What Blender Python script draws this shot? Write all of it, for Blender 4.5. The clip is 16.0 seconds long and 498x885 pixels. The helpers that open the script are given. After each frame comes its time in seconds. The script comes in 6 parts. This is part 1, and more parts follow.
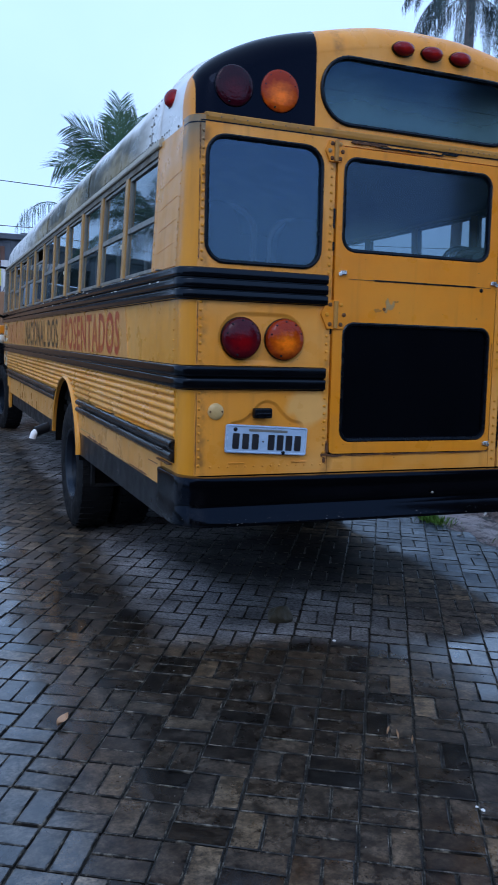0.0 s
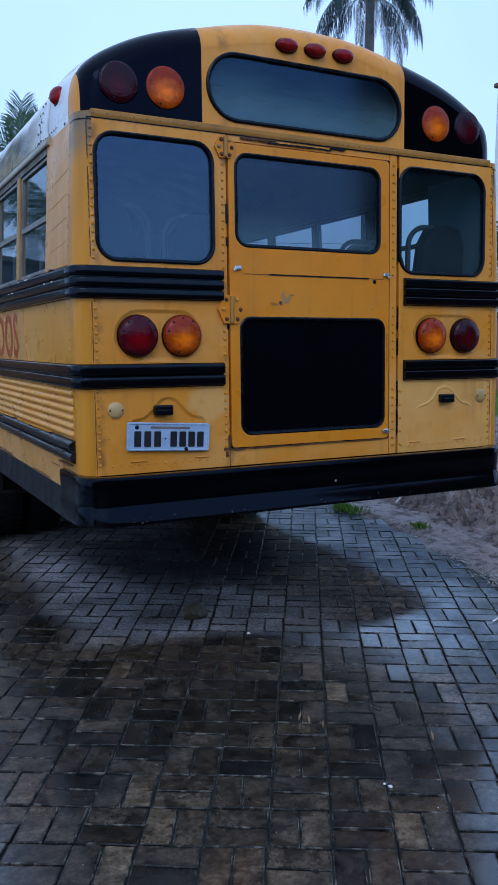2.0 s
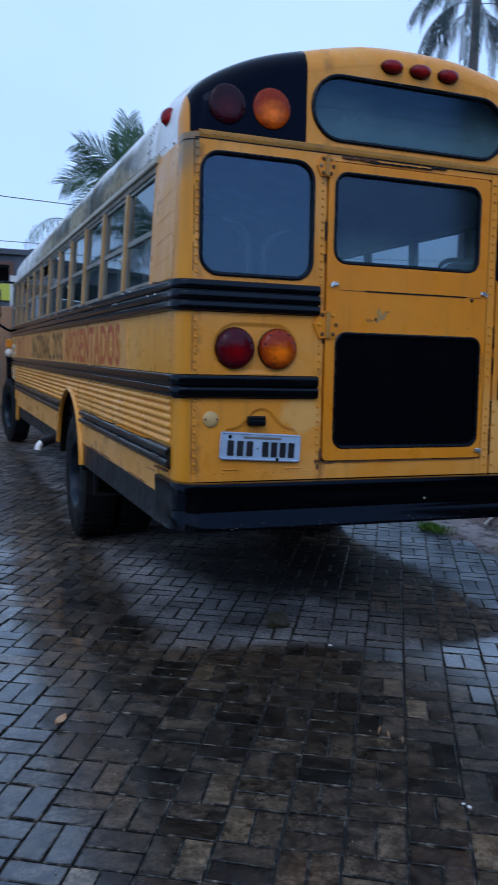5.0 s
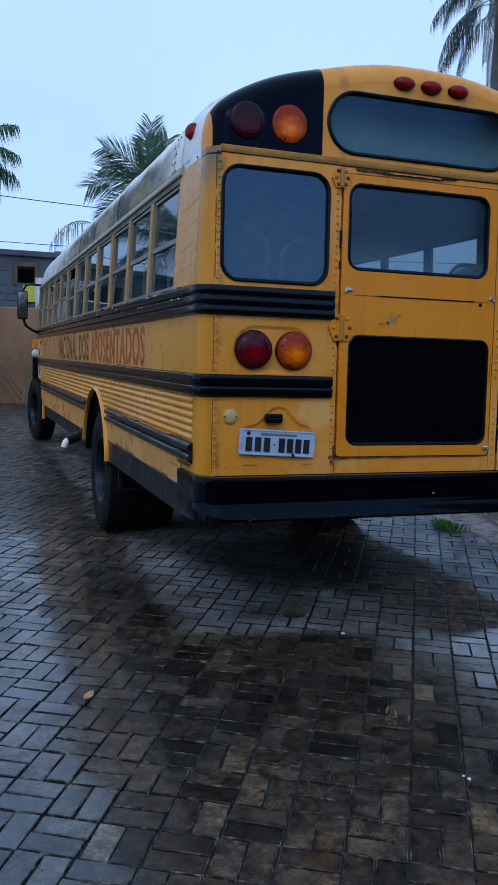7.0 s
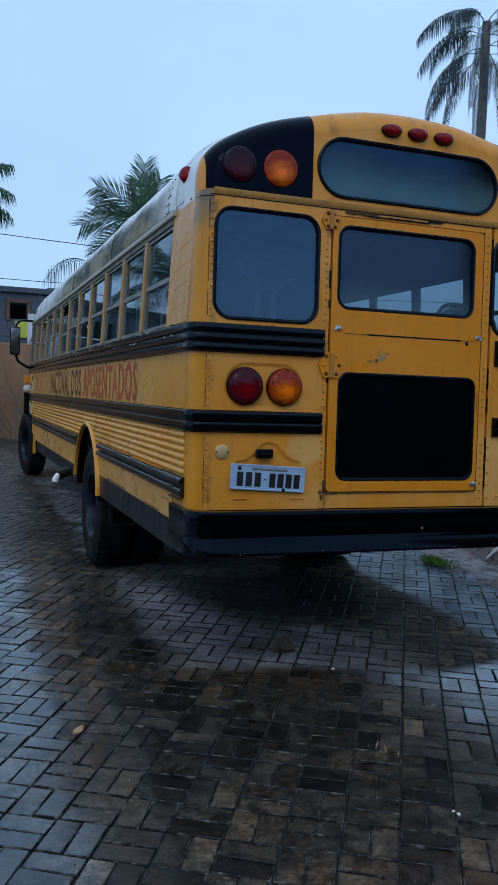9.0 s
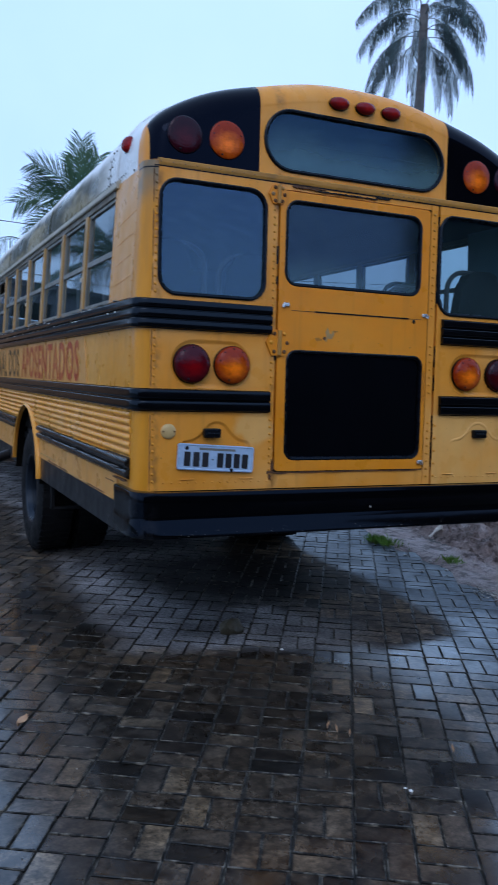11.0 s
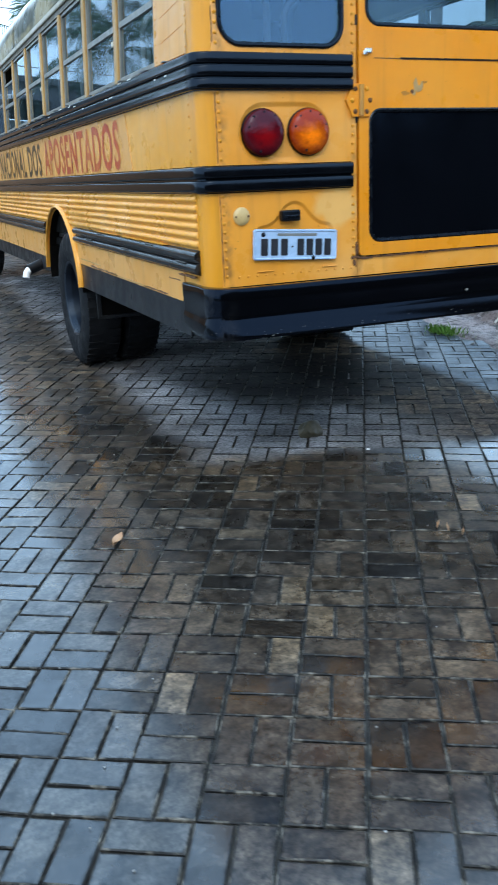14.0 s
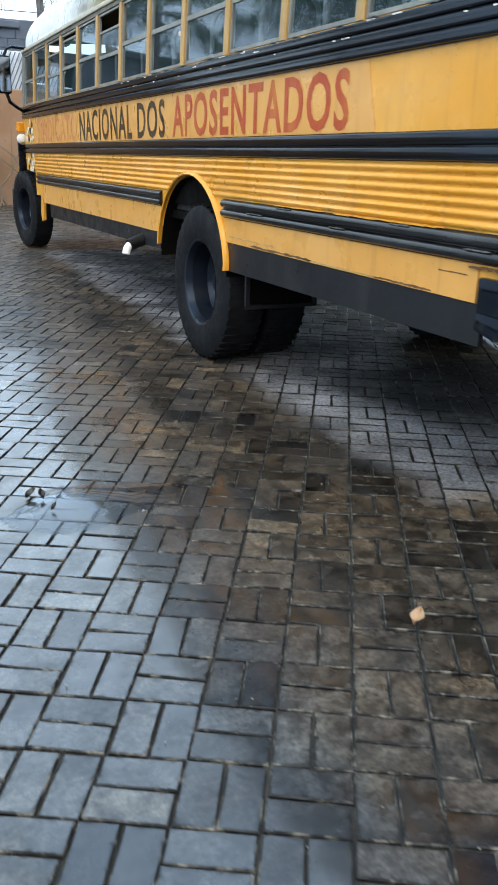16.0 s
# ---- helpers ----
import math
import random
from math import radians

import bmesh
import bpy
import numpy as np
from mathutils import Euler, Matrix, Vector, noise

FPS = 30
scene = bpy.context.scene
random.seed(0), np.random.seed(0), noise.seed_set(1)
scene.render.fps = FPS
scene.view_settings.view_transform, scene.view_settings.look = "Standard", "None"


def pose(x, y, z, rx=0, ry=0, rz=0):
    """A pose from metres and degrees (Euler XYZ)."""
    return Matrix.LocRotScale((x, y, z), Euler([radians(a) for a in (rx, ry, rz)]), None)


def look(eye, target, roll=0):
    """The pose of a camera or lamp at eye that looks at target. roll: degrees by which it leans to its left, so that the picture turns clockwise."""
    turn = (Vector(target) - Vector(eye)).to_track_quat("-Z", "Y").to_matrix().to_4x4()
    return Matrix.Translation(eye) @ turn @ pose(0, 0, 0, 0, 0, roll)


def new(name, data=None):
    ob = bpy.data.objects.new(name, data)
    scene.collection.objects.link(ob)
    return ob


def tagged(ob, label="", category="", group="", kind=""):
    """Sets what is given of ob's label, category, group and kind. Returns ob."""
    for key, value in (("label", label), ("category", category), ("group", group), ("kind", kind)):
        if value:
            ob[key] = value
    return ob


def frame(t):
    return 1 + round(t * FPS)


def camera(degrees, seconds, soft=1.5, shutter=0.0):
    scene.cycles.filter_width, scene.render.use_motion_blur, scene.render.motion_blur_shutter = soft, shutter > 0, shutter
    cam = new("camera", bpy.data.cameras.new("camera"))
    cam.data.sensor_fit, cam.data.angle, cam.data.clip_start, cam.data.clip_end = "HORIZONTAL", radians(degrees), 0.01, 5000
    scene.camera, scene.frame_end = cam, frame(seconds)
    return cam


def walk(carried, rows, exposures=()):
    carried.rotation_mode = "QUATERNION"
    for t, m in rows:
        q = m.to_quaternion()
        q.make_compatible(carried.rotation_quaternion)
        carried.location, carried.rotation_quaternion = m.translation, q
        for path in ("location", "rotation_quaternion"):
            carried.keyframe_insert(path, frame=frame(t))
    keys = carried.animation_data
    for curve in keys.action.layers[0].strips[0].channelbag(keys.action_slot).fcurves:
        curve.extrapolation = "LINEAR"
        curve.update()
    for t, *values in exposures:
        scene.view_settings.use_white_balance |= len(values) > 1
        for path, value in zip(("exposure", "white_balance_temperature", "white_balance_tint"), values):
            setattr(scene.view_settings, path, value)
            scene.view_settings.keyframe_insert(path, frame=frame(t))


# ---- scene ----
# ---------- camera ----------
cam = camera(34.2, 16.0, soft=1.35, shutter=0.4)
# the bus stands a little nose-down on the level yard; rows are given in the bus's own axes
NOSE = pose(0, 0, 0, -1.146, 0, 0)
PATH = [
    (0, (-2.218, -3.375, 1.544), (-1.485, -1.53, 1.302), 1.8),
    (0.5, (-2.18, -3.408, 1.549), (-1.39, -1.587, 1.306), 0.7),
    (1, (-2.148, -3.423, 1.532), (-1.298, -1.628, 1.295), 0.2),
    (1.5, (-2.14, -3.433, 1.534), (-1.232, -1.667, 1.296), 0.0),
    (2, (-2.132, -3.429, 1.529), (-1.23, -1.661, 1.288), -0.2),
    (2.5, (-2.128, -3.425, 1.526), (-1.222, -1.659, 1.285), -0.5),
    (3, (-2.132, -3.426, 1.524), (-1.235, -1.652, 1.307), -0.4),
    (3.5, (-2.119, -3.43, 1.523), (-1.22, -1.657, 1.308), -0.5),
    (4, (-2.132, -3.431, 1.529), (-1.199, -1.675, 1.314), -0.1),
    (4.5, (-2.151, -3.45, 1.532), (-1.279, -1.663, 1.32), 0.8),
    (5, (-2.185, -3.486, 1.526), (-1.474, -1.628, 1.317), 1.5),
    (5.2, (-2.184, -3.52, 1.502), (-1.53, -1.64, 1.307), 1.6),
    (7.5, (-2.258, -3.731, 1.528), (-1.588, -1.859, 1.32), 1.8),
    (8, (-2.258, -3.754, 1.495), (-1.57, -1.882, 1.352), 1.9),
    (8.5, (-2.264, -3.756, 1.524), (-1.579, -1.881, 1.407), 2.0),
    (10.8, (-2.288, -3.674, 1.514), (-1.508, -1.838, 1.369), 1.8),
    (11, (-2.274, -3.668, 1.501), (-1.453, -1.851, 1.346), 1.9),
    (11.5, (-2.259, -3.671, 1.5), (-1.325, -1.91, 1.33), 2.4),
    (12, (-2.218, -3.69, 1.512), (-1.307, -1.919, 1.333), 2.1),
    (12.5, (-2.206, -3.704, 1.509), (-1.332, -1.916, 1.312), 2.2),
    (13, (-2.267, -3.641, 1.471), (-1.42, -1.85, 1.198), 1.6),
    (13.5, (-2.334, -3.47, 1.417), (-1.534, -1.705, 0.921), 0.9),
    (14, (-2.402, -3.22, 1.403), (-1.665, -1.47, 0.777), -2.2),
    (14.5, (-2.569, -2.973, 1.369), (-1.871, -1.207, 0.74), -1.9),
    (15, (-2.782, -2.673, 1.356), (-2.056, -0.94, 0.671), -1.2),
    (15.5, (-2.943, -2.319, 1.334), (-2.212, -0.586, 0.654), -1.0),
    (16, (-3.14, -1.975, 1.334), (-2.34, -0.266, 0.672), 1.3),
]
EXPOSURES = [(0.0, -0.01, 6250, 17), (1.0, -0.03, 6200, 17), (2.0, -0.12, 6150, 18), (3.5, -0.14, 6150, 18), (4.0, -0.16, 6200, 17), (4.5, -0.25, 6350, 17), (5.0, -0.25, 6350, 17), (7.5, -0.34, 6550, 13), (8.5, -0.49, 6600, 9), (11.0, -0.14, 6400, 17), (12.0, -0.06, 6400, 18), (13.0, 0.10, 6150, 18), (13.5, 0.66, 5850, 7), (14.0, 1.09, 7050, 6), (14.5, 1.13, 7550, 8), (15.0, 1.20, 8200, 10), (16.0, 1.18, 8650, 12)]
walk(cam, [(t, NOSE @ look(eye, target, roll)) for t, eye, target, roll in PATH], EXPOSURES)

# ---------- world and sun: overcast, blue early light ----------
world = bpy.data.worlds.new("overcast_sky")
scene.world = world
world.use_nodes = True
wt = world.node_tree
wt.nodes.clear()
sky = wt.nodes.new("ShaderNodeTexSky")
sky.sky_type, sky.sun_disc = "NISHITA", False
sky.sun_elevation, sky.sun_rotation = radians(38), radians(-150)
sky.air_density, sky.dust_density, sky.ozone_density = 1.0, 4.0, 2.0
cloud = wt.nodes.new("ShaderNodeTexNoise")
cloud.inputs["Scale"].default_value, cloud.inputs["Detail"].default_value = 2.2, 5
cloud_tone = wt.nodes.new("ShaderNodeValToRGB")
cloud_tone.color_ramp.elements[0].position, cloud_tone.color_ramp.elements[0].color = 0.3, (5.1, 8.25, 12.9, 1)
cloud_tone.color_ramp.elements[1].position, cloud_tone.color_ramp.elements[1].color = 0.75, (6.4, 9.65, 14.0, 1)
veil = wt.nodes.new("ShaderNodeMix")
veil.data_type = "RGBA"
veil.inputs[0].default_value = 0.82
sky_light = wt.nodes.new("ShaderNodeBackground")
sky_light.inputs["Strength"].default_value = 0.128
sky_out = wt.nodes.new("ShaderNodeOutputWorld")
wt.links.new(cloud.outputs["Fac"], cloud_tone.inputs["Fac"])
wt.links.new(sky.outputs[0], veil.inputs[6])
wt.links.new(cloud_tone.outputs[0], veil.inputs[7])
wt.links.new(veil.outputs[2], sky_light.inputs["Color"])
wt.links.new(sky_light.outputs[0], sky_out.inputs["Surface"])
sun = new("sun", bpy.data.lights.new("sun", "SUN"))
sun.data.energy, sun.data.angle, sun.data.color = 0.5, radians(25), (1.0, 0.97, 0.93)
sun.matrix_world = look((-6, -10, 12), (0, 0, 0))


# ---------- materials ----------
class Tree:
    """A node material in short calls."""

    def __init__(self, name):
        self.mat = bpy.data.materials.new(name)
        self.mat.use_nodes = True
        self.nt = self.mat.node_tree
        self.bsdf = self.nt.nodes["Principled BSDF"]
        self.coord = self.nt.nodes.new("ShaderNodeTexCoord").outputs["Object"]

    def put(self, value, socket):
        if isinstance(value, bpy.types.NodeSocket):
            self.nt.links.new(value, socket)
        elif isinstance(value, tuple) and len(value) == 3 and len(socket.default_value) == 4:
            socket.default_value = (*value, 1)
        else:
            socket.default_value = value

    def noise(self, scale, detail=4.0, stretch=(1, 1, 1), at=None, rough=0.55):
        m = self.nt.nodes.new("ShaderNodeMapping")
        m.inputs["Scale"].default_value = stretch
        self.put(at or self.coord, m.inputs[0])
        n = self.nt.nodes.new("ShaderNodeTexNoise")
        n.inputs["Scale"].default_value, n.inputs["Detail"].default_value, n.inputs["Roughness"].default_value = scale, detail, rough
        self.put(m.outputs[0], n.inputs["Vector"])
        return n.outputs["Fac"]

    def ramp(self, fac, *stops):
        r = self.nt.nodes.new("ShaderNodeValToRGB")
        e = r.color_ramp.elements
        while len(e) < len(stops):
            e.new(0.5)
        for k, (p, c) in enumerate(stops):
            e[k].position = p
            e[k].color = (c, c, c, 1) if isinstance(c, (int, float)) else (*c, 1)
        self.put(fac, r.inputs[0])
        return r.outputs[0]

    def mix(self, fac, a, b, mode="MIX"):
        m = self.nt.nodes.new("ShaderNodeMix")
        m.data_type, m.blend_type = "RGBA", mode
        self.put(fac, m.inputs[0]), self.put(a, m.inputs[6]), self.put(b, m.inputs[7])
        return m.outputs[2]

    def math(self, op, a, b=0.0, c=0.0):
        m = self.nt.nodes.new("ShaderNodeMath")
        m.operation = op
        for k, v in enumerate((a, b, c)):
            self.put(v, m.inputs[k])
        return m.outputs[0]

    def span(self, v, a, b, c=0.0, d=1.0, smooth=True):
        m = self.nt.nodes.new("ShaderNodeMapRange")
        m.interpolation_type = "SMOOTHSTEP" if smooth else "LINEAR"
        for k, x in enumerate((v, a, b, c, d)):
            self.put(x, m.inputs[k])
        return m.outputs[0]

    def xyz(self, vec):
        s = self.nt.nodes.new("ShaderNodeSeparateXYZ")
        self.put(vec, s.inputs[0])
        return s.outputs

    def bump(self, height, strength=0.3, distance=0.01):
        b = self.nt.nodes.new("ShaderNodeBump")
        b.inputs["Strength"].default_value, b.inputs["Distance"].default_value = strength, distance
        self.put(height, b.inputs["Height"])
        self.put(b.outputs[0], self.bsdf.inputs["Normal"])

    def set(self, **kw):
        for k, v in kw.items():
            self.put(v, self.bsdf.inputs[k.replace("_", " ")])
        return self.mat


def coat(name, c1, c2, dirt=(0.05, 0.04, 0.03), scale=3.0, grime=0.35, rough=0.4, bump=0.15, metal=0.0, streak=(6, 6, 0.8), fine=60.0, spec=0.5, sheen=None):
    """Painted or raw surface: two tones, streaky grime and fine grain."""
    t = Tree(name)
    tone = t.mix(t.ramp(t.noise(scale, 6), (0.3, 0.0), (0.7, 1.0)), c1, c2)
    runs = t.ramp(t.noise(1.0, 8, streak), (0.5, 0.0), (0.8, 1.0))
    specks = t.ramp(t.noise(fine * 0.6, 3), (0.62, 0.0), (0.72, 1.0))
    base = t.mix(t.math("MULTIPLY", runs, grime), tone, dirt)
    base = t.mix(t.math("MULTIPLY", specks, grime * 0.5), base, dirt)
    t.bump(t.noise(fine, 4), bump, 0.004)
    r = t.span(t.noise(scale * 2.5, 5), 0.3, 0.7, rough * 0.75, min(1.0, rough * 1.3))
    if sheen:
        t.set(Specular_Tint=sheen)
    return t.set(Base_Color=base, Roughness=r, Metallic=metal, Specular_IOR_Level=spec)


def weathered_yellow(name, c1, c2, chalk, amount, rusty=False):
    """Old enamel: uneven tone, chalky faded areas, brown runs and pin-prick rust."""
    t = Tree(name)
    tone = t.mix(t.ramp(t.noise(2.0, 6), (0.3, 0.0), (0.7, 1.0)), c1, c2)
    tone = t.mix(t.math("MULTIPLY", t.ramp(t.noise(1.3, 7, (1, 1, 1.6), rough=0.6), (0.46, 0.0), (0.66, 1.0)), amount), tone, chalk)
    runs = t.ramp(t.noise(1.0, 8, (16, 16, 1.1)), (0.56, 0.0), (0.80, 1.0))
    tone = t.mix(t.math("MULTIPLY", runs, 0.34), tone, (0.20, 0.075, 0.018))
    if rusty:
        # rust has run down from the lower rail's end and the corner seams
        px, _, pz = t.xyz(t.coord)
        at = t.math("MULTIPLY", t.math("MULTIPLY", t.span(px, 0.86, 1.04), t.span(px, 1.18, 1.10)), t.span(pz, 1.02, 1.30))
        drip = t.ramp(t.noise(1.0, 5, (42, 1, 1.2)), (0.44, 0.0), (0.60, 1.0))
        tone = t.mix(t.math("MULTIPLY", t.math("MULTIPLY", at, drip), t.span(pz, 1.345, 1.335, 0.0, 0.85)), tone, (0.27, 0.085, 0.018))
        seams = t.math("ADD", t.span(t.math("ABSOLUTE", t.math("ADD", px, 1.105)), 0.0, 0.035, 1.0, 0.0), t.span(t.math("ABSOLUTE", t.math("ADD", px, 0.485)), 0.0, 0.04, 1.0, 0.0))
        tone = t.mix(t.math("MULTIPLY", t.math("MULTIPLY", seams, t.ramp(t.noise(14, 5), (0.45, 0.0), (0.65, 1.0))), 0.7), tone, (0.16, 0.075, 0.03))
        # the kerb-side lower panel has bleached
        bleach = t.math("MULTIPLY", t.math("MULTIPLY", t.span(px, 0.495, 0.51), t.span(pz, 1.345, 1.33)), t.span(t.noise(3.2, 4, (1, 1, 0.6)), 0.30, 0.62, 0.20, 0.75))
        tone = t.mix(bleach, tone, (0.74, 0.41, 0.125))
        # a pale rubbed patch beside the number plate
        gap = t.math("SQRT", t.math("ADD", t.math("POWER", t.math("ADD", px, 0.585), 2.0), t.math("POWER", t.math("MULTIPLY", t.math("SUBTRACT", pz, 1.265), 1.2), 2.0)))
        gap = t.math("ADD", gap, t.math("MULTIPLY", t.math("SUBTRACT", t.noise(11, 4), 0.5), 0.09))
        tone = t.mix(t.span(gap, 0.075, 0.125, 0.6, 0.0), tone, (0.72, 0.44, 0.16))
    prick = t.ramp(t.noise(75, 2), (0.735, 0.0), (0.76, 1.0))
    tone = t.mix(t.math("MULTIPLY", prick, 0.8), tone, (0.09, 0.035, 0.012))
    haze = t.ramp(t.noise(9, 6), (0.4, 0.0), (0.75, 1.0))
    tone = t.mix(t.math("MULTIPLY", haze, 0.12), tone, (0.25, 0.14, 0.05))
    t.bump(t.math("ADD", t.noise(5, 2), t.math("MULTIPLY", t.noise(60, 3), 0.12)), 0.10, 0.012)
    return t.set(Base_Color=tone, Roughness=t.span(t.noise(6, 5), 0.3, 0.7, 0.24, 0.48), Specular_IOR_Level=0.32)


M_REAR = weathered_yellow("aged_yellow_paint", (0.68, 0.246, 0.018), (0.74, 0.292, 0.036), (0.75, 0.39, 0.12), 0.6, True)
M_DOOR = weathered_yellow("orange_yellow_paint", (0.67, 0.212, 0.004), (0.71, 0.242, 0.008), (0.70, 0.285, 0.035), 0.4)
M_SIDE = weathered_yellow("faded_side_paint", (0.67, 0.275, 0.026), (0.72, 0.312, 0.042), (0.73, 0.385, 0.11), 0.5)
M_BAND = weathered_yellow("salmon_repaint", (0.62, 0.275, 0.060), (0.67, 0.315, 0.082), (0.68, 0.36, 0.13), 0.45)
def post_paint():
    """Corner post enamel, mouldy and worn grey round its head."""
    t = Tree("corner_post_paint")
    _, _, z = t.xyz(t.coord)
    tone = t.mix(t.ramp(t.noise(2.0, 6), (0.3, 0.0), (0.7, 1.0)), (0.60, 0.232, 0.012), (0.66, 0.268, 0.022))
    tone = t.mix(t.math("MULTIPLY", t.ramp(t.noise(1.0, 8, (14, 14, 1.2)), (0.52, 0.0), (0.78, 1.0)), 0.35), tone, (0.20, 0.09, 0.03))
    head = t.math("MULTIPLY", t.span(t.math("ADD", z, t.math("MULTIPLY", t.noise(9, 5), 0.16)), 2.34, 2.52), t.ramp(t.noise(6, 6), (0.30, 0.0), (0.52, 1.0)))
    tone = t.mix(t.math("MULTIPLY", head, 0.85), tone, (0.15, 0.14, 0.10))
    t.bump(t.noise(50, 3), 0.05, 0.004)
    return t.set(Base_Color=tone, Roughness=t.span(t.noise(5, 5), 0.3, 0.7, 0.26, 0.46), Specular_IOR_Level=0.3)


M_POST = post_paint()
M_LEDGE = coat("stained_ledge_paint", (0.36, 0.165, 0.03), (0.46, 0.215, 0.045), (0.12, 0.085, 0.045), 5, 0.6, 0.4, 0.05, streak=(9, 3, 3), spec=0.3)
M_BLACK = coat("black_rail_paint", (0.0010, 0.0010, 0.0014), (0.002, 0.002, 0.003), (0.03, 0.028, 0.026), 5, 0.06, 0.13, 0.02, streak=(7, 4, 3), spec=0.28, sheen=(0.55, 0.74, 1.0))
M_SCUFF = coat("scuffed_rail_paint", (0.0015, 0.0015, 0.002), (0.004, 0.004, 0.005), (0.13, 0.125, 0.12), 7, 0.36, 0.20, 0.06, streak=(9, 1.6, 9), spec=0.36)
M_GLOSS = coat("gloss_black_panel", (0.0012, 0.0012, 0.002), (0.002, 0.002, 0.003), (0.01, 0.01, 0.01), 4, 0.05, 0.09, 0.0, spec=0.11, sheen=(0.30, 0.48, 1.0))
def bumper_paint():
    """Black steel, scraped grey where the corners have been knocked."""
    t = Tree("black_steel_bumper")
    x, y, z = t.xyz(t.coord)
    corner = t.span(x, -1.10, -1.22)
    scrape = t.math("MULTIPLY", corner, t.ramp(t.noise(13, 6, (1, 1, 0.5), rough=0.65), (0.50, 0.0), (0.68, 1.0)))
    base = t.mix(t.math("MULTIPLY", scrape, 0.16), (0.0010, 0.0010, 0.0013), (0.075, 0.072, 0.073))
    low = t.math("MULTIPLY", t.ramp(t.noise(60, 3, (1, 1, 2)), (0.68, 0.0), (0.72, 1.0)), t.span(z, 0.80, 0.765))
    base = t.mix(t.math("MULTIPLY", low, 0.7), base, (0.22, 0.21, 0.20))
    t.bump(t.math("ADD", t.noise(7, 3), t.math("MULTIPLY", scrape, 0.6)), 0.05, 0.012)
    return t.set(Base_Color=base, Roughness=t.span(scrape, 0.0, 1.0, 0.11, 0.24), Specular_IOR_Level=0.16, Specular_Tint=(0.42, 0.62, 1.0))


M_BUMPER = bumper_paint()
def roof_paint():
    """White roof paint with a mouldy, yellowed stretch along the shoulder."""
    t = Tree("weathered_white_roof")
    x, y, z = t.xyz(t.coord)
    base = t.mix(t.ramp(t.noise(1.4, 6), (0.3, 0.0), (0.7, 1.0)), (0.64, 0.66, 0.67), (0.78, 0.80, 0.81))
    runs = t.ramp(t.noise(1.0, 7, (2.5, 0.45, 9.0)), (0.45, 0.0), (0.75, 1.0))
    base = t.mix(t.math("MULTIPLY", runs, 0.4), base, (0.22, 0.20, 0.15))
    along = t.math("MULTIPLY", t.span(y, 0.45, 1.3), t.span(y, 6.8, 5.2))
    low = t.span(t.math("ADD", z, t.math("MULTIPLY", t.noise(1.5, 4), 0.25)), 2.86, 2.75)
    mould = t.math("MULTIPLY", t.math("MULTIPLY", along, low), t.ramp(t.noise(2.2, 7, (1, 0.30, 1)), (0.24, 0.0), (0.40, 1.0)))
    base = t.mix(t.math("MULTIPLY", mould, 0.9), base, (0.21, 0.150, 0.045))
    dark = t.math("MULTIPLY", mould, t.ramp(t.noise(5, 6, (1, 0.22, 1)), (0.40, 0.0), (0.52, 0.9)))
    base = t.mix(dark, base, (0.025, 0.028, 0.018))
    t.bump(t.math("ADD", t.noise(3, 2), t.math("MULTIPLY", t.noise(70, 3), 0.15)), 0.2, 0.012)
    return t.set(Base_Color=base, Roughness=t.span(t.noise(5, 4), 0.3, 0.7, 0.22, 0.5), Specular_IOR_Level=t.span(mould, 0.0, 1.0, 0.42, 0.06))


M_ROOF = roof_paint()
M_GUTTER = coat("dirty_drip_rail", (0.34, 0.31, 0.24), (0.46, 0.43, 0.36), (0.08, 0.06, 0.03), 3, 0.6, 0.5, 0.1, streak=(3, 3, 3))
# ochre header with the drip rail's shade put into its dark colour
M_HEADER = coat("shaded_window_header", (0.07, 0.055, 0.032), (0.12, 0.09, 0.05), (0.04, 0.035, 0.03), 3, 0.6, 0.5, 0.1, streak=(3, 3, 3))
M_PILLAR = coat("dull_ochre_post", (0.33, 0.175, 0.045), (0.42, 0.235, 0.07), (0.12, 0.08, 0.04), 3, 0.5, 0.45, 0.1)
M_SKIRT = coat("dark_skirt", (0.004, 0.0045, 0.006), (0.008, 0.0085, 0.011), (0.06, 0.056, 0.052), 3, 0.25, 0.36, 0.12, spec=0.24)
M_TURN = coat("amber_turn_plastic", (0.75, 0.24, 0.012), (0.80, 0.30, 0.02), (0.3, 0.12, 0.02), 9, 0.3, 0.25, 0.05)
M_UNDER = coat("chassis_black", (0.002, 0.002, 0.002), (0.004, 0.0035, 0.003), (0.012, 0.009, 0.007), 4, 0.3, 0.85, 0.3, spec=0.05)
M_TYRE = coat("tyre_rubber", (0.0035, 0.004, 0.005), (0.008, 0.0085, 0.010), (0.035, 0.033, 0.032), 5, 0.25, 0.6, 0.3, streak=(4, 4, 4), spec=0.12)
M_RIM = coat("dark_rim_steel", (0.004, 0.006, 0.010), (0.009, 0.012, 0.019), (0.02, 0.02, 0.022), 5, 0.2, 0.34, 0.15, spec=0.25, sheen=(0.55, 0.75, 1.0))
M_ALU = coat("window_aluminium", (0.15, 0.15, 0.135), (0.23, 0.225, 0.20), (0.08, 0.08, 0.07), 6, 0.5, 0.45, 0.1, metal=0.3)
M_RUBBER = coat("window_rubber", (0.0015, 0.0015, 0.002), (0.003, 0.003, 0.004), (0.02, 0.02, 0.02), 8, 0.1, 0.28, 0.05, spec=0.25, sheen=(0.5, 0.72, 1.0))
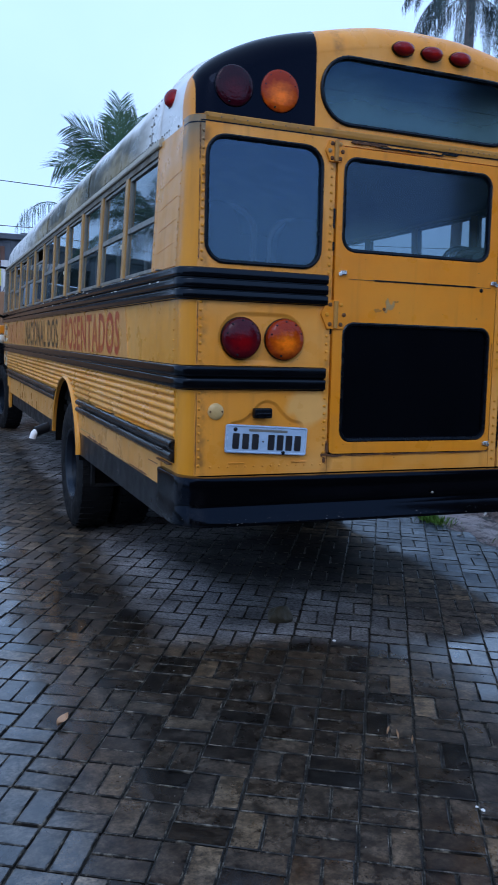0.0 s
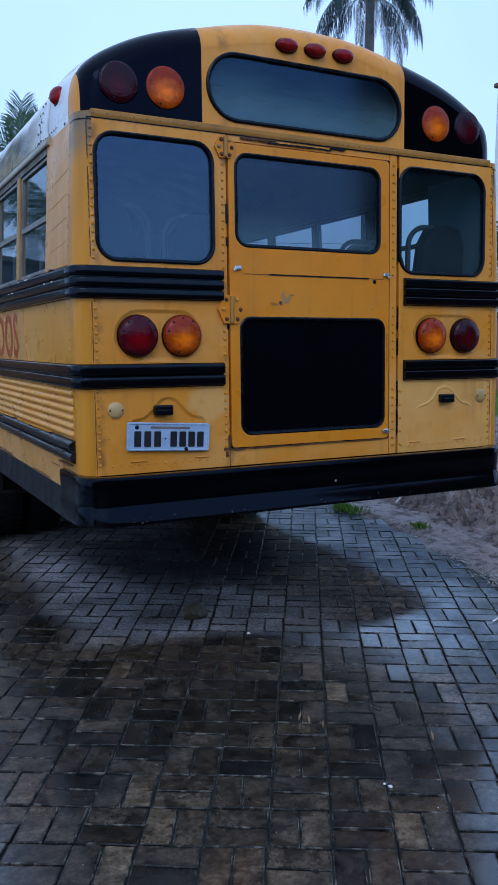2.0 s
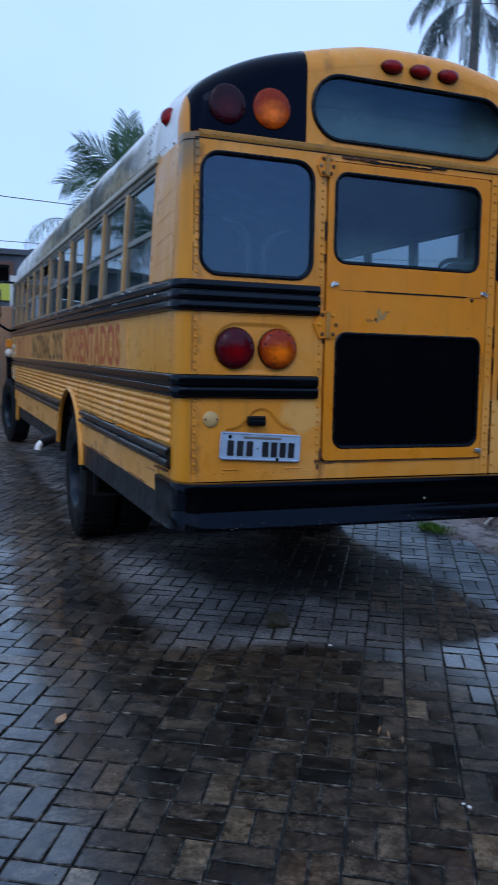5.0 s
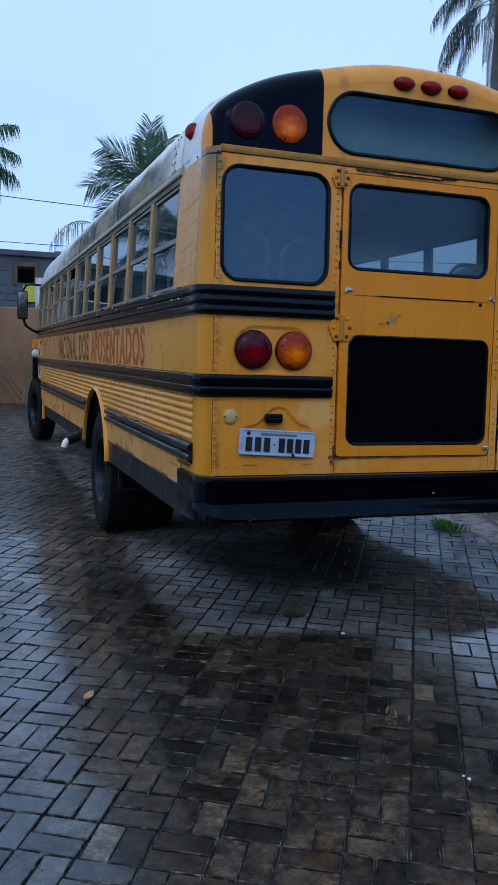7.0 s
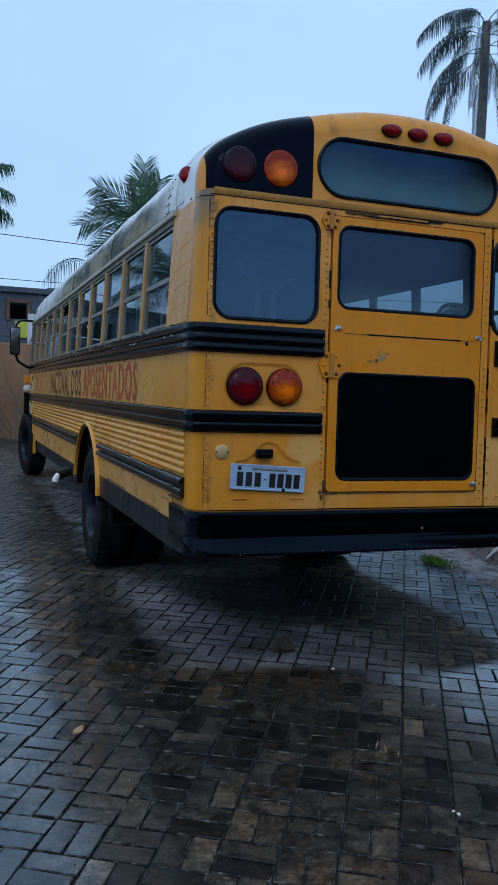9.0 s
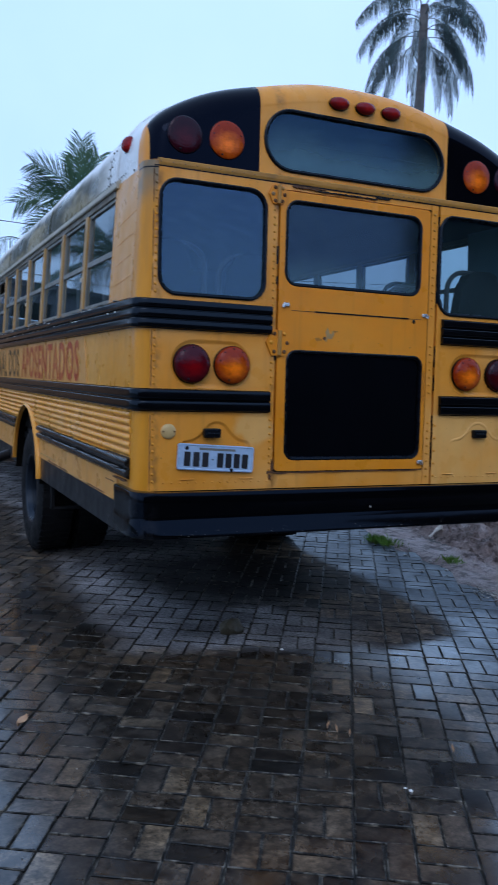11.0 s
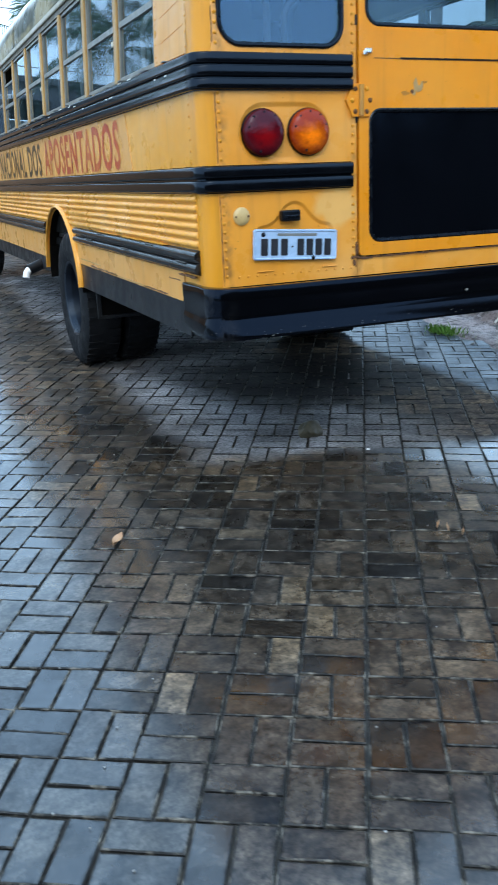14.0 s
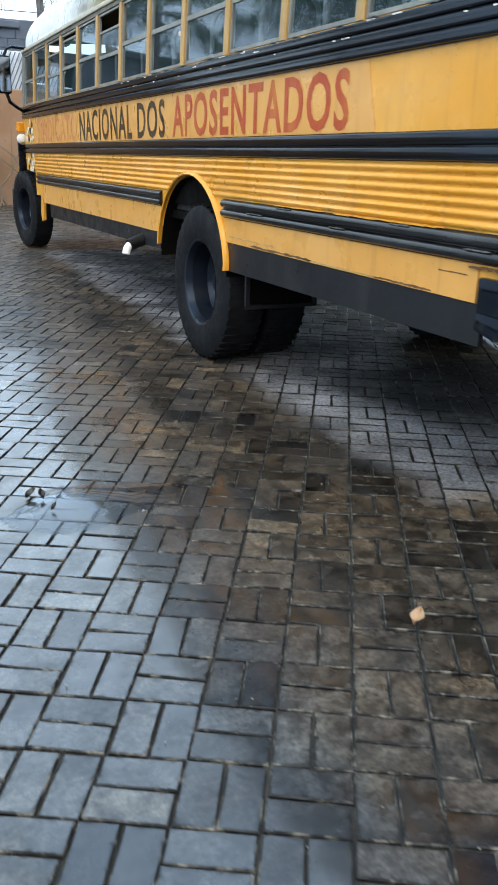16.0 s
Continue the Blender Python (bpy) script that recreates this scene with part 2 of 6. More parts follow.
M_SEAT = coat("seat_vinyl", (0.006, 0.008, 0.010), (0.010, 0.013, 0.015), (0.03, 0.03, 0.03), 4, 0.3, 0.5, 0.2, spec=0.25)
M_RAILING = coat("seat_tube", (0.09, 0.095, 0.10), (0.13, 0.135, 0.14), (0.1, 0.1, 0.1), 6, 0.1, 0.35, 0.05, spec=0.4)
M_TEAL = coat("teal_wall_panel", (0.17, 0.30, 0.34), (0.22, 0.37, 0.41), (0.05, 0.06, 0.06), 2, 0.4, 0.6, 0.1, spec=0.2)
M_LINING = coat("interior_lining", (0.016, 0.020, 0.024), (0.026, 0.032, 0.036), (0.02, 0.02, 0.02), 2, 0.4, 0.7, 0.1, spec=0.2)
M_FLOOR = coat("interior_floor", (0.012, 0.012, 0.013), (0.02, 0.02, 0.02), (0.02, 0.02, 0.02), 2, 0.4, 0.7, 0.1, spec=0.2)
M_PLATE = coat("plate_enamel", (0.30, 0.43, 0.60), (0.36, 0.49, 0.66), (0.2, 0.2, 0.2), 6, 0.25, 0.3, 0.05)
M_INK = coat("plate_ink", (0.008, 0.008, 0.012), (0.015, 0.015, 0.02), (0.03, 0.03, 0.03), 6, 0.2, 0.4, 0.05)
M_WHITE = coat("aged_white_plastic", (0.55, 0.53, 0.45), (0.62, 0.60, 0.52), (0.2, 0.17, 0.1), 9, 0.5, 0.4, 0.1)
M_CHROME = coat("worn_latch_metal", (0.62, 0.63, 0.64), (0.7, 0.7, 0.7), (0.2, 0.17, 0.12), 9, 0.4, 0.25, 0.1, metal=0.9)
M_RUST = coat("rust", (0.065, 0.026, 0.010), (0.14, 0.055, 0.02), (0.02, 0.011, 0.007), 12, 0.5, 0.85, 0.4)
M_SCAR = coat("bare_primer_scar", (0.32, 0.18, 0.06), (0.44, 0.30, 0.13), (0.10, 0.05, 0.015), 14, 0.6, 0.6, 0.2)
M_OCHRE = coat("chipped_ochre_paint", (0.34, 0.12, 0.006), (0.42, 0.16, 0.01), (0.14, 0.05, 0.01), 14, 0.5, 0.5, 0.2)
M_DISC = coat("yellowed_disc_paint", (0.46, 0.30, 0.11), (0.55, 0.38, 0.17), (0.2, 0.1, 0.03), 9, 0.5, 0.4, 0.1)
M_CHALK = coat("chalky_scrape", (0.06, 0.06, 0.06), (0.13, 0.13, 0.13), (0.03, 0.03, 0.03), 30, 0.6, 0.6, 0.1)
M_RIVET = coat("dirty_rivet", (0.05, 0.045, 0.035), (0.11, 0.10, 0.08), (0.02, 0.02, 0.02), 9, 0.4, 0.5, 0.1)
M_TIP = coat("bright_tailpipe", (0.80, 0.81, 0.82), (0.88, 0.88, 0.88), (0.5, 0.48, 0.45), 9, 0.15, 0.4, 0.05)
M_RED_LET = coat("faded_red_lettering", (0.36, 0.042, 0.016), (0.45, 0.080, 0.022), (0.64, 0.28, 0.06), 5, 0.45, 0.4, 0.05, fine=30, spec=0.2)
M_PALE_LET = coat("washed_out_lettering", (0.52, 0.13, 0.045), (0.58, 0.20, 0.06), (0.66, 0.33, 0.08), 4, 0.9, 0.4, 0.05)
M_DARK_LET = coat("dark_lettering", (0.030, 0.017, 0.009), (0.065, 0.035, 0.014), (0.5, 0.23, 0.05), 5, 0.35, 0.4, 0.05, fine=30, spec=0.15)


def lens_plastic(name, deep, bright, size=0.09):
    """Moulded lamp plastic; the reflector's glow and darker rim are painted into its tone."""
    t = Tree(name)
    x, y, z = t.xyz(t.coord)
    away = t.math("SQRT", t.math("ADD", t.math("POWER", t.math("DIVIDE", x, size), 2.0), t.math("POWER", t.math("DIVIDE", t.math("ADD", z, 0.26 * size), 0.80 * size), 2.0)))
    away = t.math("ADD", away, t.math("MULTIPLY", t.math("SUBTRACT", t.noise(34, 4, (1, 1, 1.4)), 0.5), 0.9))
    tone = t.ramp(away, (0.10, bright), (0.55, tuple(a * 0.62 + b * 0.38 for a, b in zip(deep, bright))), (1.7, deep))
    rib = t.math("SINE", t.math("MULTIPLY", t.math("SQRT", t.math("ADD", t.math("MULTIPLY", x, x), t.math("MULTIPLY", z, z))), 430.0))
    t.bump(t.math("ADD", t.math("MULTIPLY", rib, 0.12), t.math("MULTIPLY", t.noise(55, 3), 2.4)), 0.34, 0.002)
    return t.set(Base_Color=tone, Roughness=0.16, Specular_IOR_Level=0.22, Specular_Tint=(0.75, 0.8, 1.0))


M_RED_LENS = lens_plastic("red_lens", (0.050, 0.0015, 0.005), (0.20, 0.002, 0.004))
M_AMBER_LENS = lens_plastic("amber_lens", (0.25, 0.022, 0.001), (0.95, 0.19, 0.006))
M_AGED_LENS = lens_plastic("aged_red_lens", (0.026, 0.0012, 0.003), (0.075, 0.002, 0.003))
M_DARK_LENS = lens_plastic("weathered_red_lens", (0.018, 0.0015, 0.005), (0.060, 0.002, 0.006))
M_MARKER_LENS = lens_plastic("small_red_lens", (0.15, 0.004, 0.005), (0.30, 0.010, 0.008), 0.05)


def pane_glass(name, tint, base, rough, sheen, dust=0.0, mist=None):
    """Flat glazing: clear to look through, shinier at a slant, with a film of dust."""
    t = Tree(name)
    nt = t.nt
    clear = nt.nodes.new("ShaderNodeBsdfTransparent")
    clear.inputs[0].default_value = (*tint, 1)
    shine = nt.nodes.new("ShaderNodeBsdfGlossy")
    shine.inputs["Roughness"].default_value = rough
    shine.inputs["Color"].default_value = (*sheen, 1)
    slant = nt.nodes.new("ShaderNodeLayerWeight")
    slant.inputs[0].default_value = 0.5
    gloss = t.math("ADD", base, t.math("MULTIPLY", t.math("POWER", slant.outputs["Facing"], 5.0), 1.0 - base))
    both = nt.nodes.new("ShaderNodeMixShader")
    nt.links.new(gloss, both.inputs[0])
    nt.links.new(clear.outputs[0], both.inputs[1])
    nt.links.new(shine.outputs[0], both.inputs[2])
    t.set(Base_Color=(0.17, 0.32, 0.36), Roughness=0.7, Specular_IOR_Level=0.1)
    film = nt.nodes.new("ShaderNodeMixShader")
    cover = t.math("MULTIPLY", t.ramp(t.noise(7, 6, (1, 1, 0.5)), (0.35, 0.25), (0.7, 1.0)), dust)
    if mist:
        # condensation that has settled on the lower part of the pane
        _, _, z = t.xyz(t.coord)
        wave = t.math("ADD", z, t.math("MULTIPLY", t.math("SUBTRACT", t.noise(4, 4), 0.5), 0.16))
        cover = t.math("ADD", cover, t.span(wave, mist[0], mist[1], 0.0, mist[2]))
    nt.links.new(cover, film.inputs[0])
    nt.links.new(both.outputs[0], film.inputs[1])
    nt.links.new(t.bsdf.outputs[0], film.inputs[2])
    nt.links.new(film.outputs[0], nt.nodes["Material Output"].inputs["Surface"])
    return t.mat


M_REAR_GLASS = pane_glass("rear_window_glass", (0.30, 0.37, 0.42), 0.108, 0.10, (0.30, 0.55, 0.95), 0.04, (2.40, 1.92, 0.10))
M_DOOR_GLASS = pane_glass("clouded_door_glass", (0.28, 0.34, 0.38), 0.075, 0.10, (0.32, 0.52, 0.82), 0.05, (2.16, 2.00, 0.16))
M_SIGN_GLASS = pane_glass("misted_sign_glass", (0.24, 0.31, 0.36), 0.060, 0.10, (0.24, 0.52, 0.95), 0.04, (2.80, 2.56, 0.34))
M_MISTED_GLASS = pane_glass("misted_rear_glass", (0.40, 0.52, 0.57), 0.07, 0.10, (0.28, 0.58, 0.95), 0.04, (2.45, 2.0, 0.05))
M_SIDE_GLASS = pane_glass("side_window_glass", (0.66, 0.74, 0.78), 0.06, 0.03, (0.78, 0.88, 0.95), 0.08)
M_BLIND = coat("blacked_out_glass", (0.0010, 0.0012, 0.0018), (0.0018, 0.002, 0.003), (0.006, 0.006, 0.008), 4, 0.2, 0.10, 0.0, spec=0.32, sheen=(0.4, 0.6, 1.0))
M_MIRROR = Tree("mirror_glass").set(Base_Color=(0.25, 0.27, 0.3), Metallic=1.0, Roughness=0.05)


def wet_ground(t):
    """How dry the paving is: rain has not reached under the bus."""
    geo = t.nt.nodes.new("ShaderNodeNewGeometry").outputs["Position"]
    x, y, _ = t.xyz(geo)
    wob = t.math("ADD", t.math("MULTIPLY", t.math("SUBTRACT", t.noise(2.3, 4, at=geo), 0.5), t.span(x, -0.2, 0.7, 0.42, 0.10)), t.math("MULTIPLY", t.math("SUBTRACT", t.noise(16, 4, at=geo), 0.5), 0.10))
    ax = t.math("SUBTRACT", t.math("ABSOLUTE", t.math("ADD", x, 0.03)), 1.05)
    ay = t.math("SUBTRACT", t.math("ABSOLUTE", t.math("SUBTRACT", t.math("ADD", y, t.math("MULTIPLY", t.math("MINIMUM", x, 0.3), 0.33)), 4.35)), 4.16)
    far = t.math("ADD", t.math("SMOOTH_MAX", ax, ay, t.span(x, 0.0, 0.6, 0.3, 0.75)), wob)
    soft = t.span(x, -0.2, 0.7, 0.15, 0.07)
    return geo, t.span(far, t.math("MULTIPLY", soft, -1.0), soft, 1.0, 0.0)


def paver_material(name, single):
    t = Tree(name)
    geo, dry = wet_ground(t)
    if single:
        rnd = t.nt.nodes.new("ShaderNodeObjectInfo").outputs["Random"]
    else:
        rnd = t.nt.nodes.new("ShaderNodeNewGeometry").outputs["Random Per Island"]
    tone = t.ramp(rnd, (0.0, (0.013, 0.012, 0.011)), (0.04, (0.018, 0.016, 0.014)), (0.14, (0.034, 0.027, 0.021)), (0.45, (0.056, 0.045, 0.035)), (0.86, (0.074, 0.059, 0.045)), (0.95, (0.100, 0.078, 0.056)), (1.0, (0.150, 0.114, 0.076)))
    stain = t.ramp(t.noise(1.1, 6, at=geo), (0.40, (0.62, 0.62, 0.64)), (0.62, (1.2, 1.05, 0.88)))
    base = t.mix(1.0, t.mix(1.0, tone, (1.0, 0.985, 0.98), "MULTIPLY"), stain, "MULTIPLY")
    grit = t.ramp(t.noise(55, 6, at=geo, rough=0.75), (0.3, 0.18), (0.7, 1.75))
    worn = t.ramp(t.noise(13, 5, at=geo, rough=0.65), (0.35, 0.34), (0.68, 1.75))
    base = t.mix(1.0, base, worn, "MULTIPLY")
    base = t.mix(1.0, base, grit, "MULTIPLY")
    blotch = t.ramp(t.noise(7, 5, at=geo), (0.55, 0.0), (0.68, 0.7))
    base = t.mix(blotch, base, (0.012, 0.010, 0.008))
    # grime has crept in from each block's edges, unevenly
    uv = t.nt.nodes.new("ShaderNodeUVMap")
    uv.uv_map = "block"
    u, v, _ = t.xyz(uv.outputs[0])
    inset = t.math("MINIMUM", t.math("SUBTRACT", 0.10125, t.math("ABSOLUTE", u)), t.math("SUBTRACT", 0.050625, t.math("ABSOLUTE", v)))
    inset = t.math("ADD", inset, t.math("MULTIPLY", t.math("SUBTRACT", t.noise(26, 5, at=geo, rough=0.65), 0.5), 0.045))
    rim = t.span(inset, -0.002, 0.017, 0.40, 1.0)
    base = t.mix(1.0, base, rim, "MULTIPLY")
    # scoured, paler faces here and there
    bloom = t.ramp(t.noise(8, 6, at=geo, rough=0.65), (0.60, 0.0), (0.80, 0.4))
    base = t.mix(t.math("MULTIPLY", bloom, t.span(inset, 0.0, 0.03)), base, (0.15, 0.125, 0.095))
    pale = t.mix(1.0, t.mix(rnd, (0.18, 0.179, 0.188), (0.28, 0.274, 0.281)), grit, "MULTIPLY")
    pale = t.mix(1.0, pale, t.ramp(t.noise(1.9, 5, at=geo), (0.36, 0.35), (0.66, 1.25)), "MULTIPLY")
    pale = t.mix(1.0, pale, t.span(inset, -0.002, 0.012, 0.55, 1.0), "MULTIPLY")
    gx, gy, _ = t.xyz(geo)
    # to the right: damp blocks, with the bus's shade put into the same tone
    damp = t.span(t.math("ADD", gx, t.math("MULTIPLY", t.noise(3, 4, at=geo), 0.5)), 0.10, 0.75)
    pale = t.mix(damp, pale, t.mix(1.0, base, (1.3, 1.25, 1.2), "MULTIPLY"))
    # the bus's shade, with some dark stain, is put in as one black patch
    shade_stain = t.math("SQRT", t.math("ADD", t.math("POWER", t.math("DIVIDE", t.math("SUBTRACT", gx, 0.10), 0.88), 2.0), t.math("POWER", t.math("DIVIDE", t.math("SUBTRACT", gy, 1.80), 0.85), 2.0)))
    shade_stain = t.span(t.math("ADD", shade_stain, t.math("MULTIPLY", t.math("SUBTRACT", t.noise(4, 4, at=geo), 0.5), 0.7)), 0.6, 1.1, 0.85, 0.0)
    pale = t.mix(shade_stain, pale, (0.010, 0.010, 0.010))
    # reflected sky blue is put into the colour towards the kerb and left
    base = t.mix(t.span(t.math("ADD", gx, t.math("MULTIPLY", t.noise(2.2, 4, at=geo), 0.5)), 0.55, 1.15), base, t.mix(1.0, base, (0.46, 0.85, 1.6), "MULTIPLY"))
    base = t.mix(t.span(t.math("ADD", gx, t.math("MULTIPLY", t.noise(2.0, 4, at=geo), 0.6)), -1.35, -1.9), base, t.mix(1.0, base, (0.60, 0.80, 1.08), "MULTIPLY"))
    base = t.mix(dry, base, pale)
    pool = t.ramp(t.noise(3.1, 6, at=geo), (0.32, 0.0), (0.68, 1.0))
    film = t.span(t.math("ADD", t.math("ADD", pool, t.math("MULTIPLY", rnd, 0.4)), t.math("MULTIPLY", bloom, 0.5)), 0.0, 1.6, 0.09, 0.21)
    wet = t.math("SUBTRACT", 1.0, t.math("MULTIPLY", dry, 0.97))
    wet = t.math("MULTIPLY", wet, t.span(t.noise(5.5, 6, at=geo, rough=0.6), 0.30, 0.62, 0.72, 1.0))
    wet = t.math("MULTIPLY", wet, t.span(t.math("FRACT", t.math("MULTIPLY", rnd, 17.3)), 0.0, 1.0, 0.86, 1.06, False))
    fine = t.math("ADD", t.math("MULTIPLY", t.noise(90, 5, at=geo), t.math("ADD", 0.16, t.math("MULTIPLY", dry, 0.9))), t.noise(20, 3, at=geo))
    t.bump(fine, 0.12, 0.004)
    # beside the mud the paving is only damp
    wet = t.math("MULTIPLY", wet, t.span(t.math("SUBTRACT", gy, t.math("MULTIPLY", gx, -0.9)), 0.9, 2.0, 1.0, 0.34))
    patchy = t.math("MULTIPLY", t.span(gx, 0.35, 0.9), t.span(t.noise(2.6, 5, at=geo, rough=0.6), 0.40, 0.62, 0.40, 0.0))
    wet = t.math("MULTIPLY", wet, t.math("SUBTRACT", 1.0, patchy))
    wet = t.math("SUBTRACT", wet, t.math("MULTIPLY", t.math("MULTIPLY", wet, 0.5), t.math("MULTIPLY", t.span(gx, -0.15, 0.35), t.span(gy, -0.1, -0.7))))
    cover = t.math("MULTIPLY", wet, t.span(inset, -0.003, 0.012, 0.25, 1.0))
    rough = t.math("ADD", t.math("ADD", film, 0.10), t.math("MULTIPLY", t.math("SUBTRACT", 1.0, wet), 0.42))
    gloss = t.math("ADD", t.math("MULTIPLY", cover, 0.30), 0.02)
    # water stands in a continuous sheet away from the bus
    sheet = t.span(t.math("ADD", t.math("ADD", gx, t.math("MULTIPLY", gy, -0.17)), t.math("MULTIPLY", t.math("SUBTRACT", t.noise(1.4, 5, at=geo), 0.5), 0.9)), -2.1, -2.55)
    sheet = t.math("MULTIPLY", sheet, t.span(gy, -0.9, 0.9, 0.2, 1.0))
    gloss = t.math("ADD", gloss, t.math("MULTIPLY", t.math("MULTIPLY", sheet, cover), 0.75))
    film = t.math("ADD", t.math("MULTIPLY", film, t.span(sheet, 0.0, 1.0, 1.0, 0.8)), t.math("MULTIPLY", sheet, t.span(gy, 1.0, 4.0, 0.0, 0.16)))
    return t.set(Base_Color=base, Roughness=rough, IOR=1.52, Specular_IOR_Level=gloss, Specular_Tint=t.mix(sheet, (0.45, 0.70, 1.0), (0.88, 0.94, 1.0)), Coat_Weight=cover, Coat_Roughness=film, Coat_IOR=1.56)


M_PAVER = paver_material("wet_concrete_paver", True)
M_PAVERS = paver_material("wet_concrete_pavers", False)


def joint_material():
    t = Tree("wet_joint_sand")
    geo, dry = wet_ground(t)
    base = t.mix(t.ramp(t.noise(30, 5, at=geo), (0.4, 0.0), (0.65, 1.0)), (0.006, 0.0055, 0.005), (0.035, 0.030, 0.022))
    t.bump(t.noise(120, 4, at=geo), 0.6, 0.006)
    return t.set(Base_Color=base, Roughness=0.6)


M_JOINT = joint_material()
def arris_material():
    t = Tree("worn_glinting_arris")
    geo = t.nt.nodes.new("ShaderNodeNewGeometry").outputs["Position"]
    # pale flecks paint in the wet edges' glints, along with light joint sand
    base = t.mix(t.ramp(t.noise(19, 6, at=geo, rough=0.7), (0.50, 0.0), (0.66, 1.0)), (0.006, 0.0055, 0.005), (0.16, 0.142, 0.116))
    t.bump(t.noise(140, 3, at=geo), 0.5, 0.004)
    return t.set(Base_Color=base, Roughness=t.span(t.noise(9, 5, at=geo), 0.35, 0.65, 0.35, 0.95), Specular_IOR_Level=0.35)


M_ARRIS = arris_material()


def mud_material():
    t = Tree("churned_mud")
    geo = t.nt.nodes.new("ShaderNodeNewGeometry").outputs["Position"]
    base = t.mix(t.ramp(t.noise(1.6, 7, at=geo), (0.35, 0.0), (0.68, 1.0)), (0.20, 0.150, 0.142), (0.34, 0.275, 0.262))
    base = t.mix(t.ramp(t.noise(11, 6, at=geo, rough=0.7), (0.50, 0.0), (0.62, 0.9)), base, (0.055, 0.039, 0.037))
    grain = t.noise(1.0, 6, (9, 2.2, 9), at=geo, rough=0.65)
    base = t.mix(t.ramp(grain, (0.53, 0.0), (0.62, 0.75)), base, (0.070, 0.050, 0.046))
    base = t.mix(t.ramp(t.noise(30, 6, at=geo), (0.60, 0.0), (0.72, 0.6)), base, (0.34, 0.29, 0.285))
    t.bump(t.math("ADD", t.noise(16, 8, at=geo, rough=0.7), t.math("MULTIPLY", t.noise(60, 5, at=geo), 0.25)), 0.9, 0.05)
    return t.set(Base_Color=base, Roughness=t.span(t.noise(3, 4, at=geo), 0.35, 0.65, 0.45, 0.9), Specular_IOR_Level=0.35)


M_MUD = mud_material()
M_EARTH = coat("far_ground", (0.07, 0.075, 0.04), (0.11, 0.10, 0.06), (0.05, 0.06, 0.02), 0.3, 0.5, 0.9, 0.4, streak=(0.4, 0.4, 1), fine=8)
M_GRASS = coat("grass_blades", (0.08, 0.19, 0.025), (0.15, 0.28, 0.05), (0.16, 0.15, 0.05), 9, 0.6, 0.6, 0.1, spec=0.2)
M_LAWN = coat("lawn_turf", (0.0270, 0.0600, 0.0108), (0.0510, 0.0960, 0.0180), (0.10, 0.09, 0.04), 3, 0.5, 0.8, 0.6, streak=(2, 2, 2), fine=30)
M_STICK = coat("weathered_stick", (0.36, 0.32, 0.28), (0.50, 0.46, 0.42), (0.12, 0.09, 0.07), 30, 0.7, 0.8, 0.4)
M_STONE = coat("gravel_stone", (0.11, 0.105, 0.10), (0.36, 0.35, 0.33), (0.03, 0.026, 0.024), 24, 0.8, 0.7, 0.3)
M_ROCK = coat("mossy_rock", (0.030, 0.027, 0.016), (0.065, 0.052, 0.030), (0.012, 0.010, 0.006), 14, 0.6, 0.6, 0.5)
M_LEAF_DRY = coat("dry_leaf", (0.34, 0.19, 0.10), (0.44, 0.28, 0.17), (0.2, 0.1, 0.04), 30, 0.4, 0.55, 0.2)
M_ROT = coat("rotten_leaf", (0.012, 0.010, 0.008), (0.025, 0.02, 0.014), (0.01, 0.01, 0.008), 30, 0.4, 0.4, 0.2)
M_WATER = pane_glass("standing_water", (0.80, 0.82, 0.84), 0.04, 0.02, (0.84, 0.93, 1.0))
M_PAPER = coat("pale_litter", (0.62, 0.62, 0.60), (0.7, 0.7, 0.68), (0.3, 0.28, 0.25), 30, 0.4, 0.6, 0.2)
M_FROND = coat("palm_frond", (0.032, 0.085, 0.052), (0.075, 0.145, 0.085), (0.08, 0.09, 0.05), 1.5, 0.4, 0.6, 0.1, spec=0.12)
M_FROND_DARK = coat("drooping_palm_frond", (0.016, 0.036, 0.042), (0.040, 0.070, 0.076), (0.05, 0.042, 0.042), 1.2, 0.4, 0.6, 0.1, spec=0.15)
M_TRUNK = coat("palm_trunk", (0.075, 0.072, 0.075), (0.13, 0.126, 0.13), (0.04, 0.035, 0.03), 2, 0.6, 0.85, 0.5, streak=(1, 1, 6))
M_FOLIAGE = coat("bush_leaf", (0.03, 0.065, 0.025), (0.07, 0.12, 0.045), (0.05, 0.05, 0.02), 3, 0.4, 0.6, 0.1, spec=0.2)
M_CONCRETE = coat("grey_concrete", (0.080, 0.100, 0.135), (0.12, 0.145, 0.185), (0.05, 0.05, 0.055), 0.8, 0.6, 0.8, 0.3, streak=(1.2, 1.2, 0.3))
M_WALL_WHITE = coat("white_render_wall", (0.72, 0.74, 0.76), (0.78, 0.79, 0.80), (0.42, 0.42, 0.42), 0.5, 0.35, 0.75, 0.1, streak=(1, 1, 0.2))
M_WALL_RED = coat("red_brown_wall", (0.2652, 0.1014, 0.0663), (0.3120, 0.1287, 0.0858), (0.14, 0.07, 0.05), 0.7, 0.5, 0.8, 0.2, streak=(1, 1, 0.25))
M_WALL_ORANGE = coat("bare_clay_wall", (0.24, 0.125, 0.068), (0.34, 0.19, 0.11), (0.13, 0.08, 0.05), 0.9, 0.65, 0.9, 0.5, streak=(1.4, 1.4, 0.5), fine=14)
M_WALL_DARK = coat("dark_backdrop_wall", (0.024, 0.025, 0.024), (0.038, 0.038, 0.035), (0.02, 0.022, 0.015), 0.6, 0.5, 0.85, 0.2, streak=(1, 1, 0.25))
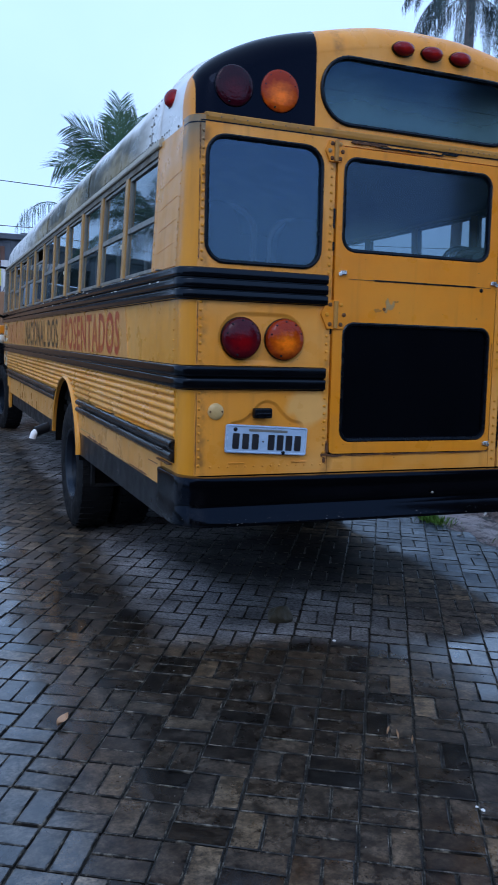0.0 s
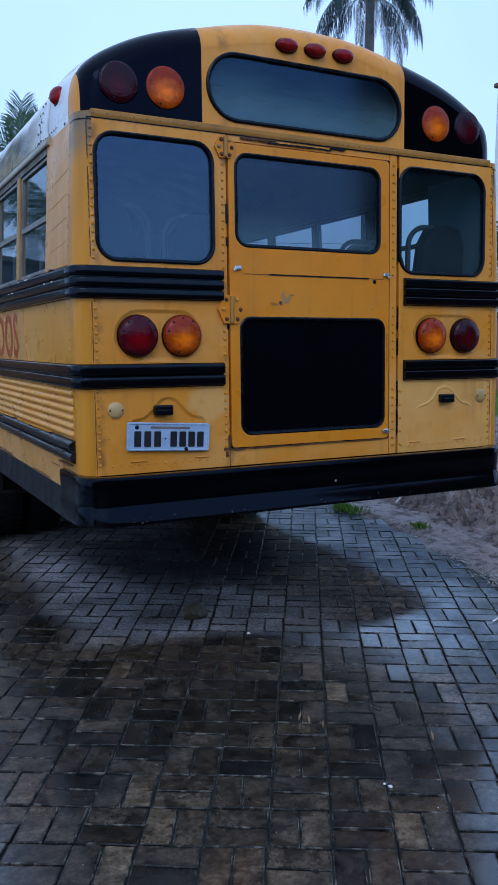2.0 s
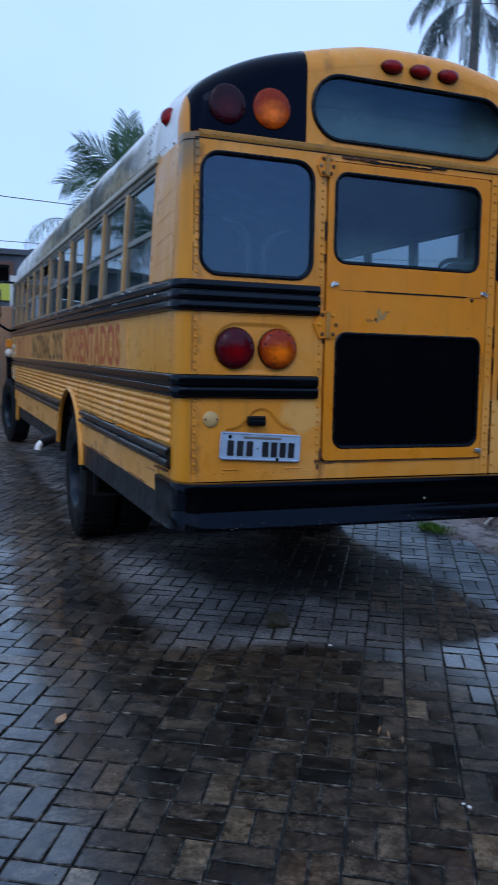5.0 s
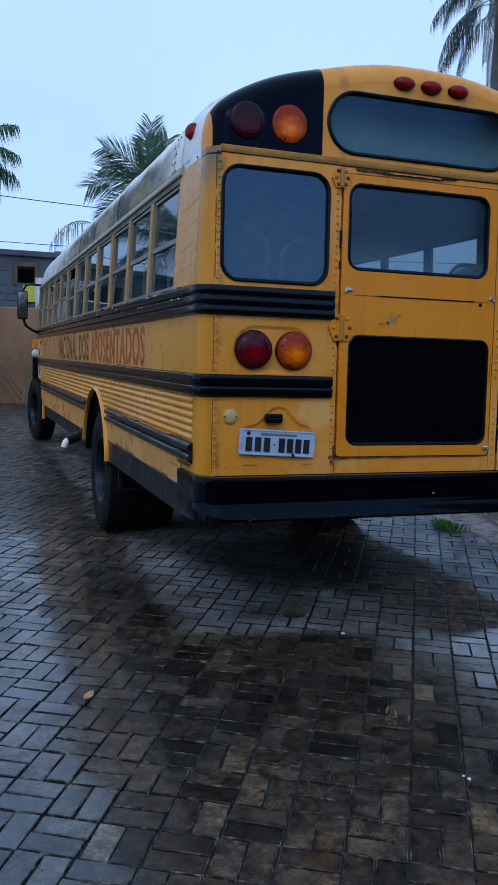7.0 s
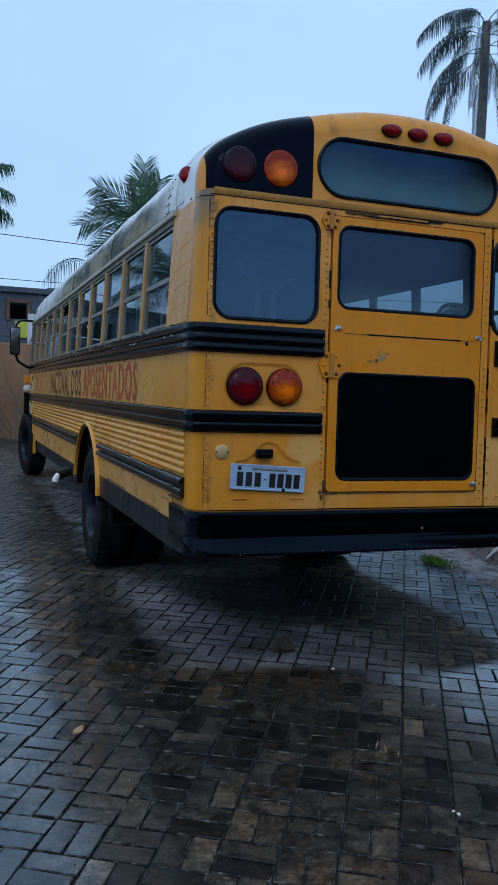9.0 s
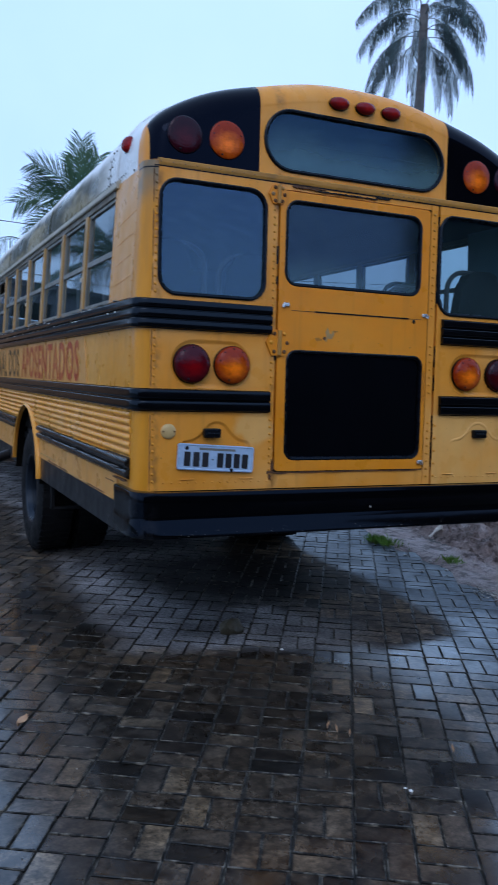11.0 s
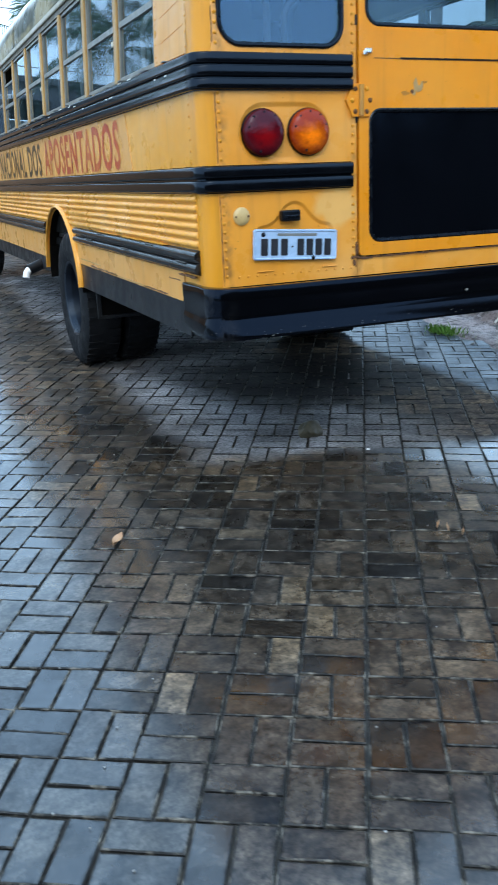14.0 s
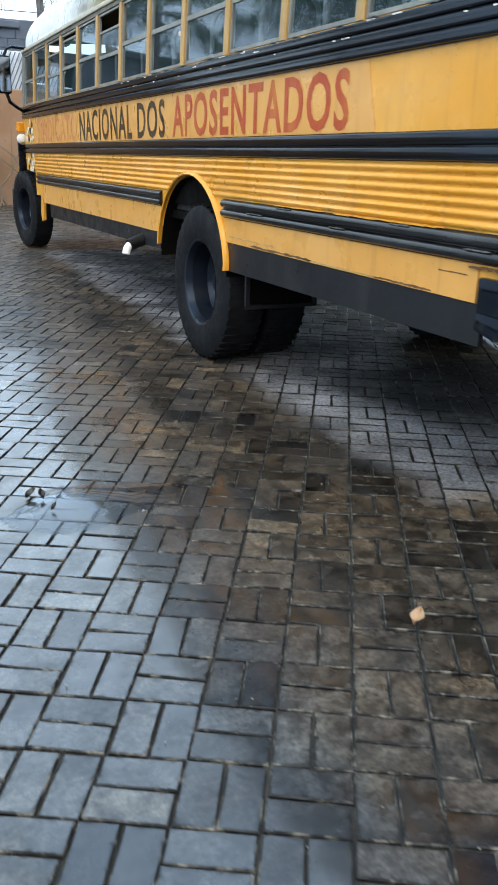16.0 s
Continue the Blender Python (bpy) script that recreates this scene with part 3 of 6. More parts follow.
M_TILE = coat("roof_tile_brown", (0.13, 0.07, 0.055), (0.18, 0.10, 0.08), (0.05, 0.04, 0.035), 2, 0.5, 0.8, 0.3)
M_LIME = coat("lime_yellow_sheet", (0.55, 0.60, 0.07), (0.62, 0.66, 0.1), (0.3, 0.3, 0.1), 1, 0.3, 0.6, 0.1)
M_GALV = coat("galvanised_sheet", (0.55, 0.57, 0.60), (0.65, 0.67, 0.70), (0.3, 0.3, 0.3), 1.5, 0.4, 0.5, 0.1, metal=0.2)
M_VOID = coat("dark_opening", (0.02, 0.022, 0.026), (0.03, 0.032, 0.036), (0.01, 0.01, 0.01), 1, 0.3, 0.7, 0.1)
M_BARK = coat("bare_branch", (0.12, 0.08, 0.05), (0.18, 0.13, 0.09), (0.05, 0.04, 0.03), 3, 0.4, 0.85, 0.3)
M_CABLE = coat("cable_sheath", (0.05, 0.05, 0.055), (0.07, 0.07, 0.075), (0.02, 0.02, 0.02), 3, 0.3, 0.6, 0.1)


# ---------- mesh helpers ----------
def link(name, bm, material, parent=None, label="", smooth=False):
    me = bpy.data.meshes.new(name)
    if isinstance(bm, tuple):
        me.from_pydata(bm[0], [], bm[1])
    else:
        bm.to_mesh(me)
        bm.free()
    me.materials.append(material)
    if smooth:
        me.shade_smooth()
        me.set_sharp_from_angle(angle=radians(38))
    ob = new(name, me)
    ob.parent = parent
    return tagged(ob, label)


def part(name, bm, material, parent, label="", smooth=False):
    return link(name, bm, material, parent, label, smooth)


def thing(name, label, category, at=None, group="", kind=""):
    ob = new(name)
    ob.empty_display_size = 0.2
    if at is not None:
        ob.matrix_world = at
    return tagged(ob, label, category, group, kind)


def tidy(bm):
    bmesh.ops.recalc_face_normals(bm, faces=bm.faces)
    return bm


def box(x0, x1, y0, y1, z0, z1, bev=0.004, seg=1):
    bm = bmesh.new()
    m = Matrix.LocRotScale(((x0 + x1) / 2, (y0 + y1) / 2, (z0 + z1) / 2), None, (abs(x1 - x0), abs(y1 - y0), abs(z1 - z0)))
    bmesh.ops.create_cube(bm, size=1, matrix=m)
    if bev:
        bmesh.ops.bevel(bm, geom=bm.edges, offset=bev, segments=seg, affect="EDGES", profile=0.5)
    return tidy(bm)


def loft(rings, closed=True, caps=True):
    bm = bmesh.new()
    rows = [[bm.verts.new(p) for p in r] for r in rings]
    n = len(rows[0])
    for a, b in zip(rows, rows[1:]):
        for k in range(n if closed else n - 1):
            bm.faces.new((a[k], a[(k + 1) % n], b[(k + 1) % n], b[k]))
    if caps and closed:
        bm.faces.new(rows[0][::-1]), bm.faces.new(rows[-1])
    return tidy(bm)


def tube(points, radius, n=10, caps=True):
    pts = [Vector(p) for p in points]
    rad = radius if isinstance(radius, (list, tuple)) else [radius] * len(pts)
    rings, side = [], None
    for k, p in enumerate(pts):
        d = (pts[min(k + 1, len(pts) - 1)] - pts[max(k - 1, 0)]).normalized()
        side = d.orthogonal().normalized() if side is None else (side - d * side.dot(d)).normalized()
        up = d.cross(side)
        rings.append([p + rad[k] * (math.cos(a) * side + math.sin(a) * up) for a in (2 * math.pi * i / n for i in range(n))])
    return loft(rings, caps=caps)


def dome(c, axis, r, depth, n=20, rings=5, base=0.0):
    """A lens or rivet: a low dome on a short rim."""
    c, axis = Vector(c), Vector(axis).normalized()
    u = axis.orthogonal().normalized()
    v = axis.cross(u)
    rows = [(r, -0.02 * r - base), (r, base)]
    rows += [(r * math.cos(a), base + depth * math.sin(a)) for a in (math.pi / 2 * k / rings for k in range(1, rings))]
    rows.append((r * 0.03, base + depth))
    return loft([[c + axis * h + q * (math.cos(a) * u + math.sin(a) * v) for a in (2 * math.pi * i / n for i in range(n))] for q, h in rows])


def rr(x0, x1, z0, z1, r, n=6):
    """A rectangle with round corners, anticlockwise."""
    out = []
    for cx, cz, a0 in ((x1 - r, z1 - r, 0), (x0 + r, z1 - r, 90), (x0 + r, z0 + r, 180), (x1 - r, z0 + r, 270)):
        out += [(cx + r * math.cos(radians(a0 + 90 * k / n)), cz + r * math.sin(radians(a0 + 90 * k / n))) for k in range(n + 1)]
    return out


def plate(outer, holes, place, d0, d1):
    """A sheet with openings: place(u, v, d) maps it into space, from depth d0 to d1."""
    flat = bmesh.new()
    loops, edges = [], []
    for loop in (outer, *holes):
        vs = [flat.verts.new((u, v, 0)) for u, v in loop]
        loops.append(vs)
        edges += [flat.edges.new((vs[k], vs[(k + 1) % len(vs)])) for k in range(len(vs))]
    bmesh.ops.triangle_fill(flat, use_beauty=True, use_dissolve=False, edges=edges)
    flat.verts.index_update()
    bm = bmesh.new()
    front = [bm.verts.new(place(v.co.x, v.co.y, d0)) for v in flat.verts]
    back = [bm.verts.new(place(v.co.x, v.co.y, d1)) for v in flat.verts]
    for f in flat.faces:
        ids = [v.index for v in f.verts]
        bm.faces.new([front[i] for i in ids]), bm.faces.new([back[i] for i in reversed(ids)])
    for vs in loops:
        for k in range(len(vs)):
            a, b = vs[k].index, vs[(k + 1) % len(vs)].index
            bm.faces.new((front[a], front[b], back[b], back[a]))
    flat.free()
    return tidy(bm)


def ring(x0, x1, z0, z1, r, section, place, n=6):
    """A moulding round an opening: section is a list of (outward, proud)."""
    rows = [[place(u, v, d) for u, v in rr(x0 - o, x1 + o, z0 - o, z1 + o, max(0.004, r + o), n)] for o, d in section]
    return loft(rows + rows[:1], caps=False)


def merge(bms):
    out = bmesh.new()
    for b in bms:
        me = bpy.data.meshes.new("scratch")
        b.to_mesh(me)
        b.free()
        out.from_mesh(me)
        bpy.data.meshes.remove(me)
    return out


def rivets(points, axis, r=0.0065):
    verts, faces = [], []
    axis = Vector(axis).normalized()
    u = axis.orthogonal().normalized()
    v = axis.cross(u)
    for p in points:
        p, k = Vector(p), len(verts)
        for q, h in ((1.0, 0.0), (0.75, 0.55)):
            verts += [p + axis * (h * r) + r * q * (math.cos(a) * u + math.sin(a) * v) for a in (math.pi / 3 * i for i in range(6))]
        verts.append(p + axis * r * 0.8)
        for i in range(6):
            j = (i + 1) % 6
            faces += [(k + i, k + j, k + 6 + j, k + 6 + i), (k + 6 + i, k + 6 + j, k + 12)]
    return verts, faces


def lettering(name, text, material, parent, y_from, y_to, z0, z1, label):
    """Painted words on the left side, read from the front towards the rear."""
    cu = bpy.data.curves.new("scratch", "FONT")
    cu.body, cu.space_character, cu.resolution_u, cu.offset = text, 1.13, 3, 0.020
    ob = new("scratch", cu)
    bpy.context.view_layer.update()
    me = bpy.data.meshes.new_from_object(ob.evaluated_get(bpy.context.evaluated_depsgraph_get()))
    bpy.data.objects.remove(ob)
    co = np.array([v.co[:] for v in me.vertices])
    lo, hi = co.min(0), co.max(0)
    for v in me.vertices:
        s, h = (v.co.x - lo[0]) / (hi[0] - lo[0]), (v.co.y - lo[1]) / (hi[1] - lo[1])
        v.co = (-1.2045, y_from + s * (y_to - y_from), z0 + h * (z1 - z0))
    whole = bmesh.new()
    whole.from_mesh(me)
    bpy.data.meshes.remove(me)
    # one object for each letter
    left_over = set(whole.faces)
    while left_over:
        seed = min(left_over, key=lambda f: f.index)
        group, stack = {seed}, [seed]
        while stack:
            for e in stack.pop().edges:
                for f in e.link_faces:
                    if f not in group:
                        group.add(f)
                        stack.append(f)
        left_over -= group
        corners = sorted({v.index for f in group for v in f.verts})
        slot = {v: n for n, v in enumerate(corners)}
        whole.verts.ensure_lookup_table()
        link(name, ([tuple(whole.verts[v].co) for v in corners], [tuple(slot[v.index] for v in f.verts) for f in sorted(group, key=lambda f: f.index)]), material, parent, label)
    whole.free()


# ---------- the bus ----------
bus = thing("school_bus", "old yellow school bus with black rails, parked on wet paving", "bus", NOSE.copy())
LEAN = 0.021
RIGHT = 0.018  # how much wider the kerb-side corner stands
WINDOWS = [0.557 - 0.064 + 0.70 * k for k in range(13)]  # window posts along the side
ARCH_Y, ARCH_Z, ARCH_A, ARCH_B = 3.13, 0.66, 0.61, 0.565


def rear(x, z, d):
    return (x, LEAN * (z - 1.0) - d, z)


def side_x(z):
    return 1.2 if z < 1.87 else 1.2 - (z - 1.87) * 0.05


def left(y, z, d):
    return (-(side_x(z) + d), y, z)


def right(y, z, d):
    return (side_x(z) + d, y, z)


# roof outline, from the gutter over the crown; half, x from 0 outwards
CROWN = [(0, 3.040), (0.2, 3.032), (0.38, 3.006), (0.6, 2.954), (0.75, 2.914), (0.88, 2.866), (1.0, 2.805), (1.08, 2.750), (1.13, 2.695), (1.150, 2.635), (1.157, 2.58), (1.158, 2.53), (1.158, 2.478)]
MAIN = [(0, 3.078), (0.2, 3.072), (0.4, 3.050), (0.62, 3.010), (0.78, 2.968), (0.91, 2.914), (1.01, 2.848), (1.085, 2.770), (1.132, 2.70), (1.152, 2.63), (1.160, 2.57), (1.162, 2.53), (1.162, 2.485)]


def finer(pts, n=4):
    """A smooth curve through points."""
    out = []
    for k in range(len(pts) - 1):
        p0, p1, p2, p3 = (Vector(pts[min(max(k + d, 0), len(pts) - 1)]) for d in (-1, 0, 1, 2))
        for i in range(n):
            q = i / n
            out.append(tuple(0.5 * (2 * p1 + (p2 - p0) * q + (2 * p0 - 5 * p1 + 4 * p2 - p3) * q * q + (3 * p1 - p0 - 3 * p2 + p3) * q ** 3)))
    return out + [tuple(pts[-1])]


HALF = finer(CROWN)
OUTLINE = [(-x, z) for x, z in reversed(HALF)] + HALF[1:]
FULL = finer(MAIN)
FULL = [(-x, z) for x, z in reversed(FULL)] + FULL[1:]
CAP_R, CAP_END = 0.12, 0.25


def cap_point(k, deg, proud=0.0):
    """A point of the roof's outline on its way round the rear edge: 0 on the flat face, 90 on the roof."""
    x, z = OUTLINE[k]
    a, b = OUTLINE[max(k - 1, 0)], OUTLINE[min(k + 1, len(OUTLINE) - 1)]
    d = Vector((b[0] - a[0], b[1] - a[1])).normalized()
    o = -(CAP_R + (0.006 if deg < 0 else 0.0)) * (1 - math.sin(radians(max(0, deg)))) + proud * math.sin(radians(max(0, deg)))
    y0 = LEAN * (z + d.x * o - 1) + (0.004 if deg < 0 else 0.002)
    y = y0 + 0.115 * (1 - math.cos(radians(max(0, deg)))) - proud * math.cos(radians(max(0, deg)))
    return (x - d.y * o, y, z + d.x * o)


def cap_ring(deg, proud=0.0):
    return [cap_point(k, deg, proud) for k in range(len(OUTLINE))]


# rear sheets
LW, RW = (-1.098, -0.552, 1.896, 2.428, 0.085), (0.506, 1.073, 1.896, 2.428, 0.085)
DW, BW, TW = (-0.436, 0.376, 1.985, 2.399, 0.06), (-0.417, 0.404, 1.104, 1.651, 0.05), (-0.565, 0.502, 2.545, 2.838, 0.1460)
def arch_outline(c, r=0.0):
    """The pressing round a number plate: a hump over its lamp, square-cut below; r insets it."""
    hump = finer([(-0.19, -0.045), (-0.187, -0.02), (-0.172, 0.0), (-0.12, 0.012), (-0.075, 0.045), (-0.045, 0.083), (0.0, 0.098), (0.045, 0.083), (0.08, 0.045), (0.122, 0.012), (0.168, 0.0), (0.185, -0.02), (0.19, -0.045)], 4)
    out = []
    for k, (u, v) in enumerate(hump):
        a, b = hump[max(k - 1, 0)], hump[min(k + 1, len(hump) - 1)]
        d = Vector((b[0] - a[0], b[1] - a[1])).normalized()
        out.append((c + u + d.y * r, 1.197 + v - d.x * r))
    return out


LAMP_PRESS = ((-1.035, -0.615, 1.450, 1.686, 0.1175), (0.598, 1.054, 1.450, 1.686, 0.1175))
PLATE_PRESS = (-0.79, 0.815)


def pressing(outer, inner):
    """A shallow dish pressed into a sheet: a sloping rim and a floor."""
    steps = ((0.0, 0.0012), (0.12, 0.0006), (0.35, -0.0018), (0.65, -0.0062), (0.88, -0.0078), (1.0, -0.0082))
    part("pressed_rim", loft([[rear(a[0] + (b[0] - a[0]) * q, a[1] + (b[1] - a[1]) * q, d) for a, b in zip(outer, inner)] for q, d in steps], caps=False), M_REAR, bus, "", True)
    part("pressed_floor", plate(inner, [], rear, -0.008, -0.03), M_REAR, bus)


for x0, x1, z0, z1, r in LAMP_PRESS:
    pressing(rr(x0, x1, z0, z1, r, 12), rr(x0 + 0.022, x1 - 0.022, z0 + 0.022, z1 - 0.022, r - 0.022, 12))
pressing(arch_outline(PLATE_PRESS[0]), arch_outline(PLATE_PRESS[0], 0.018))
ridge = arch_outline(PLATE_PRESS[1])[3:-3]
part("pressed_ridge", tube([rear(u, v, -0.0135) for u, v in ridge], [0.0138] + [0.0142 + 0.0022 * min(1.0, k / 6, (len(ridge) - 3 - k) / 6) for k in range(len(ridge) - 2)] + [0.0138], 28), M_REAR, bus, "pressed outline over an empty plate seat", True)
part("rear_panel", plate([(-1.137, 0.955), (-0.484, 0.955), (-0.484, 2.505), (-1.106, 2.505), (-1.137, 1.87)], [rr(*LW), rr(*LAMP_PRESS[0], 12), arch_outline(PLATE_PRESS[0])], rear, 0.0, -0.03), M_REAR, bus)
part("rear_panel", plate([(0.506 - 0.004, 0.955), (1.155, 0.955), (1.155, 1.87), (1.122, 2.505), (0.502, 2.505)], [rr(*RW), rr(*LAMP_PRESS[1], 12)], rear, 0.0, -0.03), M_REAR, bus)
part("door_sill", plate([(-0.480, 0.955), (0.441, 0.955), (0.441, 1.036), (-0.480, 1.036)], [], rear, -0.002, -0.03), M_REAR, bus)
part("door_header", plate([(-0.480, 2.452), (0.441, 2.452), (0.441, 2.505), (-0.480, 2.505)], [], rear, -0.002, -0.03), M_REAR, bus)
face = [(x, z) for x, y, z in cap_ring(0) if z > 2.525]
part("rear_cap", plate([(face[0][0], 2.511)] + face + [(face[-1][0], 2.511)], [rr(*TW, n=10)], rear, -0.002, -0.04), M_REAR, bus)
part("cap_ledge", loft([[rear(x, z, d) for d, z in ((-0.03, 2.484), (0.003, 2.485), (0.007, 2.497), (0.008, 2.512), (0.004, 2.517), (-0.03, 2.518))] for x in (-1.108, -0.5, 0.0, 0.5, 1.108)]), M_LEDGE, bus, "riveted yellow ledge above the rear windows")
part("ledge_seam", plate([(-1.13, 2.4795), (1.13, 2.4795), (1.13, 2.4835), (-1.13, 2.4835)], [], rear, 0.0022, -0.02), M_RUBBER, bus)


def sign_panel(x0, x1):
    """Black panel that follows the cap's face and rounds its edge, up to an upright line near the side."""
    ks = [k for k, (x, z) in enumerate(OUTLINE) if x0 - 0.08 <= x <= x1 + 0.08 and z > 2.515]
    most = []
    for k in ks:
        lo, hi = 0.0, 84.0
        if abs(cap_point(k, hi)[0]) > 1.137:
            for _ in range(30):
                mid = (lo + hi) / 2
                lo, hi = (lo, mid) if abs(cap_point(k, mid)[0]) > 1.137 else (mid, hi)
        most.append(hi)
    rows = [[cap_point(k, -1, 0.0022) for k in ks]] + [[cap_point(k, m * q / 14, 0.0022) for k, m in zip(ks, most)] for q in range(15)]
    # the inner edge is upright
    for row in rows:
        order = range(1, len(row)) if x0 < 0 else range(len(row) - 2, -1, -1)
        edge, step = (x1, -1) if x0 < 0 else (x0, 1)
        past = None
        for i in order:
            if past is None and (row[i][0] > x1 if x0 < 0 else row[i][0] < x0):
                a, b = Vector(row[i + step]), Vector(row[i])
                past = tuple(a.lerp(b, (edge - a.x) / (b.x - a.x)))
            if past is not None:
                row[i] = past
    rim = []
    for x, y, z in rows[1]:
        if not rim or abs(rim[-1][0] - x) + abs(rim[-1][1] - z) > 1e-6:
            rim.append((x, z))
    if x0 < 0:
        outer = [(rim[0][0], 2.519)] + rim + [(x1, 2.519)]
    else:
        outer = [(x0, 2.519)] + rim + [(rim[-1][0], 2.519)]
    return [loft(rows, closed=False), plate(outer, [], rear, 0.0002, -0.006)]


for x0, x1 in ((-1.2, -0.596), (0.532, 1.2)):
    curved, flat = sign_panel(x0, x1)
    board = part("warning_lamp_panel", flat, M_GLOSS, bus, "gloss black panel behind the warning lamps")
    part("panel_edge", curved, M_GLOSS, board, "", True)

# emergency door
door = part("emergency_door", plate(rr(-0.474, 0.434, 1.042, 2.446, 0.02), [rr(*DW), rr(*BW)], rear, 0.006, -0.03), M_DOOR, bus, "orange-yellow rear emergency door, closed")
part("door_rib", plate(rr(-0.27, 0.31, 1.853, 1.860, 0.003), [], rear, 0.0085, 0.0), M_RUBBER, door, "dark folded seam across the door")
part("door_rib", plate(rr(-0.40, 0.40, 1.8545, 1.8575, 0.001), [], rear, 0.0072, 0.0), M_RUST, door, "worn folded seam across the door")
for x, z, a in ((-0.432, 1.882, 1), (0.412, 1.878, -1), (0.412, 1.078, -1)):
    part("door_latch", merge([box(x - 0.017, x + 0.017, -0.020 + LEAN * (z - 1), -0.004 + LEAN * (z - 1), z - 0.009, z + 0.011, 0.004), box(x - 0.018 * a - 0.008, x - 0.018 * a + 0.008, -0.014 + LEAN * (z - 1), -0.002, z - 0.016, z + 0.002, 0.003)]), M_CHROME, door, "small chromed latch")
part("lock_hole", dome(rear(0.345, 1.842, 0.006), (0, -1, 0), 0.011, 0.004, 10), M_RUBBER, door)


def ragged(x0, x1, z0, z1, seed, place=rear, d=0.002, steps=14, base=-0.003):
    """A flake of missing paint or rust with an uneven outline."""
    r = random.Random(seed)
    xs = [x0 + (x1 - x0) * k / steps for k in range(steps + 1)]
    top = [(x, (z0 + z1) / 2 + (z1 - z0) * 0.5 * r.uniform(0.15, 1.0) * (1 if 0 < k < steps else 0.2)) for k, x in enumerate(xs)]
    low = [(x, (z0 + z1) / 2 - (z1 - z0) * 0.5 * r.uniform(0.15, 1.0) * (1 if 0 < k < steps else 0.2)) for k, x in enumerate(xs)]
    return plate(low + top[::-1], [], place, d, base)


scar = part("paint_scar", plate([(-0.205, 1.712), (-0.195, 1.735), (-0.200, 1.762), (-0.188, 1.782), (-0.176, 1.752), (-0.165, 1.748), (-0.158, 1.768), (-0.148, 1.752), (-0.158, 1.728), (-0.176, 1.722), (-0.186, 1.728), (-0.192, 1.708)], [], rear, 0.0075, 0.003), M_SCAR, door, "chipped paint scar")
part("paint_chip", ragged(-0.262, -0.218, 1.708, 1.732, 3, rear, 0.0072, 7, 0.003), M_OCHRE, door)
part("paint_chip", ragged(-0.158, -0.128, 1.752, 1.775, 4, rear, 0.0072, 6, 0.003), M_OCHRE, door)
part("paint_chip", ragged(-0.215, -0.198, 1.715, 1.735, 5, rear, 0.0078, 5, 0.003), M_RUST, door)



def sheet(outline, place, d):
    """One glazed face."""
    return [place(u, v, d) for u, v in outline], [tuple(range(len(outline)))]


def rear_window(spec, material, parent, name="rear_window", n=6, deep=0.012):
    gasket = part(name, ring(*spec, [(0.009, -0.002), (0.008, 0.006), (0.002, 0.010), (-0.007, 0.008), (-0.010, 0.002), (-0.006, -0.02), (0.0, -0.03)], rear, n), M_RUBBER, parent, "", True)
    x0, x1, z0, z1, r = spec
    pane = part("pane", sheet(rr(x0 + 0.002, x1 - 0.002, z0 + 0.002, z1 - 0.002, r, n), rear, -0.008), material, gasket) if material is not M_BLIND else part("pane", plate(rr(x0 + 0.002, x1 - 0.002, z0 + 0.002, z1 - 0.002, r, n), [], rear, -0.008, -0.013), material, gasket)
    pane.visible_shadow = False
    return gasket


rear_window(LW, M_REAR_GLASS, bus)
rear_window(RW, M_MISTED_GLASS, bus)
rear_window(TW, M_SIGN_GLASS, bus, "sign_window", 10)
rear_window(DW, M_DOOR_GLASS, door, "door_window")
rear_window(BW, M_BLIND, door, "door_window")

# hinge column, hinges
for z, w in ((1.690, 0.072), (2.420, 0.052)):
    y = LEAN * (z - 1)
    x = -0.468 if z < 2 else -0.49
    hexa = [(x - w, z), (x - w * 0.55, z + w * 0.9), (x + w * 0.55, z + w * 0.9), (x + w, z), (x + w * 0.55, z - w * 0.9), (x - w * 0.55, z - w * 0.9)]
    hinge = part("hinge", plate(hexa, [], rear, 0.013, 0.0), M_DOOR, bus, "painted hinge plate with bolts")
    part("hinge_pin", tube([(x, y - 0.016, z - w * 0.85), (x, y - 0.016, z + w * 0.85)], 0.011, 10), M_LEDGE, hinge, "", True)
    for k, (dx, dz) in enumerate(((-0.6, 0), (0.62, 0), (-0.38, 0.62), (0.4, 0.62), (-0.38, -0.62), (0.4, -0.62))):
        part("bolt", dome(rear(x + dx * w, z + dz * w, 0.013), (0, -1, 0), 0.0105, 0.007, 8, 3), M_RUST if k % 3 else M_POST, hinge)
for z0, z1 in ((1.98, 2.02), (2.08, 2.17), (1.60, 1.64)):
    part("hinge_gap", box(-0.489, -0.479, -0.004 + LEAN * (z0 - 1), 0.03, z0, z1, 0.002), M_RUBBER, bus)
for x0, x1, z0, z1, sd in ((-0.515, -0.478, 1.028, 1.046, 11), (-0.492, -0.478, 1.03, 1.115, 12), (-0.48, -0.40, 1.026, 1.040, 13), (-0.505, -0.49, 0.995, 1.03, 14), (-0.42, 0.40, 1.030, 1.040, 15), (0.37, 0.434, 1.034, 1.044, 16)):
    part("rust_patch", ragged(x0, x1, z0, z1, sd, rear, 0.004), M_RUST, bus, "rust at the door's foot")
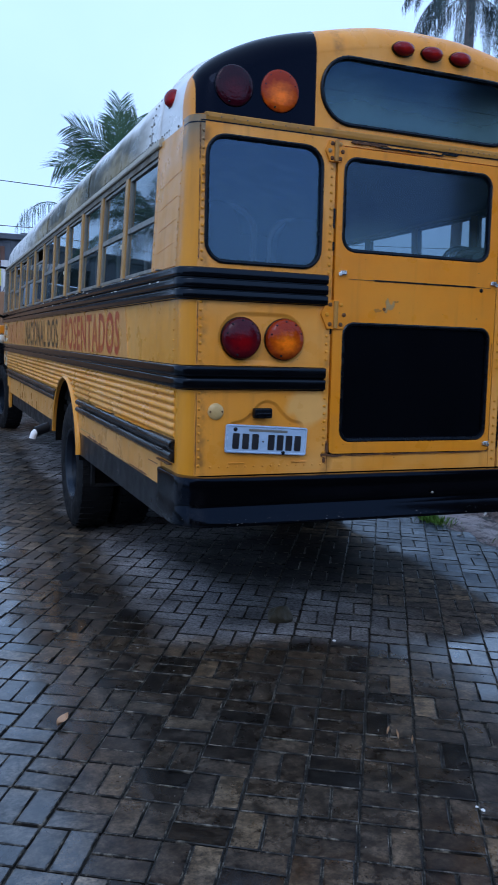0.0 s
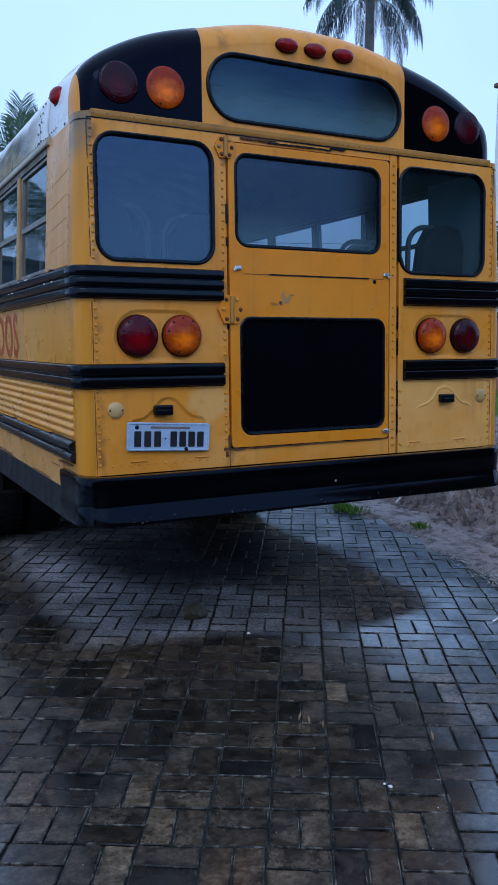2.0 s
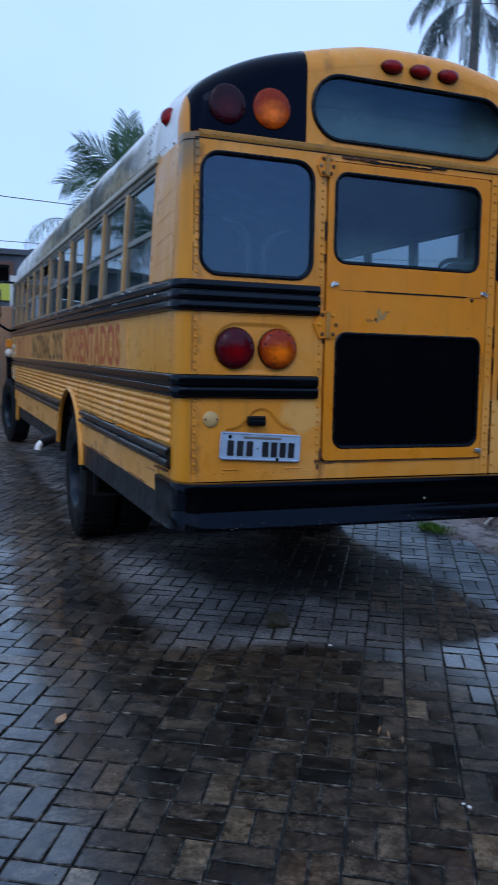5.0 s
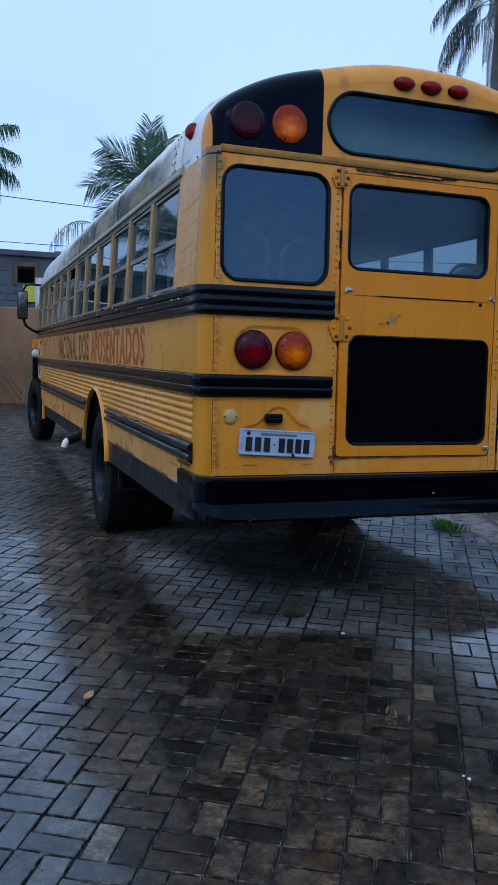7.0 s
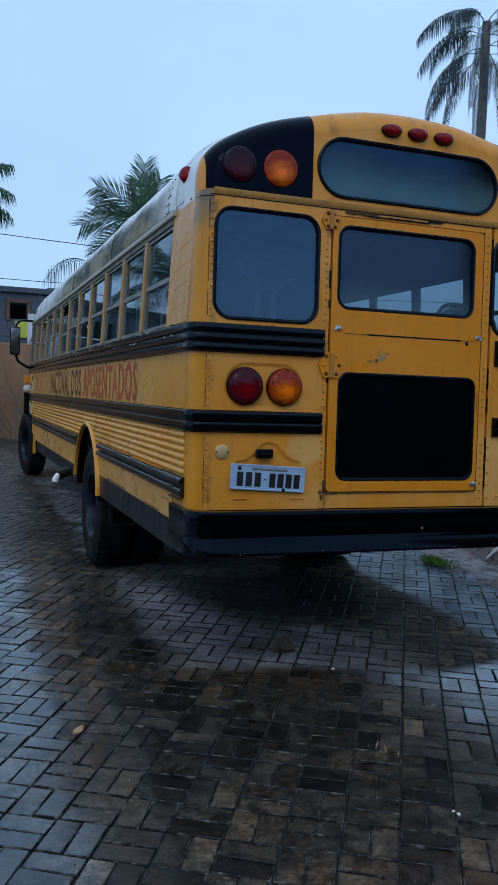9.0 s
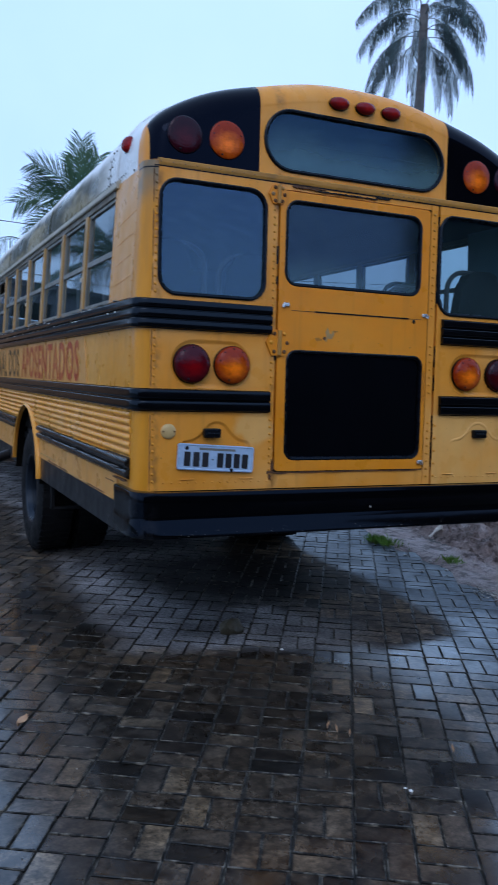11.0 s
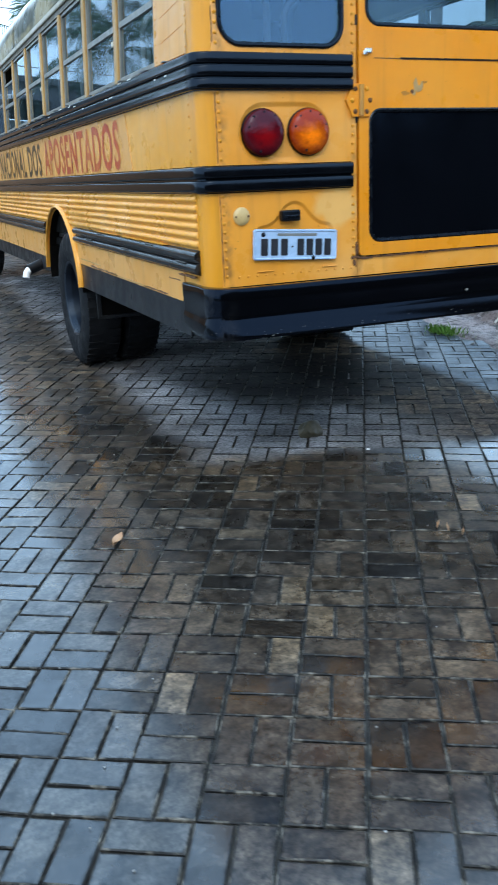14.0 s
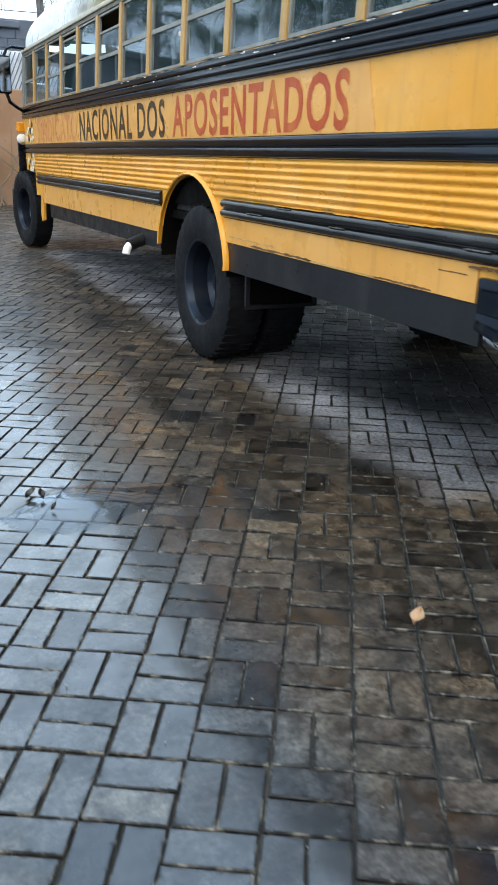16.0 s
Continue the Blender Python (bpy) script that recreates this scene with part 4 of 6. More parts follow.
for x0, x1, z0, z1, sd in ((-0.41, -0.26, 2.462, 2.481, 21), (-0.27, 0.09, 2.460, 2.469, 22), (-0.32, -0.22, 2.468, 2.480, 23), (0.08, 0.17, 2.468, 2.478, 24)):
    part("flaked_paint", ragged(x0, x1, z0, z1, sd, rear, 0.0085, 22), M_RUST if sd % 2 else M_RUBBER, bus, "flaked paint above the door")
part("door_frame", plate([(0.444, 0.955), (0.487, 0.955), (0.487, 2.505), (0.444, 2.505)], [], rear, -0.001, -0.03), M_REAR, bus)
part("door_seam", plate([(0.435, 1.05), (0.442, 1.05), (0.442, 2.45), (0.435, 2.45)], [], rear, -0.002, -0.03), M_RUBBER, bus)
part("door_seal", plate([(0.489, 1.95), (0.498, 1.95), (0.497, 2.42), (0.490, 2.42)], [], rear, 0.002, -0.004), M_RUBBER, bus, "torn black seal beside the door")
for z0, z1, sd in ((1.05, 1.19, 31), (1.20, 1.335, 32), (1.47, 1.56, 33), (1.60, 1.72, 34)):
    part("door_seal", ragged(z0, z1, 0.489, 0.500, sd, lambda u, v, d: rear(v, u, d), 0.002, 18), M_RUBBER, bus, "torn black seal beside the door")
part("door_scratch", ragged(1.40, 1.585, 0.4205, 0.4255, 41, lambda u, v, d: rear(v, u, d), 0.0068, 12, 0.0), M_RUST, door)
part("door_foot_gap", plate([(-0.46, 1.037), (0.434, 1.037), (0.434, 1.041), (-0.46, 1.041)], [], rear, 0.0, -0.03), M_RUBBER, bus)

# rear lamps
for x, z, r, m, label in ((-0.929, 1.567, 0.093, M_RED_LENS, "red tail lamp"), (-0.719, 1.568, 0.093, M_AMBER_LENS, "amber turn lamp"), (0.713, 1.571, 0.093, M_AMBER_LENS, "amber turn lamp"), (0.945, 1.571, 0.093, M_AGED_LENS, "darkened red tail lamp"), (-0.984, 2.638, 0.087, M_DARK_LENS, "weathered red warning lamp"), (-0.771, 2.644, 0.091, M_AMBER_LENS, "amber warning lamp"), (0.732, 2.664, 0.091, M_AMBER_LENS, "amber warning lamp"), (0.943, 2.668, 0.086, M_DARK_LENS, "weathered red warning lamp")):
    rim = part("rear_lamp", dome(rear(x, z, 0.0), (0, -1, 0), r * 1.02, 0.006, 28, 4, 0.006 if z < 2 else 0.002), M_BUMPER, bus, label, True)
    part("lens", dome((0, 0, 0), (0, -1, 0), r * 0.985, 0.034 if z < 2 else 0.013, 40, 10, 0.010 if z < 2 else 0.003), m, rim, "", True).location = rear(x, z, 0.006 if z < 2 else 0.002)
    for a in (20, 55, 92, 130, 165, 250):
        part("screw", dome(rear(x + r * 0.80 * math.cos(radians(a)), z + r * 0.84 * math.sin(radians(a)), 0.034 if z < 2 else 0.010), (0, -1, 0), 0.006, 0.004, 6, 2), M_RUBBER, rim)
for x in (-0.160, -0.005, 0.153):
    base = part("clearance_lamp", plate([(x + 0.058 * math.cos(a), 2.914 + 0.034 * math.sin(a)) for a in (math.pi * k / 10 for k in range(20))], [], rear, 0.010, -0.004), M_BUMPER, bus, "small red clearance lamp")
    part("lens", loft([[(0.055 * q * math.cos(a), -d, 0.031 * q * math.sin(a)) for a in (math.pi * k / 10 for k in range(20))] for q, d in ((1, 0.008), (0.98, 0.02), (0.8, 0.034), (0.45, 0.042), (0.05, 0.044))]), M_MARKER_LENS, base, "", True).location = rear(x, 2.914, 0.0)

# number-plate lamps
for c in PLATE_PRESS:
    part("plate_lamp", merge([box(c - 0.075, c + 0.013, -0.028, 0.006, 1.212, 1.258, 0.007, 2), box(c - 0.066, c + 0.004, -0.034, -0.02, 1.228, 1.238, 0.003)]) if c < 0 else merge([box(c - 0.045, c + 0.045, -0.028, 0.006, 1.212, 1.258, 0.007, 2), box(c - 0.036, c + 0.036, -0.034, -0.02, 1.228, 1.238, 0.003)]), M_RUBBER, bus, "black number-plate lamp")
for x, m in ((-1.04, M_DISC), (1.066, M_DISC)):
    disc = part("reflector_disc", dome(rear(x, 1.242, 0.0), (0, -1, 0), 0.037, 0.010, 20, 3, 0.006), m, bus, "round blank reflector", True)
    for dx in (-0.028, 0.028):
        part("screw", dome(rear(x + dx, 1.242, 0.013), (0, -1, 0), 0.005, 0.004, 6, 2), M_RUST, disc)
# number plate: tilted, characters as plain bars
tilt = radians(-3.2)


def on_plate(u, v, d):
    return rear(-0.796 + u * math.cos(tilt) - v * math.sin(tilt), 1.113 + u * math.sin(tilt) + v * math.cos(tilt), d)


number_plate = part("number_plate", plate(rr(-0.2, 0.2, -0.064, 0.064, 0.012), [], on_plate, 0.016, 0.008), M_PLATE, bus, "pale blue number plate, slightly tilted")
part("plate_rim", ring(-0.195, 0.195, -0.059, 0.059, 0.010, [(0.004, 0.016), (0.002, 0.0195), (-0.002, 0.0195), (-0.004, 0.016)], on_plate), M_PLATE, number_plate)
for k, u in enumerate((-0.150, -0.103, -0.056, 0.022, 0.066, 0.110, 0.154)):
    part("plate_bar", plate(rr(u - 0.016, u + 0.016, -0.045, 0.025, 0.004, 2), [], on_plate, 0.0185, 0.012), M_INK, number_plate)
part("plate_bar", plate(rr(-0.022, -0.014, -0.012, -0.004, 0.003, 2), [], on_plate, 0.0185, 0.012), M_INK, number_plate)
part("plate_strip", plate(rr(-0.09, 0.10, 0.036, 0.047, 0.003, 2), [], on_plate, 0.0175, 0.012), M_ALU, number_plate)
for u, v in ((-0.155, 0.042), (0.085, -0.056)):
    part("plate_bolt", dome(on_plate(u, v, 0.016), (0, -1, 0), 0.010, 0.007, 10, 3), M_RUBBER, number_plate)

# corner posts
for s in (-1, 1):
    def post_ring(z):
        k = side_x(z) / 1.2
        y0 = LEAN * (z - 1)
        w = 1.2 * k - 0.062
        pts = [(w + 0.062 * math.sin(a), y0 + 0.062 - 0.062 * math.cos(a)) for a in (math.pi / 2 * i / 7 for i in range(8))] + [(1.2 * k, y0 + 0.115), (1.2 * k - 0.03, y0 + 0.115), (1.2 * k - 0.05, y0 + 0.06), (w, y0 + 0.03)]
        return [(s * x + RIGHT * (s > 0), y, z) for x, y in pts]
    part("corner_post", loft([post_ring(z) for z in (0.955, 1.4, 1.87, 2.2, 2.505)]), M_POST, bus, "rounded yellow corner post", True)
    seam = [post_ring(z)[:9] for z in (2.470, 2.476)]
    part("post_seam", loft([[(x + s * 0.001 * (1 if x * s > 1.12 else 0), y - 0.001, z) for x, y, z in r] for r in seam], closed=False), M_RUBBER, bus, "", True)

# sides
arch = [(ARCH_Y + ARCH_A * math.cos(a), ARCH_Z + ARCH_B * math.sin(a)) for a in (math.pi * k / 24 for k in range(25))]
arch = [p for p in arch if p[1] > 0.87]
skin = [(0.118, 0.955), (0.30, 0.955), (0.30, 0.868), (2.54, 0.868)] + arch[::-1] + [(3.74, 0.868), (8.36, 0.868), (8.36, 1.12), (8.90, 1.15), (8.90, 1.872), (0.118, 1.872)]
skin[3:4] = [(min(p[0] for p in arch) - 0.004, 0.868)]
skin[3 + 1 + len(arch)] = (max(p[0] for p in arch) + 0.004, 0.868)
for place, s in ((left, -1), (right, 1)):
    part("side_panel", plate(skin, [], place, 0.0, -0.035), M_SIDE, bus, "faded yellow side panel")
    part("quarter_panel", plate([(0.118, 1.876), (0.553, 1.876), (0.553, 2.480), (0.148, 2.480)], [], place, 0.0, -0.03), M_BAND, bus)
    part("repainted_band", plate([(1.02, 1.4475), (8.32, 1.4475), (8.32, 1.7245), (1.10, 1.7245)], [], place, 0.0026, 0.0), M_BAND, bus, "salmon repainted band behind the lettering")
    tagged(part("rivet_line", rivets([place(0.53, 1.91 + 0.05 * k, 0.0) for k in range(11)], (s, 0, 0), 0.0045), M_POST, bus), kind="stuff")
    part("interior_kick", plate([(0.06, 1.03), (8.88, 1.03), (8.88, 1.296), (0.06, 1.296)], [], place, -0.045, -0.05), M_UNDER, bus)
    part("interior_wall", plate([(0.06, 1.30), (8.88, 1.30), (8.88, 1.872), (0.56, 1.872), (0.56, 2.47), (0.06, 2.47)], [], place, -0.045, -0.05), M_TEAL, bus)
    for k in range(4):
        z = 1.955 + 0.1 * k
        part("quarter_crease", tube([place(0.17, z + 0.03, -0.0005), place(0.46, z, -0.0005)], 0.0022, 5), M_REAR, bus)
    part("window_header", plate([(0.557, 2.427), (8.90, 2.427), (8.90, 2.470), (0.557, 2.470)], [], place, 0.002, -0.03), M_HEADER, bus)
    for k, y in enumerate(WINDOWS[:12]):
        if k:
            part("window_post", loft([[place(y + 0.032 * a, z, d) for a, d in ((-1, -0.03), (-1, 0.003), (-0.7, 0.008), (0.7, 0.008), (1, 0.003), (1, -0.03))] for z in (1.874, 2.1, 2.426)]), M_PILLAR, bus)
    part("front_post", plate([(8.80, 1.874), (8.92, 1.874), (8.92, 2.426), (8.80, 2.426)], [], place, 0.004, -0.03), M_ALU, bus)
    part("drip_rail", loft([[place(y, z, d) for d, z in ((-0.01, 2.462), (0.012, 2.460), (0.017, 2.467), (0.016, 2.490), (0.004, 2.502), (-0.01, 2.504))] for y in (0.50, 0.6, 2, 4, 6, 8, 8.9)]), M_GUTTER, bus, "dirty drip rail under the roof")
    # windows: an upper and a lower sash in each bay
    for k in range(12):
        y0, y1 = WINDOWS[k] + 0.034, WINDOWS[k + 1] - 0.034
        if k == 0:
            y0 = 0.560
        drop = {6: 0.13, 9: 0.12, 8: 0.05}.get(k, 0.0)
        if k == 11:
            y1 = 8.795
        frame_bm = plate([(y0, 1.878), (y1, 1.878), (y1, 2.423), (y0, 2.423)], [[(y0 + 0.02, 1.896), (y1 - 0.02, 1.896), (y1 - 0.02, 2.407), (y0 + 0.02, 2.407)]], place, -0.006, -0.026)
        win = part("side_window", frame_bm, M_ALU, bus, "split sash side window in a dull aluminium frame")
        a0, a1 = y0 + 0.021, y1 - 0.021
        mid = 2.136 - 0.3 * drop
        part("sash_rail", plate([(a0, mid - 0.014), (a1, mid - 0.014), (a1, mid + 0.014), (a0, mid + 0.014)], [], place, -0.004, -0.022), M_ALU, win)
        if drop:
            part("sash_rail", plate([(a0, 2.406 - drop), (a1, 2.406 - drop), (a1, 2.423 - drop), (a0, 2.423 - drop)], [], place, -0.010, -0.022), M_ALU, win)
        for z0, z1, d in ((1.897, mid - 0.012, -0.013), (mid + 0.012, 2.406 - drop, -0.017)):
            pane = part("pane", sheet([(a0, z0), (a1, z0), (a1, z1), (a0, z1)], place, d), M_SIDE_GLASS, win)
            pane.visible_shadow = False
        if k == 1 or k == 4:
            part("window_catch", box(min(place(y0, 2.06, 0.012)[0], place(y0, 2.06, -0.006)[0]), max(place(y0, 2.06, 0.012)[0], place(y0, 2.06, -0.006)[0]), y0 - 0.004, y0 + 0.02, 2.05, 2.075, 0.003), M_WHITE, win)

# black rails: ribbed, wrapping from the rear round the corners
def plan(s, x_end, y_end):
    w = 1.2 + RIGHT * (s > 0)
    pts = [(x_end, 0.0, 0, -1), (0.8 * s, 0.0, 0, -1), ((w - 0.062) * s, 0.0, 0, -1)]
    for k in range(1, 8):
        a = math.pi / 2 * k / 8
        pts.append((s * (w - 0.062 + 0.062 * math.sin(a)), 0.062 - 0.062 * math.cos(a), s * math.sin(a), -math.cos(a)))
    return pts + [(w * s, y, s, 0) for y in (0.1, 0.5, 2, 4, 6, y_end)]


def ribbed(z0, z1, count, deep=0.024, floor=0.006, full=False):
    out, h = [(-0.004, z0), (floor, z0)], (z1 - z0) / count
    for k in range(count):
        flat = ((0.06, 0.0), (0.075, 0.55), (0.11, 0.82), (0.17, 0.95), (0.26, 1.0), (0.5, 1.0), (0.80, 1.0), (0.88, 0.95), (0.925, 0.80), (0.945, 0.5), (0.95, 0.0))
        for q, e in [(0.04 + 0.92 * a / 10, math.sin(math.pi * a / 10) ** 0.6) for a in range(11)] if full else flat:
            out.append((floor + (deep - floor) * e, z0 + h * (k + q)))
    return out + [(floor, z1), (-0.004, z1)]


def rail(points, section):
    return loft([[(x + nx * d, y + ny * d + LEAN * (z - 1) * min(1.0, abs(ny) * 1.2), z) for d, z in section] for x, y, nx, ny in points])


for s, x_end in ((-1, -0.512), (1, 0.532)):
    part("belt_rail", rail(plan(s, x_end, 8.90), ribbed(1.727, 1.868, 3)), M_BLACK, bus, "ribbed black belt rail", True)
    part("guard_rail", rail(plan(s, x_end, 8.90), ribbed(1.337, 1.445, 2)), M_BLACK, bus, "ribbed black guard rail", True)
    half = [(1.2 * s, y, s, 0) for y in (0.088, 0.6, 1.2, 1.8, 2.585)]
    part("skirt_rail", rail(half, ribbed(1.003, 1.108, 2, 0.028, full=True)), M_SCUFF, bus, "scuffed black skirt rail", True)
    part("skirt_rail", rail([(1.2 * s, y, s, 0) for y in (3.70, 5, 6.5, 8.2)], ribbed(1.003, 1.108, 2, 0.028, full=True)), M_SCUFF, bus, "scuffed black skirt rail", True)
    # corrugated side sheet between the rails, one rib at a time
    for k in range(6):
        z0 = 1.112 + 0.0368 * k
        zc = z0 + 0.018
        spans = [(0.098, 8.3)]
        if zc - 0.012 < ARCH_Z + ARCH_B:
            w = ARCH_A * math.sqrt(max(0.0, 1 - ((zc - 0.012 - ARCH_Z) / ARCH_B) ** 2))
            spans = [(0.098, ARCH_Y - w - 0.012), (ARCH_Y + w + 0.012, 8.3)]
        sect = [(-0.003, z0), (0.003, z0 + 0.004), (0.012, z0 + 0.011), (0.0145, z0 + 0.018), (0.012, z0 + 0.025), (0.003, z0 + 0.033), (-0.003, z0 + 0.0365)]
        for y0, y1 in spans:
            part("corrugation", loft([[(s * (1.2 + d * (0.35 if q in (0.0, 1.0) else 1.0)), y0 + (y1 - y0) * q, z) for d, z in sect] for q in (0.0, 0.012 / (y1 - y0), 0.5, 1 - 0.012 / (y1 - y0), 1.0)]), M_SIDE, bus, "", True)
    # lower sheet, dark skirt, arch lip
    lo = left if s < 0 else right
    part("lower_panel", plate([(0.297, 0.866), (2.575, 0.866), (2.555, 1.0), (0.297, 1.0)], [], lo, 0.006, -0.01), M_BAND, bus)
    part("skirt", plate([(0.262, 0.715), (2.53, 0.70), (2.545, 0.862), (0.262, 0.862)], [], lo, 0.0, -0.02), M_SKIRT, bus, "dark steel skirt, scraped")
    part("lower_panel", plate([(3.73, 0.82), (7.9, 0.80), (7.9, 1.0), (3.71, 1.0)], [], lo, 0.006, -0.01), M_BAND, bus)
    part("skirt", plate([(3.76, 0.70), (7.6, 0.66), (7.6, 0.80), (3.74, 0.816)], [], lo, 0.0, -0.02), M_SKIRT, bus, "dark steel skirt, scraped")
    lip = [(ARCH_Y + (ARCH_A + 0.005) * math.cos(a), ARCH_Z + (ARCH_B + 0.005) * math.sin(a)) for a in (math.pi * (k / 28 * 0.97 + 0.015) for k in range(29))]
    lip = [(2.53, 0.70)] + [p for p in lip[::-1] if p[1] > 0.72] + [(3.74, 0.74)]
    rows = []
    for k, (y, z) in enumerate(lip):
        ny, nz = (y - ARCH_Y) / ARCH_A ** 2, (z - ARCH_Z) / ARCH_B ** 2
        ln = math.hypot(ny, nz)
        ny, nz = ny / ln, nz / ln
        rows.append([(s * (1.2 + d), y + ny * o, z + nz * o) for d, o in ((0.006, 0.002), (0.028, -0.003), (0.034, 0.004), (0.029, 0.011), (0.012, 0.019), (-0.002, 0.021), (-0.02, 0.012))])
    part("arch_lip", loft(rows), M_SIDE, bus, "flared yellow wheel-arch lip", True)
    house = [[(s * x, ARCH_Y + (ARCH_A - 0.012) * math.cos(a), ARCH_Z + (ARCH_B - 0.012) * math.sin(a)) for x in (1.205, 0.6)] for a in (math.pi * k / 20 for k in range(21))]
    part("wheel_housing", loft([[p[0] for p in house], [p[1] for p in house]], closed=False), M_UNDER, bus)
    for k, (ya, yb, za, zb) in enumerate(((0.55, 0.95, 0.868, 0.880), (0.9, 1.6, 0.868, 0.878), (1.5, 2.2, 0.868, 0.884), (1.9, 2.5, 0.896, 0.905), (0.35, 0.52, 0.955, 0.962))):
        part("chipped_edge", ragged(ya, yb, za, zb, 60 + k, lo, 0.0075, 26, 0.004), M_SCAR if k % 2 else M_RUST, bus, "chipped paint along the lower edge")
    for k, (ya, yb, za, zb) in enumerate(((0.5, 1.3, 1.104, 1.114), (1.4, 1.9, 1.106, 1.113), (0.12, 0.34, 0.985, 0.998))):
        part("chipped_edge", ragged(ya, yb, za, zb, 70 + k, lo, 0.017, 26, 0.004), M_SIDE if k < 2 else M_RUST, bus)
    chips = random.Random(52)
    for k in range(16):
        ya = 0.25 + 0.36 * k + chips.uniform(-0.1, 0.1)
        part("rail_chip", ragged(ya, ya + chips.uniform(0.03, 0.11), 1.8655, 1.8655 + chips.uniform(0.006, 0.013), 200 + k, lo, 0.026, 6, 0.0), M_CHALK, bus, "pale chip on the rail's edge")
    for k in range(5):
        ya = 0.3 + 0.45 * k + chips.uniform(-0.1, 0.1)
        part("rail_chip", ragged(ya, ya + chips.uniform(0.05, 0.2), 1.046 + 0.05 * (k % 2), 1.053 + 0.05 * (k % 2), 230 + k, lo, 0.0268, 12, 0.02), M_CHALK, bus, "pale scrape on the skirt rail")
    # rivet lines on the side
    tagged(part("rivet_line", rivets([(s * 1.2, 0.135, 0.99 + 0.045 * k) for k in range(8)] + [(s * 1.2, 0.135, 1.46 + 0.045 * k) for k in range(6)], (s, 0, 0), 0.005), M_POST, bus), kind="stuff")
    tagged(part("rivet_line", rivets([(s * (side_x(1.9 + 0.055 * k)), 0.140, 1.9 + 0.055 * k) for k in range(9)], (s, 0, 0), 0.004), M_POST, bus), kind="stuff")

# lettering along the left side
lettering("letter", "APOSENTADOS", M_RED_LET, bus, 3.47, 1.235, 1.455, 1.708, "faded red painted capital letter")
lettering("letter", "NACIONAL DOS", M_DARK_LET, bus, 6.04, 3.62, 1.455, 1.704, "dark painted capital letter")
lettering("letter", "SINDICATO", M_PALE_LET, bus, 8.06, 6.16, 1.455, 1.702, "pale worn painted capital letter")

# rear rivets
cols = [(-1.116, [1.0 + 0.036 * k for k in range(41)]), (-0.502, [1.05 + 0.036 * k for k in range(39)]), (1.126, [1.0 + 0.036 * k for k in range(41)]), (0.466, [1.0 + 0.042 * k for k in range(35)]), (0.515, [1.0 + 0.07 * k for k in range(5)])]
for x, zs in cols:
    zs = [z for z in zs if not (1.72 < z < 1.875 or 1.33 < z < 1.45)]
    tagged(part("rivet_line", rivets([rear(x, z, 0.0) for z in zs], (0, -1, 0), 0.0080), M_POST, bus), kind="stuff")
tagged(part("rivet_line", rivets([rear(-1.06 + 0.042 * k, 0.993, 0.0) for k in range(14)] + [rear(0.53 + 0.042 * k, 0.993, 0.0) for k in range(15)], (0, -1, 0), 0.0055), M_REAR, bus), kind="stuff")
tagged(part("rivet_line", rivets([rear(0.12 + 0.033 * k, 2.499, 0.007) for k in range(12)] + [rear(-1.1 + 0.06 * k, 2.500, 0.007) for k in range(9)], (0, -1, 0), 0.0036), M_RIVET, bus), kind="stuff")
for x in (-0.93, -0.62, 0.62, 0.93):
    part("weld_tab", box(x - 0.045, x + 0.03, -0.006, 0.0, 1.006, 1.012, 0.002), M_REAR, bus)
for x in (-1.130, 1.138):
    for k, (z0, z1) in enumerate(((0.96, 1.33), (1.45, 1.72), (1.90, 2.03), (2.06, 2.28), (2.31, 2.47))):
        part("seam", ragged(z0, z1, x - 0.003, x + 0.003, 90 + k, lambda u, v, d: rear(v, u, d), 0.0012, 24, -0.02), M_RUST, bus)

# roof
def roof_ring(y, full=1.0, k=1.0, dz=0.0):
    """The roof's section at y: full 0 at the rear edge, 1 along the bus."""
    return [((xa + (xb - xa) * full) * k, y, 2.50 + (za + (zb - za) * full - 2.50) * (1 + dz)) for (xa, za), (xb, zb) in zip(OUTLINE, FULL)]


roof_rows = [roof_ring(0.20, -0.02), roof_ring(0.26, 0.15), roof_ring(0.36, 0.6), roof_ring(0.5, 0.95)] + [roof_ring(y) for y in (0.8, 2.5, 4, 5.5, 7, 8.3)] + [roof_ring(8.6, 1, 0.997, -0.05), roof_ring(8.8, 1, 0.985, -0.18), roof_ring(8.92, 1, 0.95, -0.42), roof_ring(8.97, 1, 0.9, -0.7)]
inner = [[(x * 0.97, y, z - 0.035) for x, y, z in r] for r in roof_rows]
part("roof", loft(roof_rows, closed=False), M_ROOF, bus, "weathered white roof with mould stains", True)
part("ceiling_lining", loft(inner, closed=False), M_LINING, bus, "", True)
part("roof_end_band", loft([cap_ring(a) for a in (-1, 0, 8, 16, 24, 32, 40, 48, 56, 64, 72, 80, 90)] + [[(x, CAP_END, z) for x, z in OUTLINE]], closed=False), M_REAR, bus, "yellow rounded rear edge of the roof", True)
for y in (0.55, 2.45, 4.55, 6.65):
    part("roof_seam", loft([[(x * k, yy, z + e) for x, yy, z in roof_ring(y + d)] for k, d, e in ((1.001, 0.0, 0.001), (1.005, 0.012, 0.006), (1.001, 0.024, 0.001))], closed=False), M_ROOF, bus)
def roof_x(z):
    """Half width of the roof's side at a height."""
    pts = sorted((zz, xx) for xx, zz in MAIN)
    for (za, xa), (zb, xb) in zip(pts, pts[1:]):
        if za <= z <= zb:
            return xa + (xb - xa) * (z - za) / (zb - za)
    return 1.162


